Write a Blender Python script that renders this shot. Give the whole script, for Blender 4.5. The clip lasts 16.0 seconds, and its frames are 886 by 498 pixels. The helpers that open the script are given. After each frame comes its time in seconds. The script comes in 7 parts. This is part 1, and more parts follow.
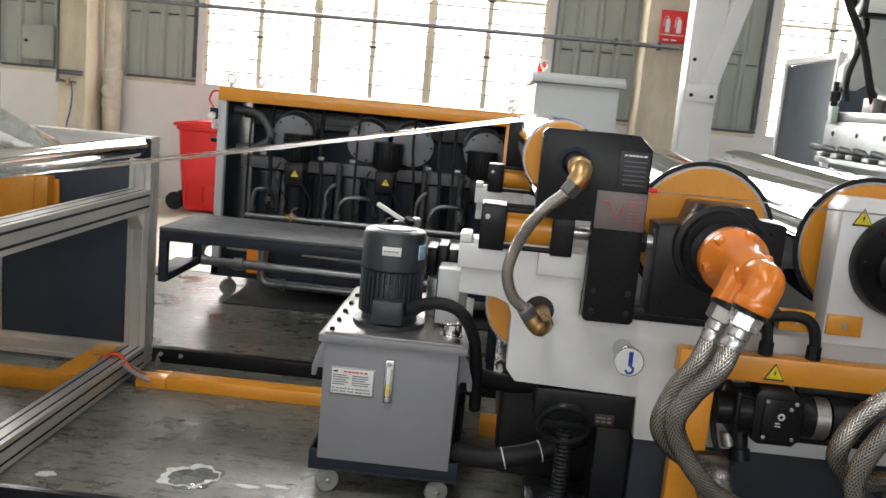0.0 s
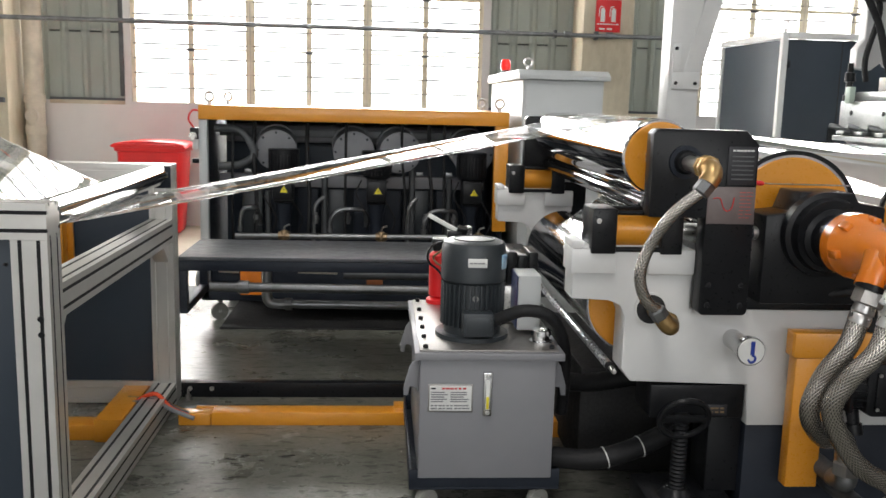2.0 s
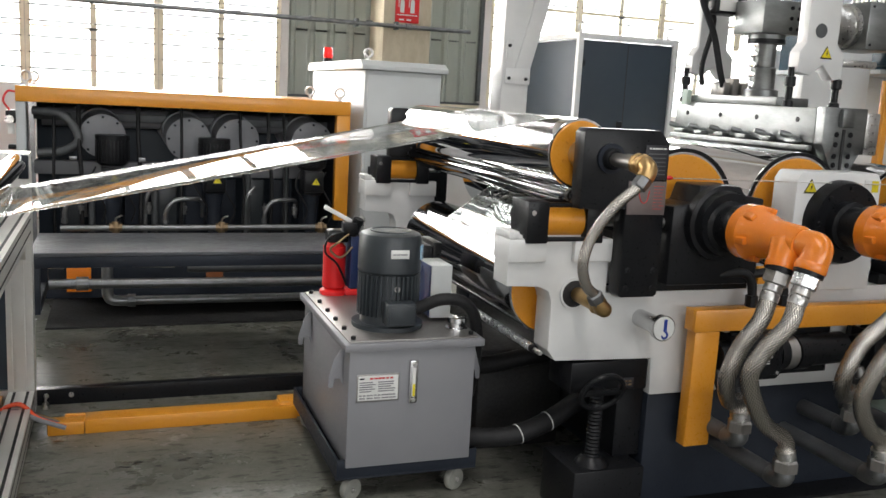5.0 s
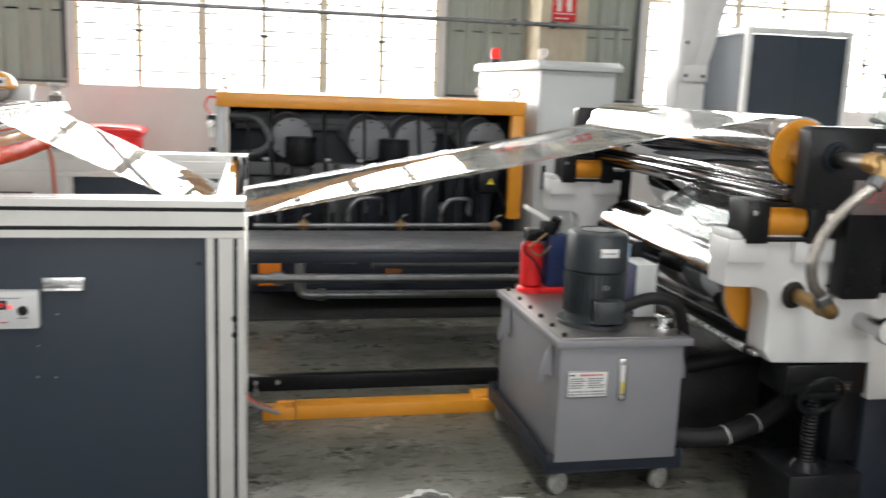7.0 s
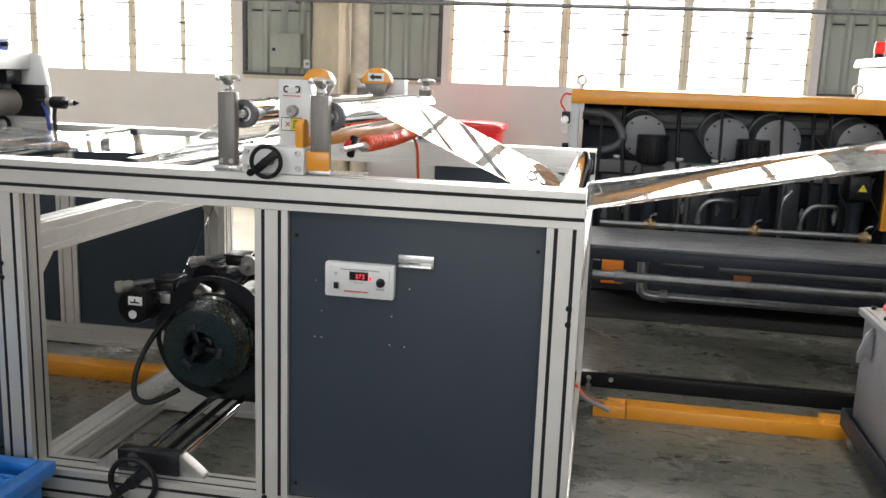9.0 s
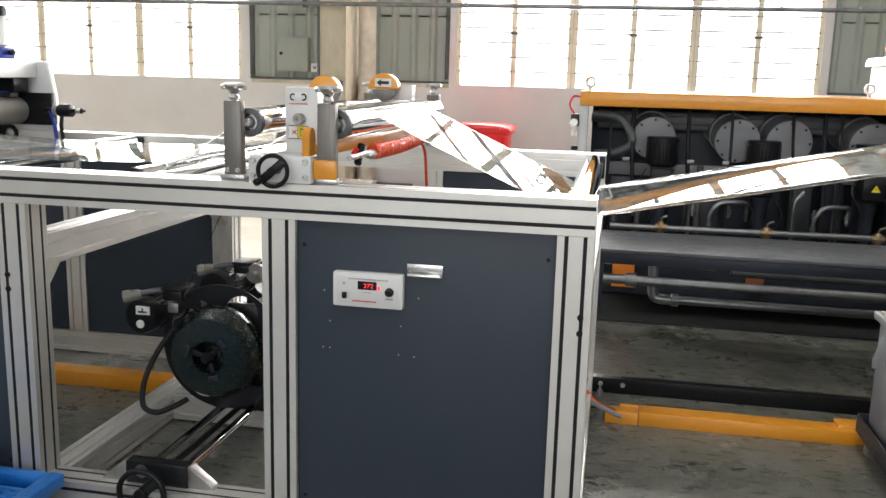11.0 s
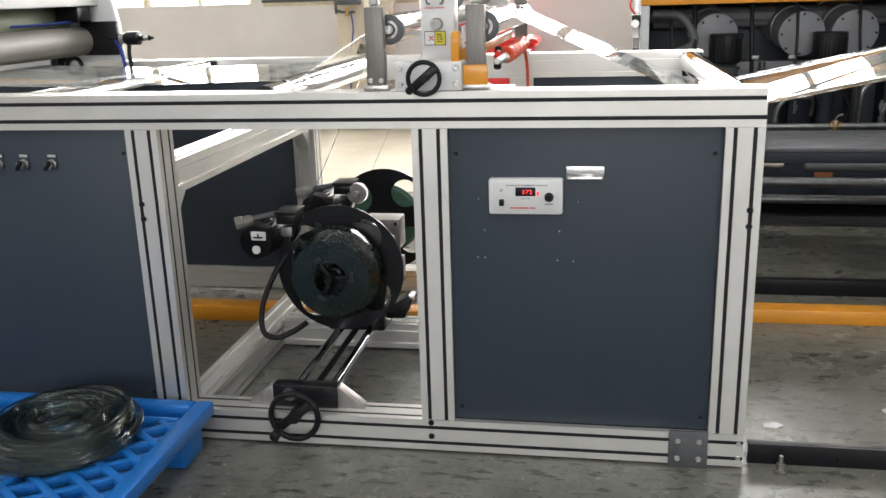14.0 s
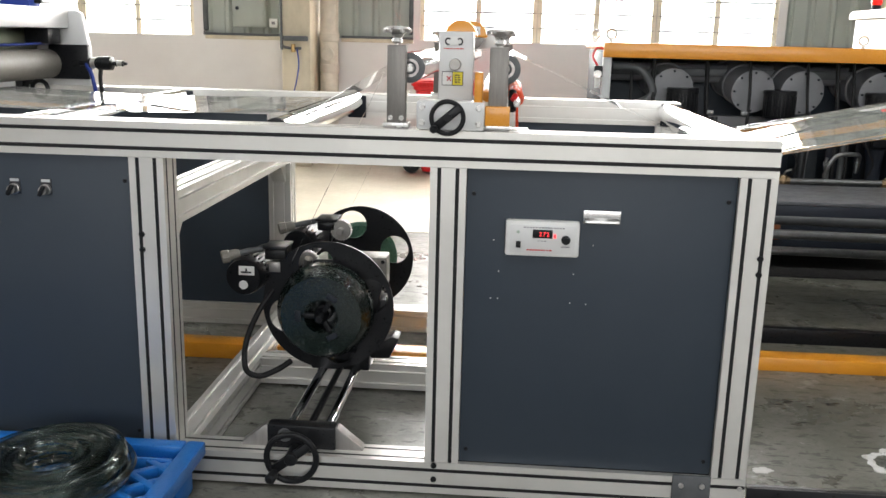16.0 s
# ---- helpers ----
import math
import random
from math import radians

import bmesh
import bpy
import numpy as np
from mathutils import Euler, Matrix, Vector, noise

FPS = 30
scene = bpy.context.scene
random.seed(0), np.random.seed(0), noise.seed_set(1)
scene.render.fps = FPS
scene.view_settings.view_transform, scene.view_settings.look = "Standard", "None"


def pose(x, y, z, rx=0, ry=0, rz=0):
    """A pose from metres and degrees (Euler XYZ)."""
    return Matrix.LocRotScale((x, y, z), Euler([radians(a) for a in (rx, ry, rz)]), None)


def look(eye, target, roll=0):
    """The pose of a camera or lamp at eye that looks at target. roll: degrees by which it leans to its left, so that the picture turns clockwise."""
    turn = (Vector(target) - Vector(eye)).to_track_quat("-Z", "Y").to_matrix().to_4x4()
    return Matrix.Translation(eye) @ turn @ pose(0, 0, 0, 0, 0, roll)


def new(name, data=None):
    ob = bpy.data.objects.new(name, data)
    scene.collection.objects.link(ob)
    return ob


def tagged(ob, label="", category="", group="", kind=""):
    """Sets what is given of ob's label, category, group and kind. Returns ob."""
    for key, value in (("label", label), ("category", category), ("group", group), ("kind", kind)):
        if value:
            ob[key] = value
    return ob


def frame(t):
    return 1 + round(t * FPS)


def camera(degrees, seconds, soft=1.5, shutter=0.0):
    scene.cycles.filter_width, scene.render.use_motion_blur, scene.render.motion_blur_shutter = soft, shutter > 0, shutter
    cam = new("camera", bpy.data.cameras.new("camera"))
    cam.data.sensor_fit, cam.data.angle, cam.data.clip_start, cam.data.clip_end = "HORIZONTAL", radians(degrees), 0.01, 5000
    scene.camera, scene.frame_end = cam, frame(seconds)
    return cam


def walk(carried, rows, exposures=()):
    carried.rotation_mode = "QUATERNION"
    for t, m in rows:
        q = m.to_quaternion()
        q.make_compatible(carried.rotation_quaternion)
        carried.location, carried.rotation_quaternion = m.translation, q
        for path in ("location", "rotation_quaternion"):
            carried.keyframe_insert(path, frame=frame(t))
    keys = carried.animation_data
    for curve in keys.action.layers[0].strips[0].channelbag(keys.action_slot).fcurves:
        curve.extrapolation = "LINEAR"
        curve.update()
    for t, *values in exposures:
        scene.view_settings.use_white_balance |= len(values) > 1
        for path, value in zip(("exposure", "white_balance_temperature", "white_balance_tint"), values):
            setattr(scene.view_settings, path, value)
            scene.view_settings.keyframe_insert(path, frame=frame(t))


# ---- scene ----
cam = camera(52.8, 16.0, shutter=0.3)
# seconds, eye, a point looked at, lean
PATH = [
    (0, (0.003, 0.068, 1.389), (-0.092, 2.038, 1.056), 5.3),
    (0.5, (-0.166, 0.042, 1.399), (-0.155, 2.014, 1.064), 3.3),
    (1, (-0.355, 0.011, 1.412), (-0.351, 1.984, 1.087), 2.5),
    (1.5, (-0.511, 0.061, 1.391), (-0.469, 2.032, 1.055), 2.6),
    (2, (-0.643, 0.1, 1.397), (-0.501, 2.068, 1.069), 1.5),
    (2.5, (-0.735, 0.134, 1.386), (-0.448, 2.085, 1.049), 3.6),
    (3, (-0.853, 0.133, 1.395), (-0.327, 2.034, 1.061), 3.6),
    (3.5, (-0.999, 0.101, 1.405), (-0.258, 1.927, 1.062), 3.8),
    (4, (-1.1, 0.088, 1.412), (-0.402, 1.934, 1.088), 3.9),
    (4.2, (-1.122, 0.103, 1.407), (-0.449, 1.957, 1.074), 4.0),
    (6.5, (-1.486, 0.178, 1.414), (-0.74, 2.001, 1.067), 1.2),
    (7, (-1.532, 0.172, 1.409), (-1.113, 2.095, 1.052), 2.2),
    (7.5, (-1.54, 0.17, 1.396), (-1.467, 2.133, 1.024), 2.8),
    (8, (-1.524, 0.164, 1.389), (-1.749, 2.116, 1.017), 2.7),
    (8.5, (-1.502, 0.178, 1.388), (-1.825, 2.115, 1.009), 1.8),
    (9, (-1.503, 0.182, 1.389), (-1.85, 2.113, 1.005), 2.1),
    (11.5, (-1.516, 0.219, 1.406), (-1.902, 2.144, 1.024), 1.0),
    (12, (-1.547, 0.21, 1.379), (-1.988, 2.104, 0.913), 0.5),
    (12.5, (-1.566, 0.195, 1.37), (-2.043, 2.071, 0.865), 0.6),
    (13, (-1.678, 0.181, 1.355), (-2.091, 2.066, 0.83), -0.5),
    (13.5, (-1.837, 0.146, 1.365), (-2.173, 2.047, 0.842), -1.0),
    (14, (-1.991, 0.169, 1.346), (-2.319, 2.064, 0.797), -1.7),
    (14.5, (-2.11, 0.189, 1.345), (-2.35, 2.107, 0.831), -1.1),
    (15, (-2.187, 0.188, 1.339), (-2.419, 2.109, 0.834), -0.0),
    (15.5, (-2.235, 0.162, 1.344), (-2.432, 2.095, 0.87), 0.4),
    (16, (-2.28, 0.15, 1.339), (-2.414, 2.092, 0.878), 1.4),
]
walk(cam, [(t, look(eye, target, lean)) for t, eye, target, lean in PATH],
     exposures=[(0.0, -0.08), (1.5, -0.12), (3.5, -0.15), (6.5, 0.08), (9.0, 0.05), (11.5, 0.1), (13.5, 0.22), (16.0, 0.15)])

# ---- world, sun, large lights ----
world = bpy.data.worlds.new("overcast_sky")
scene.world = world
world.use_nodes = True
wn = world.node_tree.nodes
sky = wn.new("ShaderNodeTexSky")
sky.sky_type, sky.sun_disc = "NISHITA", False
sky.sun_elevation, sky.sun_rotation = radians(48), radians(200)
wn["Background"].inputs[1].default_value = 0.12
world.node_tree.links.new(sky.outputs[0], wn["Background"].inputs[0])
sun_data = bpy.data.lights.new("sun", "SUN")
sun_data.energy, sun_data.angle, sun_data.color = 0.8, radians(12), (1.0, 0.96, 0.9)
sun = new("sun", sun_data)
sun.matrix_world = look((0, 0, 20), (3.0, 8.0, 4.0))


def area(name, centre, target, w, h, power, colour=(1, 1, 1)):
    data = bpy.data.lights.new(name, "AREA")
    data.shape, data.size, data.size_y, data.energy, data.color = "RECTANGLE", w, h, power, colour
    ob = new(name, data)
    ob.matrix_world = look(centre, target)
    return ob


DAY = (1.0, 0.985, 0.955)
area("daylight_window_1", (-1.36, 9.99, 2.78), (-1.36, 0, 2.78), 3.55, 2.95, 620, DAY)
area("daylight_window_2", (4.9, 9.99, 2.78), (4.9, 0, 2.78), 4.4, 2.95, 760, DAY)
area("daylight_window_3", (-8.0, 9.99, 2.78), (-8.0, 0, 2.78), 5.0, 2.95, 860, DAY)
# overhead fill, added above openings in the unseen roof
for sx in (-9.0, -1.5, 6.0):
    area("unseen_overhead_fill", (sx, -2.2, 7.12), (sx, -2.2, 0), 1.6, 10.6, 190, DAY)
# front fill, added at the unseen south side
area("unseen_front_fill", (1.0, -9.72, 3.4), (1.0, 0, 3.4), 16.0, 2.9, 640, DAY)

# ---- materials ----


def ramp_mix(nt, fac, a, b):
    mix = nt.nodes.new("ShaderNodeMix")
    mix.data_type = "RGBA"
    mix.inputs[6].default_value, mix.inputs[7].default_value = (*a, 1), (*b, 1)
    nt.links.new(fac, mix.inputs[0])
    return mix.outputs[2]


def noise_node(nt, scale, detail=4, rough=0.6, stretch=None):
    co = nt.nodes.new("ShaderNodeTexCoord")
    n = nt.nodes.new("ShaderNodeTexNoise")
    n.inputs["Scale"].default_value, n.inputs["Detail"].default_value, n.inputs["Roughness"].default_value = scale, detail, rough
    if stretch:
        mp = nt.nodes.new("ShaderNodeMapping")
        mp.inputs["Scale"].default_value = stretch
        nt.links.new(co.outputs["Object"], mp.inputs[0])
        nt.links.new(mp.outputs[0], n.inputs["Vector"])
    else:
        nt.links.new(co.outputs["Object"], n.inputs["Vector"])
    return n.outputs["Fac"]


def spread(nt, fac, lo, hi, to0=0.0, to1=1.0):
    r = nt.nodes.new("ShaderNodeMapRange")
    for i, v in enumerate((lo, hi, to0, to1)):
        r.inputs[1 + i].default_value = v
    nt.links.new(fac, r.inputs[0])
    return r.outputs[0]


def material(name, colour, rough=0.5, metal=0.0, other=None, scale=6.0, fine=60.0, bump=0.05, rough_var=0.12, coat=0.0, stretch=None, emit=0.0, spec=None):
    """Base colour with a second tone in large blotches, roughness varied by a fine grain, and a slight relief."""
    m = bpy.data.materials.new(name)
    m.use_nodes = True
    nt = m.node_tree
    b = nt.nodes["Principled BSDF"]
    if other is None:
        other = tuple(c * 0.82 for c in colour)
    big = spread(nt, noise_node(nt, scale, 5, 0.65, stretch), 0.38, 0.66)
    nt.links.new(ramp_mix(nt, big, colour, other), b.inputs["Base Color"])
    small = noise_node(nt, fine, 3, 0.6, stretch)
    nt.links.new(spread(nt, small, 0.3, 0.7, max(0.02, rough - rough_var), min(1, rough + rough_var)), b.inputs["Roughness"])
    b.inputs["Metallic"].default_value = metal
    b.inputs["Coat Weight"].default_value = coat
    b.inputs["Coat Roughness"].default_value = 0.12
    if spec is not None:
        b.inputs["Specular IOR Level"].default_value = spec
    if bump:
        bp = nt.nodes.new("ShaderNodeBump")
        bp.inputs["Strength"].default_value, bp.inputs["Distance"].default_value = bump, 0.004
        nt.links.new(small, bp.inputs["Height"])
        nt.links.new(bp.outputs[0], b.inputs["Normal"])
    if emit:
        b.inputs["Emission Color"].default_value, b.inputs["Emission Strength"].default_value = (*colour, 1), emit
    return m


ALU = material("anodised_aluminium", (0.75, 0.735, 0.70), 0.36, 0.7, (0.67, 0.655, 0.62), 3, 90, 0.006, 0.05)
RUBBER = material("black_rubber", (0.012, 0.012, 0.013), 0.55, 0, (0.017, 0.017, 0.018), 8, 90, 0.03, spec=0.25)
PANEL = material("slate_grey_panel", (0.032, 0.0435, 0.058), 0.45, 0, (0.036, 0.0475, 0.062), 2.5, 90, 0.01, 0.05, spec=0.3)
DARK_STEEL = material("dark_blue_grey_paint", (0.015, 0.019, 0.028), 0.5, 0, (0.021, 0.026, 0.036), 4, 90, 0.03, spec=0.25)
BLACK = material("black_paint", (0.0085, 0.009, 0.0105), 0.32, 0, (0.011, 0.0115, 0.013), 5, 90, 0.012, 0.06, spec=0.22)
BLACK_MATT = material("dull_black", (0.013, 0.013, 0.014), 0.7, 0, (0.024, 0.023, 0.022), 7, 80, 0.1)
YELLOW = material("machine_yellow_paint", (0.72, 0.30, 0.025), 0.32, 0, (0.66, 0.265, 0.02), 3, 140, 0.03, 0.08, 0.25)
RUST = material("faded_rusty_orange", (0.26, 0.085, 0.025), 0.7, 0, (0.18, 0.06, 0.022), 14, 90, 0.08)
ORANGE = material("orange_gloss_paint", (0.82, 0.235, 0.018), 0.22, 0, (0.76, 0.20, 0.014), 6, 140, 0.04, 0.06, 0.5)
WHITE = material("machine_white_paint", (0.71, 0.71, 0.70), 0.36, 0, (0.65, 0.65, 0.64), 3, 150, 0.03, 0.08, 0.1)
GREY_PAINT = material("grey_enamel", (0.235, 0.235, 0.25), 0.4, 0, (0.215, 0.215, 0.23), 3, 150, 0.04, 0.07)
CAB_GREY = material("light_grey_cabinet_paint", (0.52, 0.54, 0.54), 0.42, 0, (0.48, 0.5, 0.5), 2, 150, 0.04)
STEEL = material("machined_steel", (0.62, 0.61, 0.59), 0.3, 1.0, (0.54, 0.53, 0.52), 5, 90, 0.008, 0.05)
POST_STEEL = material("dull_ground_steel", (0.25, 0.235, 0.22), 0.5, 0.75, (0.2, 0.19, 0.175), 9, 120, 0.06, 0.12, stretch=(8, 8, 0.6))
SATIN = material("brushed_stainless", (0.36, 0.345, 0.33), 0.4, 0.9, (0.31, 0.3, 0.285), 9, 120, 0.06, 0.1, stretch=(8, 8, 0.6))
CHROME = material("chrome_roll", (0.86, 0.86, 0.87), 0.045, 1.0, (0.82, 0.82, 0.83), 2, 60, 0.0, 0.02)
DIE_STEEL = material("ground_die_steel", (0.25, 0.258, 0.258), 0.38, 1.0, (0.19, 0.198, 0.198), 6, 80, 0.01, 0.1, stretch=(1, 1, 3))
# pale cement with the windows' light included in its colour
LIT_CEMENT = material("window_lit_cement", (0.60, 0.54, 0.43), 0.5, 0, (0.47, 0.42, 0.33), 1.3, 30, 0.08)
# chrome darkened in its colour, for the dark machine it would reflect
DIMMED_CHROME = material("dimmed_chrome", (0.36, 0.36, 0.37), 0.09, 1.0, (0.30, 0.30, 0.31), 5, 60, 0.0, 0.03, stretch=(1, 0.3, 1))
POLISHED = material("polished_plate", (0.66, 0.66, 0.66), 0.22, 1.0, (0.6, 0.6, 0.6), 4, 60, 0.006, 0.05)
ZINC = material("bright_zinc_plate", (0.72, 0.73, 0.74), 0.3, 0.8, (0.66, 0.67, 0.68), 9, 90, 0.01)
GALV = material("galvanised_pipe", (0.25, 0.255, 0.26), 0.38, 0.85, (0.18, 0.185, 0.19), 14, 120, 0.08)
OLD_PIPE = material("dull_grey_pipe", (0.11, 0.115, 0.12), 0.5, 0.3, (0.08, 0.085, 0.09), 9, 100, 0.1)
DULL_BRASS = material("tarnished_brass", (0.30, 0.21, 0.12), 0.42, 0.8, (0.22, 0.16, 0.1), 12, 80, 0.03)
BLOWER = material("grey_blower_paint", (0.28, 0.285, 0.3), 0.42, 0, (0.23, 0.235, 0.25), 5, 120, 0.03)
BRASS = material("brass", (0.50, 0.33, 0.15), 0.36, 1.0, (0.42, 0.28, 0.12), 10, 70, 0.012, 0.06)
MOTOR = material("motor_grey_paint", (0.026, 0.032, 0.037), 0.38, 0, (0.032, 0.038, 0.043), 8, 100, 0.02, 0.06)
RED = material("red_plastic", (0.72, 0.015, 0.018), 0.4, 0, (0.64, 0.012, 0.014), 4, 120, 0.04)
RED_HOSE = material("red_hose_plastic", (0.82, 0.10, 0.035), 0.3, 0, (0.75, 0.085, 0.03), 8, 120, 0.03)
BLUE = material("blue_plastic", (0.012, 0.16, 0.52), 0.35, 0, (0.01, 0.135, 0.45), 5, 140, 0.08)
PALE_BLUE = material("pale_blue_print", (0.22, 0.42, 0.62), 0.45, 0, (0.5, 0.6, 0.68), 60, 120, 0.0)
STEP_PLATE = material("worn_step_plate", (0.085, 0.09, 0.1), 0.6, 0.0, (0.042, 0.046, 0.054), 11, 55, 0.5, 0.15, stretch=(0.5, 1.6, 1))
BLUE_DARK = material("deep_blue_paint", (0.01, 0.025, 0.10), 0.35, 0, None, 6, 120, 0.04)
TEAL_DARK = material("dark_teal_paint", (0.008, 0.035, 0.055), 0.35, 0, None, 4, 120, 0.04)
CREAM = material("cream_window_paint", (0.84, 0.77, 0.62), 0.55, 0, (0.72, 0.63, 0.47), 9, 90, 0.1)
PLASTER = material("white_plaster", (0.72, 0.69, 0.67), 0.8, 0, (0.66, 0.62, 0.6), 0.9, 40, 0.12)
CLAD = material("grey_green_cladding", (0.36, 0.38, 0.34), 0.55, 0, (0.30, 0.32, 0.285), 1.4, 60, 0.08, stretch=(1, 1, 0.35))
CONCRETE = material("stained_concrete_column", (0.64, 0.57, 0.44), 0.8, 0, (0.45, 0.39, 0.29), 1.8, 40, 0.25, stretch=(1.4, 1.4, 0.6))
PVC = material("aged_plastic_downpipe", (0.66, 0.59, 0.49), 0.5, 0, (0.45, 0.40, 0.33), 3, 60, 0.06)
ROOF = material("painted_roof_sheet", (0.5, 0.52, 0.53), 0.6, 0, (0.42, 0.44, 0.45), 0.7, 30, 0.1)
LABEL = material("printed_label_white", (0.74, 0.74, 0.72), 0.45, 0, (0.68, 0.68, 0.66), 20, 150, 0.0)
INK = material("printing_ink", (0.02, 0.02, 0.025), 0.5, 0, None, 30, 150, 0.0)
INK_GREY = material("pale_printing_ink", (0.26, 0.26, 0.27), 0.5, 0, None, 30, 150, 0.0)
INK_BLUE = material("blue_printing_ink", (0.01, 0.04, 0.30), 0.5, 0, None, 30, 150, 0.0)
INK_RED = material("red_printing_ink", (0.6, 0.04, 0.04), 0.5, 0, None, 30, 150, 0.0)
SIGN_YELLOW = material("warning_yellow", (0.80, 0.66, 0.02), 0.4, 0, None, 30, 150, 0.0)
BROWN_PLATE = material("engraved_grey_plate", (0.17, 0.14, 0.135), 0.45, 0.2, (0.14, 0.115, 0.11), 12, 150, 0.03)
LED = material("red_led_digit", (1.0, 0.04, 0.05), 0.4, 0, None, 5, 50, 0.0, emit=1.6)
BEACON = material("red_beacon_lens", (0.85, 0.02, 0.015), 0.2, 0, None, 5, 50, 0.0, emit=0.5)
GREEN_PIPE = material("pale_green_cast_fitting", (0.45, 0.55, 0.47), 0.45, 0, None, 6, 80, 0.1)
GREY_RUB = material("grey_rubber_roll", (0.24, 0.225, 0.2), 0.55, 0, (0.2, 0.185, 0.165), 3, 90, 0.08)
CELADON = material("pale_green_roll_cover", (0.30, 0.33, 0.24), 0.5, 0, None, 3, 90, 0.05)
WHEEL = material("caster_wheel_nylon", (0.30, 0.30, 0.27), 0.45, 0, (0.2, 0.2, 0.18), 14, 90, 0.08)


def make_floor_material():
    m = bpy.data.materials.new("sealed_concrete_floor")
    m.use_nodes = True
    nt = m.node_tree
    b = nt.nodes["Principled BSDF"]
    big = spread(nt, noise_node(nt, 0.55, 6, 0.6), 0.36, 0.66)
    mid = spread(nt, noise_node(nt, 4.2, 9, 0.78), 0.45, 0.63)
    speck = spread(nt, noise_node(nt, 13, 8, 0.8), 0.56, 0.68)
    smear = spread(nt, noise_node(nt, 6.5, 6, 0.6, (1.0, 2.6, 1)), 0.63, 0.70)
    spots = spread(nt, noise_node(nt, 19, 7, 0.6, (0.6, 1.6, 1)), 0.555, 0.605)
    cloud = spread(nt, noise_node(nt, 7.5, 12, 0.82), 0.36, 0.64)
    grit = spread(nt, noise_node(nt, 55, 3, 0.55), 0.60, 0.68)
    chalk = spread(nt, noise_node(nt, 3.6, 10, 0.74), 0.585, 0.69)
    flecks = spread(nt, noise_node(nt, 38, 4, 0.6), 0.665, 0.70)
    col = ramp_mix(nt, big, (0.185, 0.187, 0.155), (0.105, 0.107, 0.09))
    for fac, tone, share in ((cloud, (0.065, 0.064, 0.054), 0.7), (mid, (0.19, 0.186, 0.163), 0.9), (speck, (0.07, 0.067, 0.057), 0.75), (smear, (0.07, 0.067, 0.056), 0.8), (chalk, (0.38, 0.375, 0.35), 0.8), (spots, (0.032, 0.03, 0.026), 0.85), (grit, (0.05, 0.048, 0.042), 0.6), (flecks, (0.42, 0.41, 0.38), 0.7)):
        mix = nt.nodes.new("ShaderNodeMix")
        mix.data_type = "RGBA"
        nt.links.new(spread(nt, fac, 0, 1, 0, share), mix.inputs[0])
        nt.links.new(col, mix.inputs[6])
        mix.inputs[7].default_value = (*tone, 1)
        col = mix.outputs[2]
    nt.links.new(col, b.inputs["Base Color"])
    nt.links.new(spread(nt, noise_node(nt, 2.4, 7, 0.7), 0.35, 0.65, 0.2, 0.46), b.inputs["Roughness"])
    b.inputs["Specular IOR Level"].default_value = 0.5
    bp = nt.nodes.new("ShaderNodeBump")
    bp.inputs["Strength"].default_value, bp.inputs["Distance"].default_value = 0.3, 0.005
    nt.links.new(noise_node(nt, 36, 8, 0.7), bp.inputs["Height"])
    nt.links.new(bp.outputs[0], b.inputs["Normal"])
    return m


FLOOR = make_floor_material()


def make_clear(name, tint, rough=0.0, ior=1.5, ripple=0.0, scale=3.0):
    m = bpy.data.materials.new(name)
    m.use_nodes = True
    nt = m.node_tree
    b = nt.nodes["Principled BSDF"]
    b.inputs["Base Color"].default_value = (*tint, 1)
    b.inputs["Roughness"].default_value, b.inputs["IOR"].default_value = rough, ior
    b.inputs["Transmission Weight"].default_value = 1.0
    if ripple:
        bp = nt.nodes.new("ShaderNodeBump")
        bp.inputs["Strength"].default_value, bp.inputs["Distance"].default_value = ripple, 0.02
        nt.links.new(noise_node(nt, scale, 2, 0.5, (1.0, 0.35, 1.0)), bp.inputs["Height"])
        nt.links.new(bp.outputs[0], b.inputs["Normal"])
    return m


CLEAR = make_clear("clear_plastic_sheet", (0.95, 0.98, 0.965), 0.0, 1.7, 0.006, 2.2)
CLEAR_COIL = make_clear("greenish_clear_plastic_strip", (0.42, 0.50, 0.46), 0.12, 1.5, 0.2, 14)
REEL_COIL = material("dark_green_wound_strip", (0.005, 0.011, 0.009), 0.24, 0, (0.008, 0.016, 0.013), 5, 140, 0.02, 0.07, 0.2)
PALE_COIL = material("pale_green_wound_strip", (0.075, 0.17, 0.115), 0.3, 0, (0.05, 0.12, 0.08), 6, 120, 0.03, 0.08, 0.3)


def make_pane():
    m = bpy.data.materials.new("dusty_window_glass")
    m.use_nodes = True
    nt = m.node_tree
    out = nt.nodes["Material Output"]
    tr = nt.nodes.new("ShaderNodeBsdfTransparent")
    gl = nt.nodes.new("ShaderNodeBsdfGlossy")
    gl.inputs["Roughness"].default_value = 0.1
    mix = nt.nodes.new("ShaderNodeMixShader")
    nt.links.new(spread(nt, noise_node(nt, 3, 4, 0.6), 0.3, 0.8, 0.03, 0.1), mix.inputs[0])
    nt.links.new(tr.outputs[0], mix.inputs[1])
    nt.links.new(gl.outputs[0], mix.inputs[2])
    nt.links.new(mix.outputs[0], out.inputs[0])
    return m


PANE = make_pane()


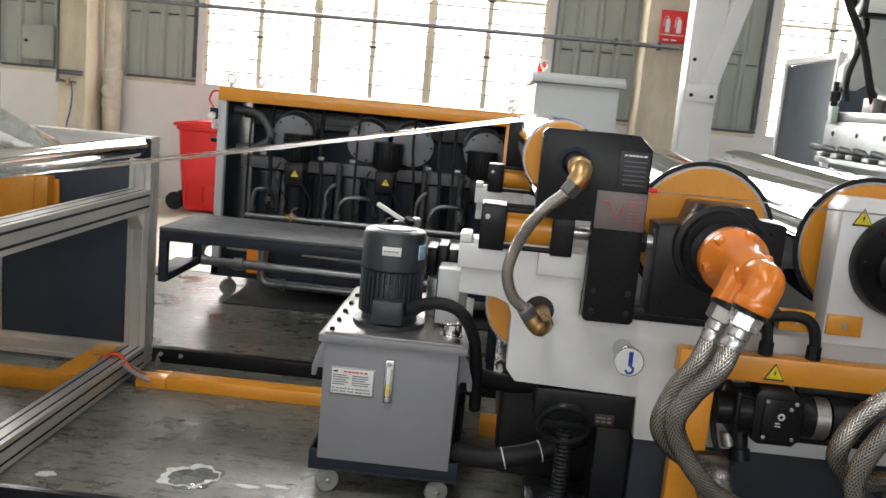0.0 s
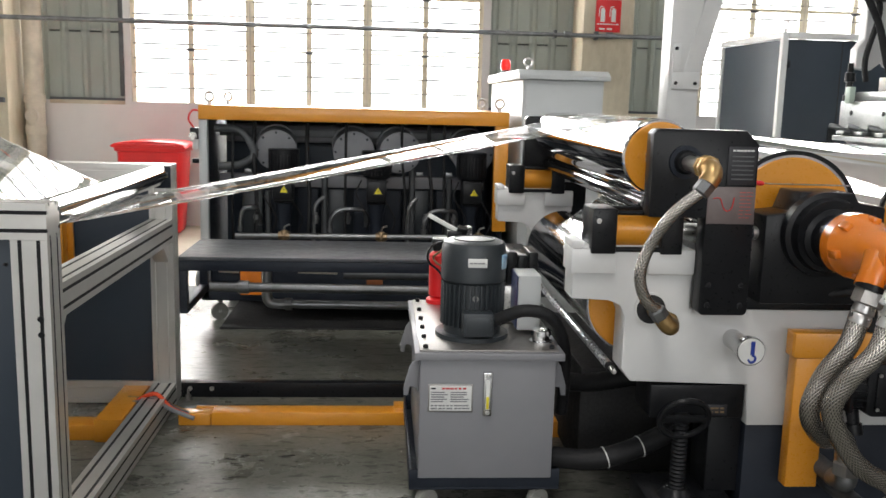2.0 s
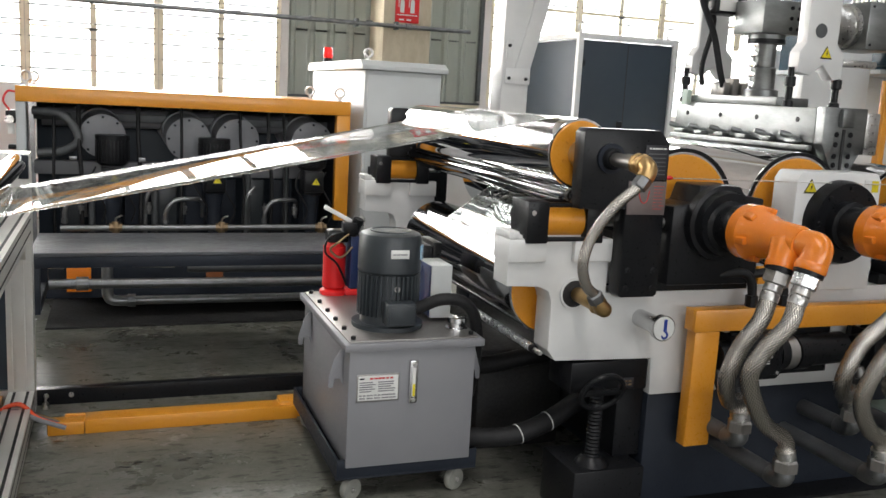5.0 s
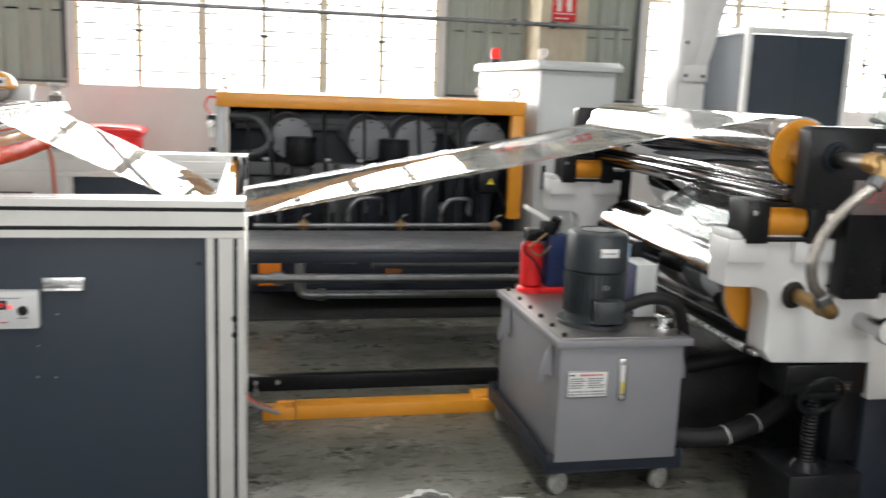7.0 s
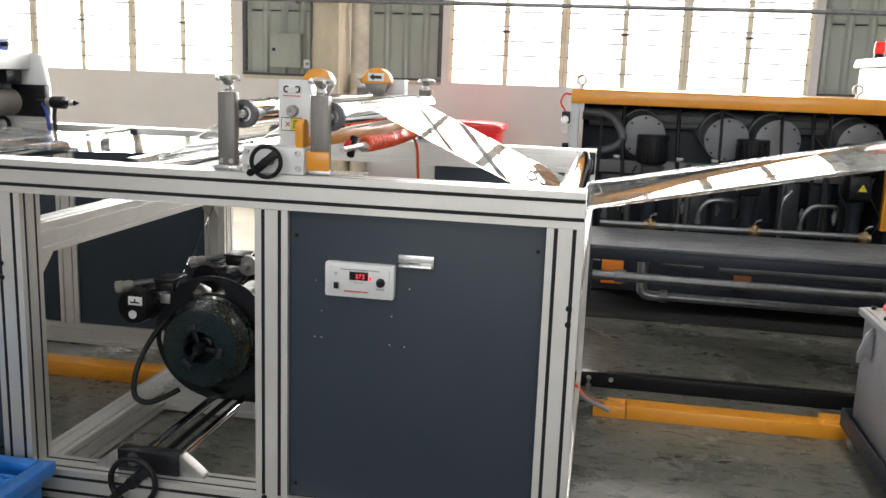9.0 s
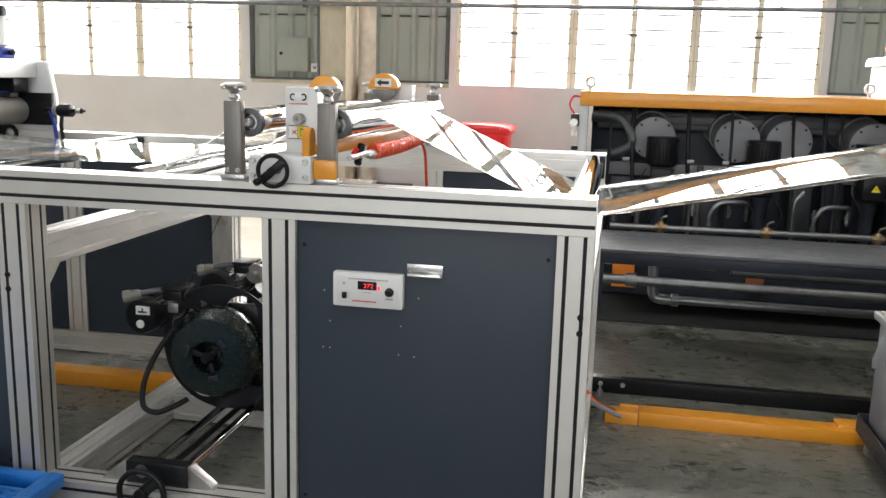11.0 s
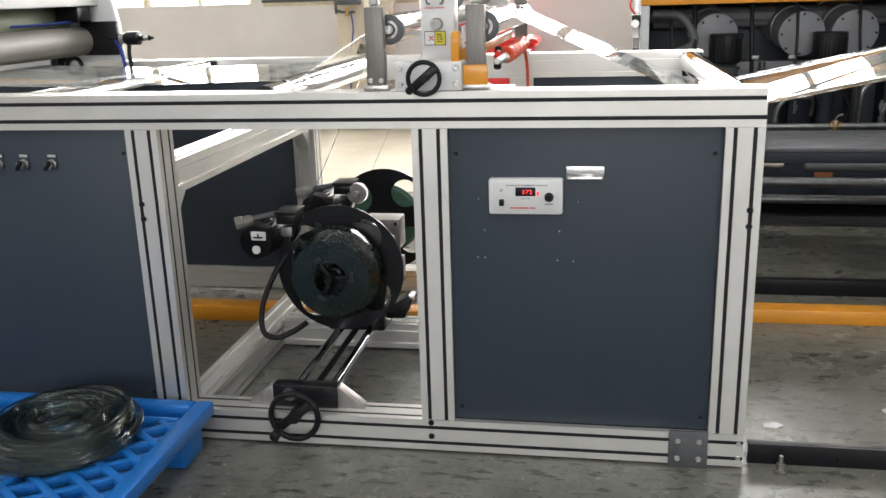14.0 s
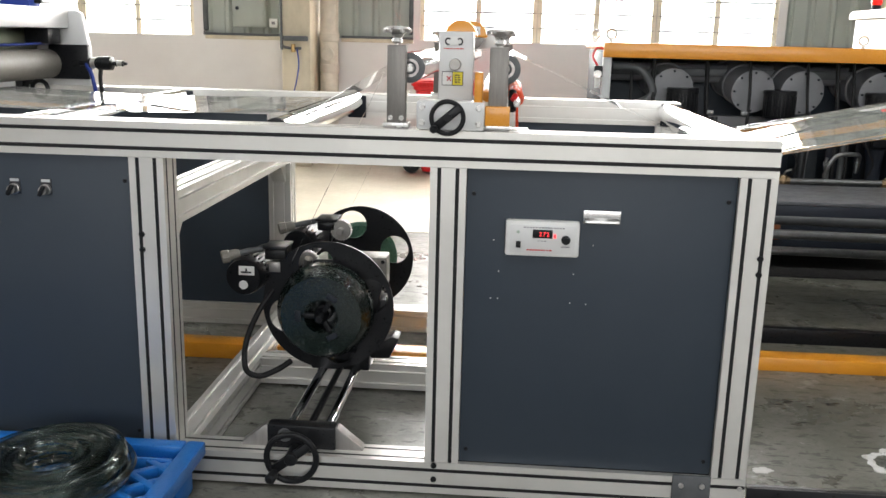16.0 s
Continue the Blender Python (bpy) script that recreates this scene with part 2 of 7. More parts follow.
def make_braid():
    """Woven stainless wire: two crossing families of ridges along the hose's own length and girth."""
    m = bpy.data.materials.new("braided_stainless_hose")
    m.use_nodes = True
    nt = m.node_tree
    b = nt.nodes["Principled BSDF"]
    uv = nt.nodes.new("ShaderNodeTexCoord")
    heights = []
    for sign in (1, -1):
        mp = nt.nodes.new("ShaderNodeMapping")
        mp.inputs["Rotation"].default_value = (0, 0, radians(65 * sign))
        wv = nt.nodes.new("ShaderNodeTexWave")
        wv.inputs["Scale"].default_value = 44.0
        wv.inputs["Distortion"].default_value = 0.4
        nt.links.new(uv.outputs["UV"], mp.inputs[0])
        nt.links.new(mp.outputs[0], wv.inputs["Vector"])
        heights.append(wv.outputs["Fac"])
    mx = nt.nodes.new("ShaderNodeMath")
    mx.operation = "MAXIMUM"
    nt.links.new(heights[0], mx.inputs[0])
    nt.links.new(heights[1], mx.inputs[1])
    nt.links.new(ramp_mix(nt, mx.outputs[0], (0.03, 0.027, 0.024), (0.68, 0.64, 0.59)), b.inputs["Base Color"])
    b.inputs["Metallic"].default_value, b.inputs["Roughness"].default_value = 1.0, 0.24
    bp = nt.nodes.new("ShaderNodeBump")
    bp.inputs["Strength"].default_value, bp.inputs["Distance"].default_value = 0.45, 0.003
    nt.links.new(mx.outputs[0], bp.inputs["Height"])
    nt.links.new(bp.outputs[0], b.inputs["Normal"])
    return m


BRAID = make_braid()

# ---- mesh helpers ----


def smooth(me, angle=35):
    for p in me.polygons:
        p.use_smooth = True
    me.set_sharp_from_angle(angle=radians(angle))


def placed(ob):
    """Where an object stands, worked out from its parents."""
    return placed(ob.parent) @ ob.matrix_parent_inverse @ ob.matrix_basis if ob.parent else ob.matrix_basis.copy()


def part(name, bm, mat, parent=None, label="", sharp=35):
    bmesh.ops.recalc_face_normals(bm, faces=bm.faces)
    me = bpy.data.meshes.new(name)
    bm.to_mesh(me)
    bm.free()
    smooth(me, sharp)
    me.materials.append(mat)
    ob = new(name, me)
    if parent:
        ob.parent = parent
        ob.matrix_parent_inverse = placed(parent).inverted()
    if label:
        ob["label"] = label
    return ob


def thing(name, x, y, z, label, category, group=""):
    ob = new(name)
    ob.empty_display_size = 0.05
    ob.matrix_basis = Matrix.Translation((x, y, z))
    return tagged(ob, label, category, group)


def join(bm, tmp):
    me = bpy.data.meshes.new("tmp")
    tmp.to_mesh(me)
    tmp.free()
    bm.from_mesh(me)
    bpy.data.meshes.remove(me)
    return bm


def box(x0, x1, y0, y1, z0, z1, bev=0.003, bm=None, seg=2, m=None):
    t = bmesh.new()
    bmesh.ops.create_cube(t, size=1)
    for v in t.verts:
        v.co = Vector(((x0 + x1) / 2 + v.co.x * (x1 - x0), (y0 + y1) / 2 + v.co.y * (y1 - y0), (z0 + z1) / 2 + v.co.z * (z1 - z0)))
    bev = min(bev, 0.45 * min(abs(x1 - x0), abs(y1 - y0), abs(z1 - z0)))
    if bev > 0:
        bmesh.ops.bevel(t, geom=t.edges[:], offset=bev, segments=seg, affect="EDGES", profile=0.5)
    if m is not None:
        bmesh.ops.transform(t, matrix=m, verts=t.verts)
    return join(bm, t) if bm else t


def axis_matrix(p0, p1):
    d = Vector(p1) - Vector(p0)
    return Matrix.Translation(p0) @ d.to_track_quat("Z", "Y").to_matrix().to_4x4(), d.length


def lathe(p0, p1, rings, seg=32, bm=None, cap=True):
    """Rings of (part of the way from p0 to p1, radius)."""
    m, length = axis_matrix(p0, p1)
    t = bmesh.new()
    loops = []
    for s, r in rings:
        loops.append([t.verts.new(m @ Vector((r * math.cos(a * math.tau / seg), r * math.sin(a * math.tau / seg), s * length))) for a in range(seg)])
    for a, b in zip(loops, loops[1:]):
        for i in range(seg):
            t.faces.new((a[i], a[(i + 1) % seg], b[(i + 1) % seg], b[i]))
    if cap:
        t.faces.new(loops[0][::-1])
        t.faces.new(loops[-1])
    return join(bm, t) if bm else t


def cyl(p0, p1, r, seg=32, bev=0.002, bm=None):
    length = (Vector(p1) - Vector(p0)).length
    e = min(bev, 0.4 * r, 0.3 * length)
    return lathe(p0, p1, [(0, r - e), (e / length, r), (1 - e / length, r), (1, r - e)], seg, bm)


def ring(p0, p1, r_in, r_out, seg=40, bm=None):
    t = lathe(p0, p1, [(0, r_in), (0, r_out), (1, r_out), (1, r_in), (0, r_in)], seg, None, False)
    bmesh.ops.remove_doubles(t, verts=t.verts, dist=1e-5)
    return join(bm, t) if bm else t


def prism(points, y0, y1, bev=0.0, bm=None, axis="y"):
    """A polygon drawn in x and z, given depth along y (or drawn in y and z, along x; or in x and y, along z)."""
    t = bmesh.new()

    def at(p, q):
        return (p[0], q, p[1]) if axis == "y" else (q, p[0], p[1]) if axis == "x" else (p[0], p[1], q)
    f = t.faces.new([t.verts.new(at(p, y0)) for p in points])
    r = bmesh.ops.extrude_face_region(t, geom=[f])
    bmesh.ops.translate(t, vec=Vector(at((0, 0), y1 - y0)), verts=[g for g in r["geom"] if isinstance(g, bmesh.types.BMVert)])
    if bev:
        bmesh.ops.recalc_face_normals(t, faces=t.faces)
        bmesh.ops.bevel(t, geom=t.edges[:], offset=bev, segments=2, affect="EDGES", profile=0.5)
    return join(bm, t) if bm else t


def curve_points(pts, n=10):
    """Catmull-Rom through pts."""
    p = [Vector(q) for q in pts]
    p = [2 * p[0] - p[1]] + p + [2 * p[-1] - p[-2]]
    out = []
    for i in range(1, len(p) - 2):
        for k in range(n):
            t = k / n
            out.append(0.5 * (2 * p[i] + (p[i + 1] - p[i - 1]) * t + (2 * p[i - 1] - 5 * p[i] + 4 * p[i + 1] - p[i + 2]) * t * t + (3 * p[i] - p[i - 1] - 3 * p[i + 1] + p[i + 2]) * t ** 3))
    out.append(p[-2])
    return out


def tube(pts, r, seg=12, n=10, bm=None, straight=False):
    """A round tube along a smooth line, with its length and girth as UV in metres."""
    line = [Vector(q) for q in pts] if straight else curve_points(pts, n)
    t = bmesh.new()
    uvl = t.loops.layers.uv.new("UVMap")
    up = Vector((0.13, 0.31, 0.94))
    rings, along, d = [], [], 0.0
    side = None
    for i, p in enumerate(line):
        tan = (line[min(i + 1, len(line) - 1)] - line[max(i - 1, 0)]).normalized()
        side = (up.cross(tan) if side is None else side - tan * side.dot(tan)).normalized()
        nor = tan.cross(side)
        if i:
            d += (p - line[i - 1]).length
        along.append(d)
        rings.append([t.verts.new(p + r * (math.cos(a * math.tau / seg) * side + math.sin(a * math.tau / seg) * nor)) for a in range(seg)])
    for i in range(len(rings) - 1):
        for k in range(seg):
            f = t.faces.new((rings[i][k], rings[i][(k + 1) % seg], rings[i + 1][(k + 1) % seg], rings[i + 1][k]))
            girth = math.tau * r / seg
            for lp, (u, v) in zip(f.loops, ((along[i], k * girth), (along[i], (k + 1) * girth), (along[i + 1], (k + 1) * girth), (along[i + 1], k * girth))):
                lp[uvl].uv = (u, v)
    t.faces.new(rings[0][::-1])
    t.faces.new(rings[-1])
    return join(bm, t) if bm else t


def torus(c, axis, R, r, seg=40, sub=10, bm=None):
    m, _ = axis_matrix((0, 0, 0), axis)
    t = bmesh.new()
    loops = []
    for i in range(seg):
        a = i * math.tau / seg
        loops.append([t.verts.new(Vector(c) + m @ Vector(((R + r * math.cos(b * math.tau / sub)) * math.cos(a), (R + r * math.cos(b * math.tau / sub)) * math.sin(a), r * math.sin(b * math.tau / sub)))) for b in range(sub)])
    for i in range(seg):
        for k in range(sub):
            t.faces.new((loops[i][k], loops[(i + 1) % seg][k], loops[(i + 1) % seg][(k + 1) % sub], loops[i][(k + 1) % sub]))
    return join(bm, t) if bm else t


def bars(x0, x1, z0, z1, y, rows, mat, parent, name="print_field", fill=0.5, depth=0.0015, seed=1, cols=1):
    """Lines of unreadable print as thin raised bars, on a face that looks towards -y."""
    rnd = random.Random(seed)
    bm = bmesh.new()
    h = (z1 - z0) / rows
    w = (x1 - x0) / cols
    for r in range(rows):
        for c in range(cols):
            e = x0 + c * w + w * rnd.uniform(0.6, 0.95)
            box(x0 + c * w, e, y - depth, y, z0 + r * h + h * (1 - fill) / 2, z0 + r * h + h * (1 + fill) / 2, 0, bm)
    return part(name, bm, mat, parent)


def lettering(text, size, m, mat, parent, name="lettering"):
    cu = bpy.data.curves.new(name, "FONT")
    cu.body, cu.size, cu.extrude, cu.align_x, cu.align_y = text, size, 0.0006, "CENTER", "CENTER"
    tmp = bpy.data.objects.new("tmp_text", cu)
    me = bpy.data.meshes.new_from_object(tmp)
    bpy.data.objects.remove(tmp)
    bm = bmesh.new()
    bm.from_mesh(me)
    bpy.data.meshes.remove(me)
    bmesh.ops.transform(bm, matrix=m, verts=bm.verts)
    return part(name, bm, mat, parent)


def bolts(points, direction, r, h, mat, parent, name="bolt"):
    d = Vector(direction)
    for p in points:
        bm = lathe(p, Vector(p) + d * h, [(0, r), (0.8, r), (1, r * 0.85), (1, r * 0.5), (0.55, r * 0.5)], 12)
        part(name, bm, mat, parent)


def warning(x, z, y, s, parent):
    """Yellow triangle with a black border and a bolt-like mark."""
    bm = prism([(x - s / 2, z - s * 0.43), (x + s / 2, z - s * 0.43), (x, z + s * 0.43)], y - 0.002, y)
    tri = part("warning_sign", bm, INK, parent, "yellow triangular warning sticker")
    k = 0.8
    part("sign_face", prism([(x - s / 2 * k, z - s * 0.43 * k + s * 0.01), (x + s / 2 * k, z - s * 0.43 * k + s * 0.01), (x, z + s * 0.43 * k - s * 0.02)], y - 0.004, y - 0.002), SIGN_YELLOW, tri)
    part("sign_mark", prism([(x - s * 0.04, z - s * 0.02), (x + s * 0.05, z + s * 0.14), (x + s * 0.02, z), (x + s * 0.07, z), (x - s * 0.03, z - s * 0.22), (x - s * 0.01, z - s * 0.06), (x - s * 0.06, z - s * 0.06)], y - 0.0055, y - 0.004), INK, tri)


# ---- the hall ----
WALL_Y, SILL, HEAD = 9.74, 1.305, 4.3


def setting(name, bm, mat, label="", sharp=35):
    return tagged(part(name, bm, mat, None, label, sharp), kind="structure")


setting("floor", box(-16, 16, -10, 10.2, -0.2, 0, 0), FLOOR, "worn grey-green sealed concrete factory floor")
# thin slab that lightens the floor where window light falls
setting("lit_floor_strip", box(-14, -1.95, 6.25, WALL_Y - 0.002, 0.0, 0.005, 0.001), LIT_CEMENT, "pale cement floor along the window wall, lightened for the window light")
# openings of the long wall with the windows: glazed bays and boarded bays between concrete columns
bm = bmesh.new()
box(-16, 16, WALL_Y, WALL_Y + 0.24, 0, SILL, 0, bm)
box(-16, 16, WALL_Y, WALL_Y + 0.24, HEAD, 7.2, 0, bm)
for a, b in ((-16, -10.6), (-5.66, -5.558), (-3.31, -3.24), (0.42, 0.5), (2.7, 2.78), (7.3, 16)):
    box(a, b, WALL_Y, WALL_Y + 0.24, SILL, HEAD, 0, bm)
wall_back = setting("wall_north", bm, PLASTER, "white plastered brick wall below steel windows")
# the sill's rough dark top edge
bm = bmesh.new()
for a, b in ((-5.54, -4.6), (-4.072, -3.31), (0.5, 1.4), (1.95, 2.69)):
    box(a, b, WALL_Y - 0.012, WALL_Y + 0.1, SILL - 0.035, SILL + 0.004, 0.004, bm)
setting("trim", bm, CONCRETE, "rough weathered cement sill edge")


def cladding(name, x0, x1):
    """A boarded bay: ribbed sheet metal with deep folds."""
    t = bmesh.new()
    pts, x = [], x0
    step = 0.21
    while x < x1:
        for dx, dy in ((0, 0), (0.028, -0.028), (0.06, -0.028), (0.088, 0)):
            if x + dx < x1:
                pts.append((x + dx, WALL_Y + 0.06 + dy))
        x += step
    pts.append((x1, WALL_Y + 0.06))
    back = [(px, py + 0.012) for px, py in reversed(pts)]
    prism(pts + back, SILL, HEAD, 0, t, "z")
    return setting(name, t, CLAD, "grey-green ribbed metal sheet boarding a window bay", 20)


cladding("cladding_1", -5.558, -4.45)
cladding("cladding_2", -4.174, -3.31)
cladding("cladding_3", 0.5, 1.6)
cladding("cladding_4", 1.8, 2.7)
for n, (a, b) in enumerate(((-5.558, -4.6), (-4.072, -3.31), (0.5, 1.4), (1.92, 2.7))):
    bm = bmesh.new()
    box(a, b, WALL_Y - 0.01, WALL_Y + 0.05, SILL + 0.006, SILL + 0.03, 0.003, bm)
    for k in (2.0, 2.7, 3.4):
        box(a, b, WALL_Y + 0.06, WALL_Y + 0.075, k, k + 0.02, 0.002, bm)
    for e in ((a,), (b - 0.045,), (), (b - 0.045,))[n]:
        box(e, e + 0.045, WALL_Y - 0.008, WALL_Y + 0.052, SILL + 0.052, HEAD, 0.003, bm)
    setting("trim", bm, OLD_PIPE, "dark grey steel angle round a boarded bay")


def steel_window(name, x0, x1, n):
    """Louvre window: broad and slim uprights in turn, thin glass blades held by small clips."""
    ob = new(name)
    ob.matrix_basis = Matrix.Translation((x0, WALL_Y, SILL))
    tagged(ob, "cream-painted steel louvre window, brightly backlit", kind="structure")
    rows = 20
    h = (HEAD - SILL) / rows
    pane_me = blade_me = clip_me = None

    def copy_of(me, nm, bm, mat, x, z):
        o = part(nm, bm(), mat) if me is None else new(nm, me)
        o.parent = ob
        o.matrix_parent_inverse = ob.matrix_basis.inverted()
        o.matrix_basis = Matrix.Translation((x, WALL_Y, z))
        return o

    half = (x1 - x0) / n / 2
    for i in range(n + 1):
        x = x0 + (x1 - x0) * i / n
        w = 0.048 if i % 2 == 0 else 0.029
        part("mullion", box(max(x0, x - w), min(x1, x + w), WALL_Y + 0.02, WALL_Y + 0.07, SILL, HEAD, 0.003), CREAM, ob)
        if i % 2 == 0 and 0 < i < n:
            part("glazing_bead", box(x - 0.004, x + 0.004, WALL_Y + 0.0165, WALL_Y + 0.02, SILL, HEAD, 0.001), PVC, ob)
        for r in range(1, rows):
            for e in ((-w, w) if 0 < i < n else ((w,) if i == 0 else (-w,))):
                o = copy_of(clip_me, "clip", lambda: box(-0.011, 0.011, 0.004, 0.0195, -0.005, 0.005, 0.001), OLD_PIPE, x + e * 0.9, SILL + h * r)
                clip_me = o.data
    for z, t in ((1.858, 0.008), (2.445, 0.017)):
        part("window_rail", box(x0, x1, WALL_Y + 0.028, WALL_Y + 0.06, z - t, z + t, 0.002), CREAM, ob)
    for i in range(n):
        xm = x0 + (x1 - x0) * (i + 0.5) / n
        for r in range(rows):
            pane = copy_of(pane_me, "pane", lambda: box(-half + 0.02, half - 0.02, 0.048, 0.052, 0.006, h - 0.004, 0), PANE, xm, SILL + h * r)
            pane_me = pane.data
            pane.visible_shadow = False
            if r:
                blade = copy_of(blade_me, "blade_edge", lambda: box(-half + 0.02, half - 0.02, 0.042, 0.056, -0.0075, 0.0075, 0), OLD_PIPE, xm, SILL + h * r)
                blade_me = blade.data
        # stay levers on the slim uprights
        if i % 2 == 0:
            x = x0 + (x1 - x0) * (i + 1) / n
            for zz in (1.85, 2.43, 3.02):
                part("catch", box(x - 0.045, x + 0.045, WALL_Y + 0.0, WALL_Y + 0.02, zz - 0.012, zz + 0.012, 0.003), OLD_PIPE, ob)
                for sd in (-1, 1):
                    part("stay", tube([(x + sd * 0.03, WALL_Y - 0.005, zz), (x + sd * 0.055, WALL_Y - 0.05, zz - 0.06), (x + sd * 0.075, WALL_Y - 0.06, zz - 0.13)], 0.005, 6, 4), OLD_PIPE, ob)
    return ob


steel_window("window_1", -3.24, 0.42, 6)
steel_window("window_2", 2.78, 7.3, 8)
steel_window("window_3", -10.6, -5.66, 8)

# concrete columns with the downpipe, power box and taps
for cx0, cx1 in ((-4.585, -4.29), (1.37, 1.89)):
    setting("column", box(cx0, cx1, 9.22, 9.74, 0, 7.2, 0.015), CONCRETE, "stained cream concrete column")
bm = bmesh.new()
cyl((-4.174, 9.6, 0), (-4.174, 9.6, 7.2), 0.095, 24, 0.002, bm)
for z in (0.95, 1.27, 3.0):
    cyl((-4.174, 9.6, z), (-4.174, 9.6, z + 0.09), 0.105, 24, 0.006, bm)
dp = tagged(part("downpipe", bm, PVC), "cream plastic rainwater downpipe with a round inspection cap", "pipe")
bm = cyl((-4.174, 9.53, 1.14), (-4.174, 9.475, 1.14), 0.068, 24, 0.008)
cap = part("inspection_cap", bm, PVC, dp)
for k in range(3):
    part("cap_rib", box(-0.045, 0.045, -0.004, 0.004, -0.006, 0.006, 0.001, m=pose(-4.174, 9.473, 1.14, 0, 60 * k + 20, 0)), PVC, cap)
eb = thing("electrical_box", -5.149, 9.71, 1.36, "pale grey sheet-metal electrical box on a boarded bay", "box")
part("box_body", box(-5.215, -4.86, 9.66, 9.76, 1.40, 1.765, 0.006), CLAD, eb)
part("box_door", box(-5.2, -4.875, 9.652, 9.6595, 1.415, 1.75, 0.003), CLAD, eb)
part("box_lock", cyl((-5.16, 9.652, 1.59), (-5.16, 9.635, 1.59), 0.018, 16, 0.002), DARK_STEEL, eb)
ws = thing("wall_socket", -4.81, 9.66, 1.39, "white square wall socket beside the column", "socket")
part("socket_plate", box(-4.82, -4.735, 9.645, 9.662, 1.40, 1.49, 0.004), WHITE, ws)
part("socket_back", box(-4.8, -4.755, 9.663, 9.78, 1.42, 1.47, 0.002), WHITE, ws)
part("socket_holes", box(-4.795, -4.76, 9.642, 9.646, 1.43, 1.46, 0.001), GREY_PAINT, ws)
tap = thing("wall_tap", -4.636, 9.19, 1.15, "old steel water tap with pipe and blue hose on the column", "tap")
part("tap_pipe", tube([(-4.708, 9.19, 2.4), (-4.708, 9.19, 1.3), (-4.687, 9.17, 1.22), (-4.605, 9.17, 1.2), (-4.502, 9.17, 1.2)], 0.014, 10, 6), OLD_PIPE, tap)
part("tap_bracket", box(-4.687, -4.441, 9.17, 9.218, 1.27, 1.32, 0.005), OLD_PIPE, tap)
part("tap_body", cyl((-4.584, 9.17, 1.16), (-4.584, 9.17, 1.24), 0.022, 14, 0.004), BRASS, tap)
part("tap_hose", tube([(-4.543, 9.16, 1.19), (-4.523, 9.14, 1.05), (-4.543, 9.14, 0.9), (-4.584, 9.15, 0.7), (-4.584, 9.17, 0.3)], 0.007, 8, 8), INK_BLUE, tap)
tap.matrix_basis = Matrix.Translation((-4.506, 9.19, 1.15))
# service pipe along the wall, held off the columns
bm = bmesh.new()
cyl((-12, 9.14, 2.085), (2.3, 9.14, 2.075), 0.022, 16, 0.001, bm)
cyl((-12, 9.14, 2.085), (-12.01, 9.14, 2.085), 0.03, 16, 0.001, bm)
sp = tagged(part("service_pipe", bm, GALV), "galvanised service pipe running along the wall", "pipe")
for x in (-4.584, 1.2, 1.62):
    part("coupling", cyl((x - 0.035, 9.14, 2.08), (x + 0.035, 9.14, 2.08), 0.032, 16, 0.004), GALV, sp)
    part("pipe_clip", box(x - 0.14, x - 0.11, 9.12, 9.23, 2.04, 2.12, 0.004), OLD_PIPE, sp)
for x in (-3.046, -1.4, -0.1, 0.6):
    part("coupling", cyl((x - 0.02, 9.14, 2.08), (x + 0.02, 9.14, 2.08), 0.028, 16, 0.004), GALV, sp)
fs = thing("fire_point_sign", 1.61, 9.21, 2.1, "red fire point sign with white extinguisher pictures", "sign")
part("sign_board", box(1.49, 1.745, 9.195, 9.218, 2.12, 2.435, 0.004), RED, fs)
for x in (1.56, 1.67):
    sp2 = part("sign_picture", cyl((x, 9.195, 2.22), (x, 9.1949, 2.22), 0.001, 8, 0), LABEL, fs)
    part("picture_body", prism([(x - 0.022, 2.22), (x - 0.022, 2.33), (x - 0.01, 2.355), (x + 0.01, 2.355), (x + 0.022, 2.33), (x + 0.022, 2.22)], 9.191, 9.195), LABEL, sp2)
    part("picture_hose", tube([(x, 9.192, 2.365), (x - 0.02, 9.192, 2.37), (x - 0.036, 9.192, 2.34), (x - 0.038, 9.192, 2.27)], 0.004, 6, 6), LABEL, sp2)
bars(1.51, 1.725, 2.185, 2.21, 9.195, 1, LABEL, fs, seed=3, cols=8)
bars(1.53, 1.69, 2.135, 2.165, 9.195, 1, LABEL, fs, seed=4, cols=2)
# far service pipes and cable trunk at the wall's foot
bm = bmesh.new()
for z, r in ((0.12, 0.035), (0.21, 0.022)):
    cyl((-11, 9.64, z), (-3.661, 9.64, z), r, 14, 0.001, bm)
part("floor_pipe", bm, OLD_PIPE)
tagged(bpy.data.objects["floor_pipe"], "dark pipes lying along the foot of the wall", "pipe")
# bright overcast sky outside the windows
GLOW = material("overcast_backdrop", (0.97, 0.985, 1.0), 0.9, 0, (0.95, 0.97, 0.99), 0.5, 5, 0.0, emit=3.2)
setting("backdrop", box(-18, 18, 12.0, 12.05, -1, 9, 0), GLOW)
# unseen closing walls and roof; south and roof openings let the added fill in
setting("wall_east", box(16, 16.25, -10, 10.2, 0, 7.2, 0), PLASTER)
setting("wall_west", box(-16.25, -16, -10, 10.2, 0, 7.2, 0), PLASTER)
bm = bmesh.new()
box(-16, 16, -9.7, -9.46, 0, 1.9, 0, bm)
box(-16, 16, -9.7, -9.46, 4.9, 7.2, 0, bm)
box(-16, -10.1, -9.7, -9.46, 1.9, 4.9, 0, bm)
box(6.1, 16, -9.7, -9.46, 1.9, 4.9, 0, bm)
for x in (-6.0, -2.0, 2.0):
    box(x - 0.2, x + 0.2, -9.7, -9.46, 1.9, 4.9, 0, bm)
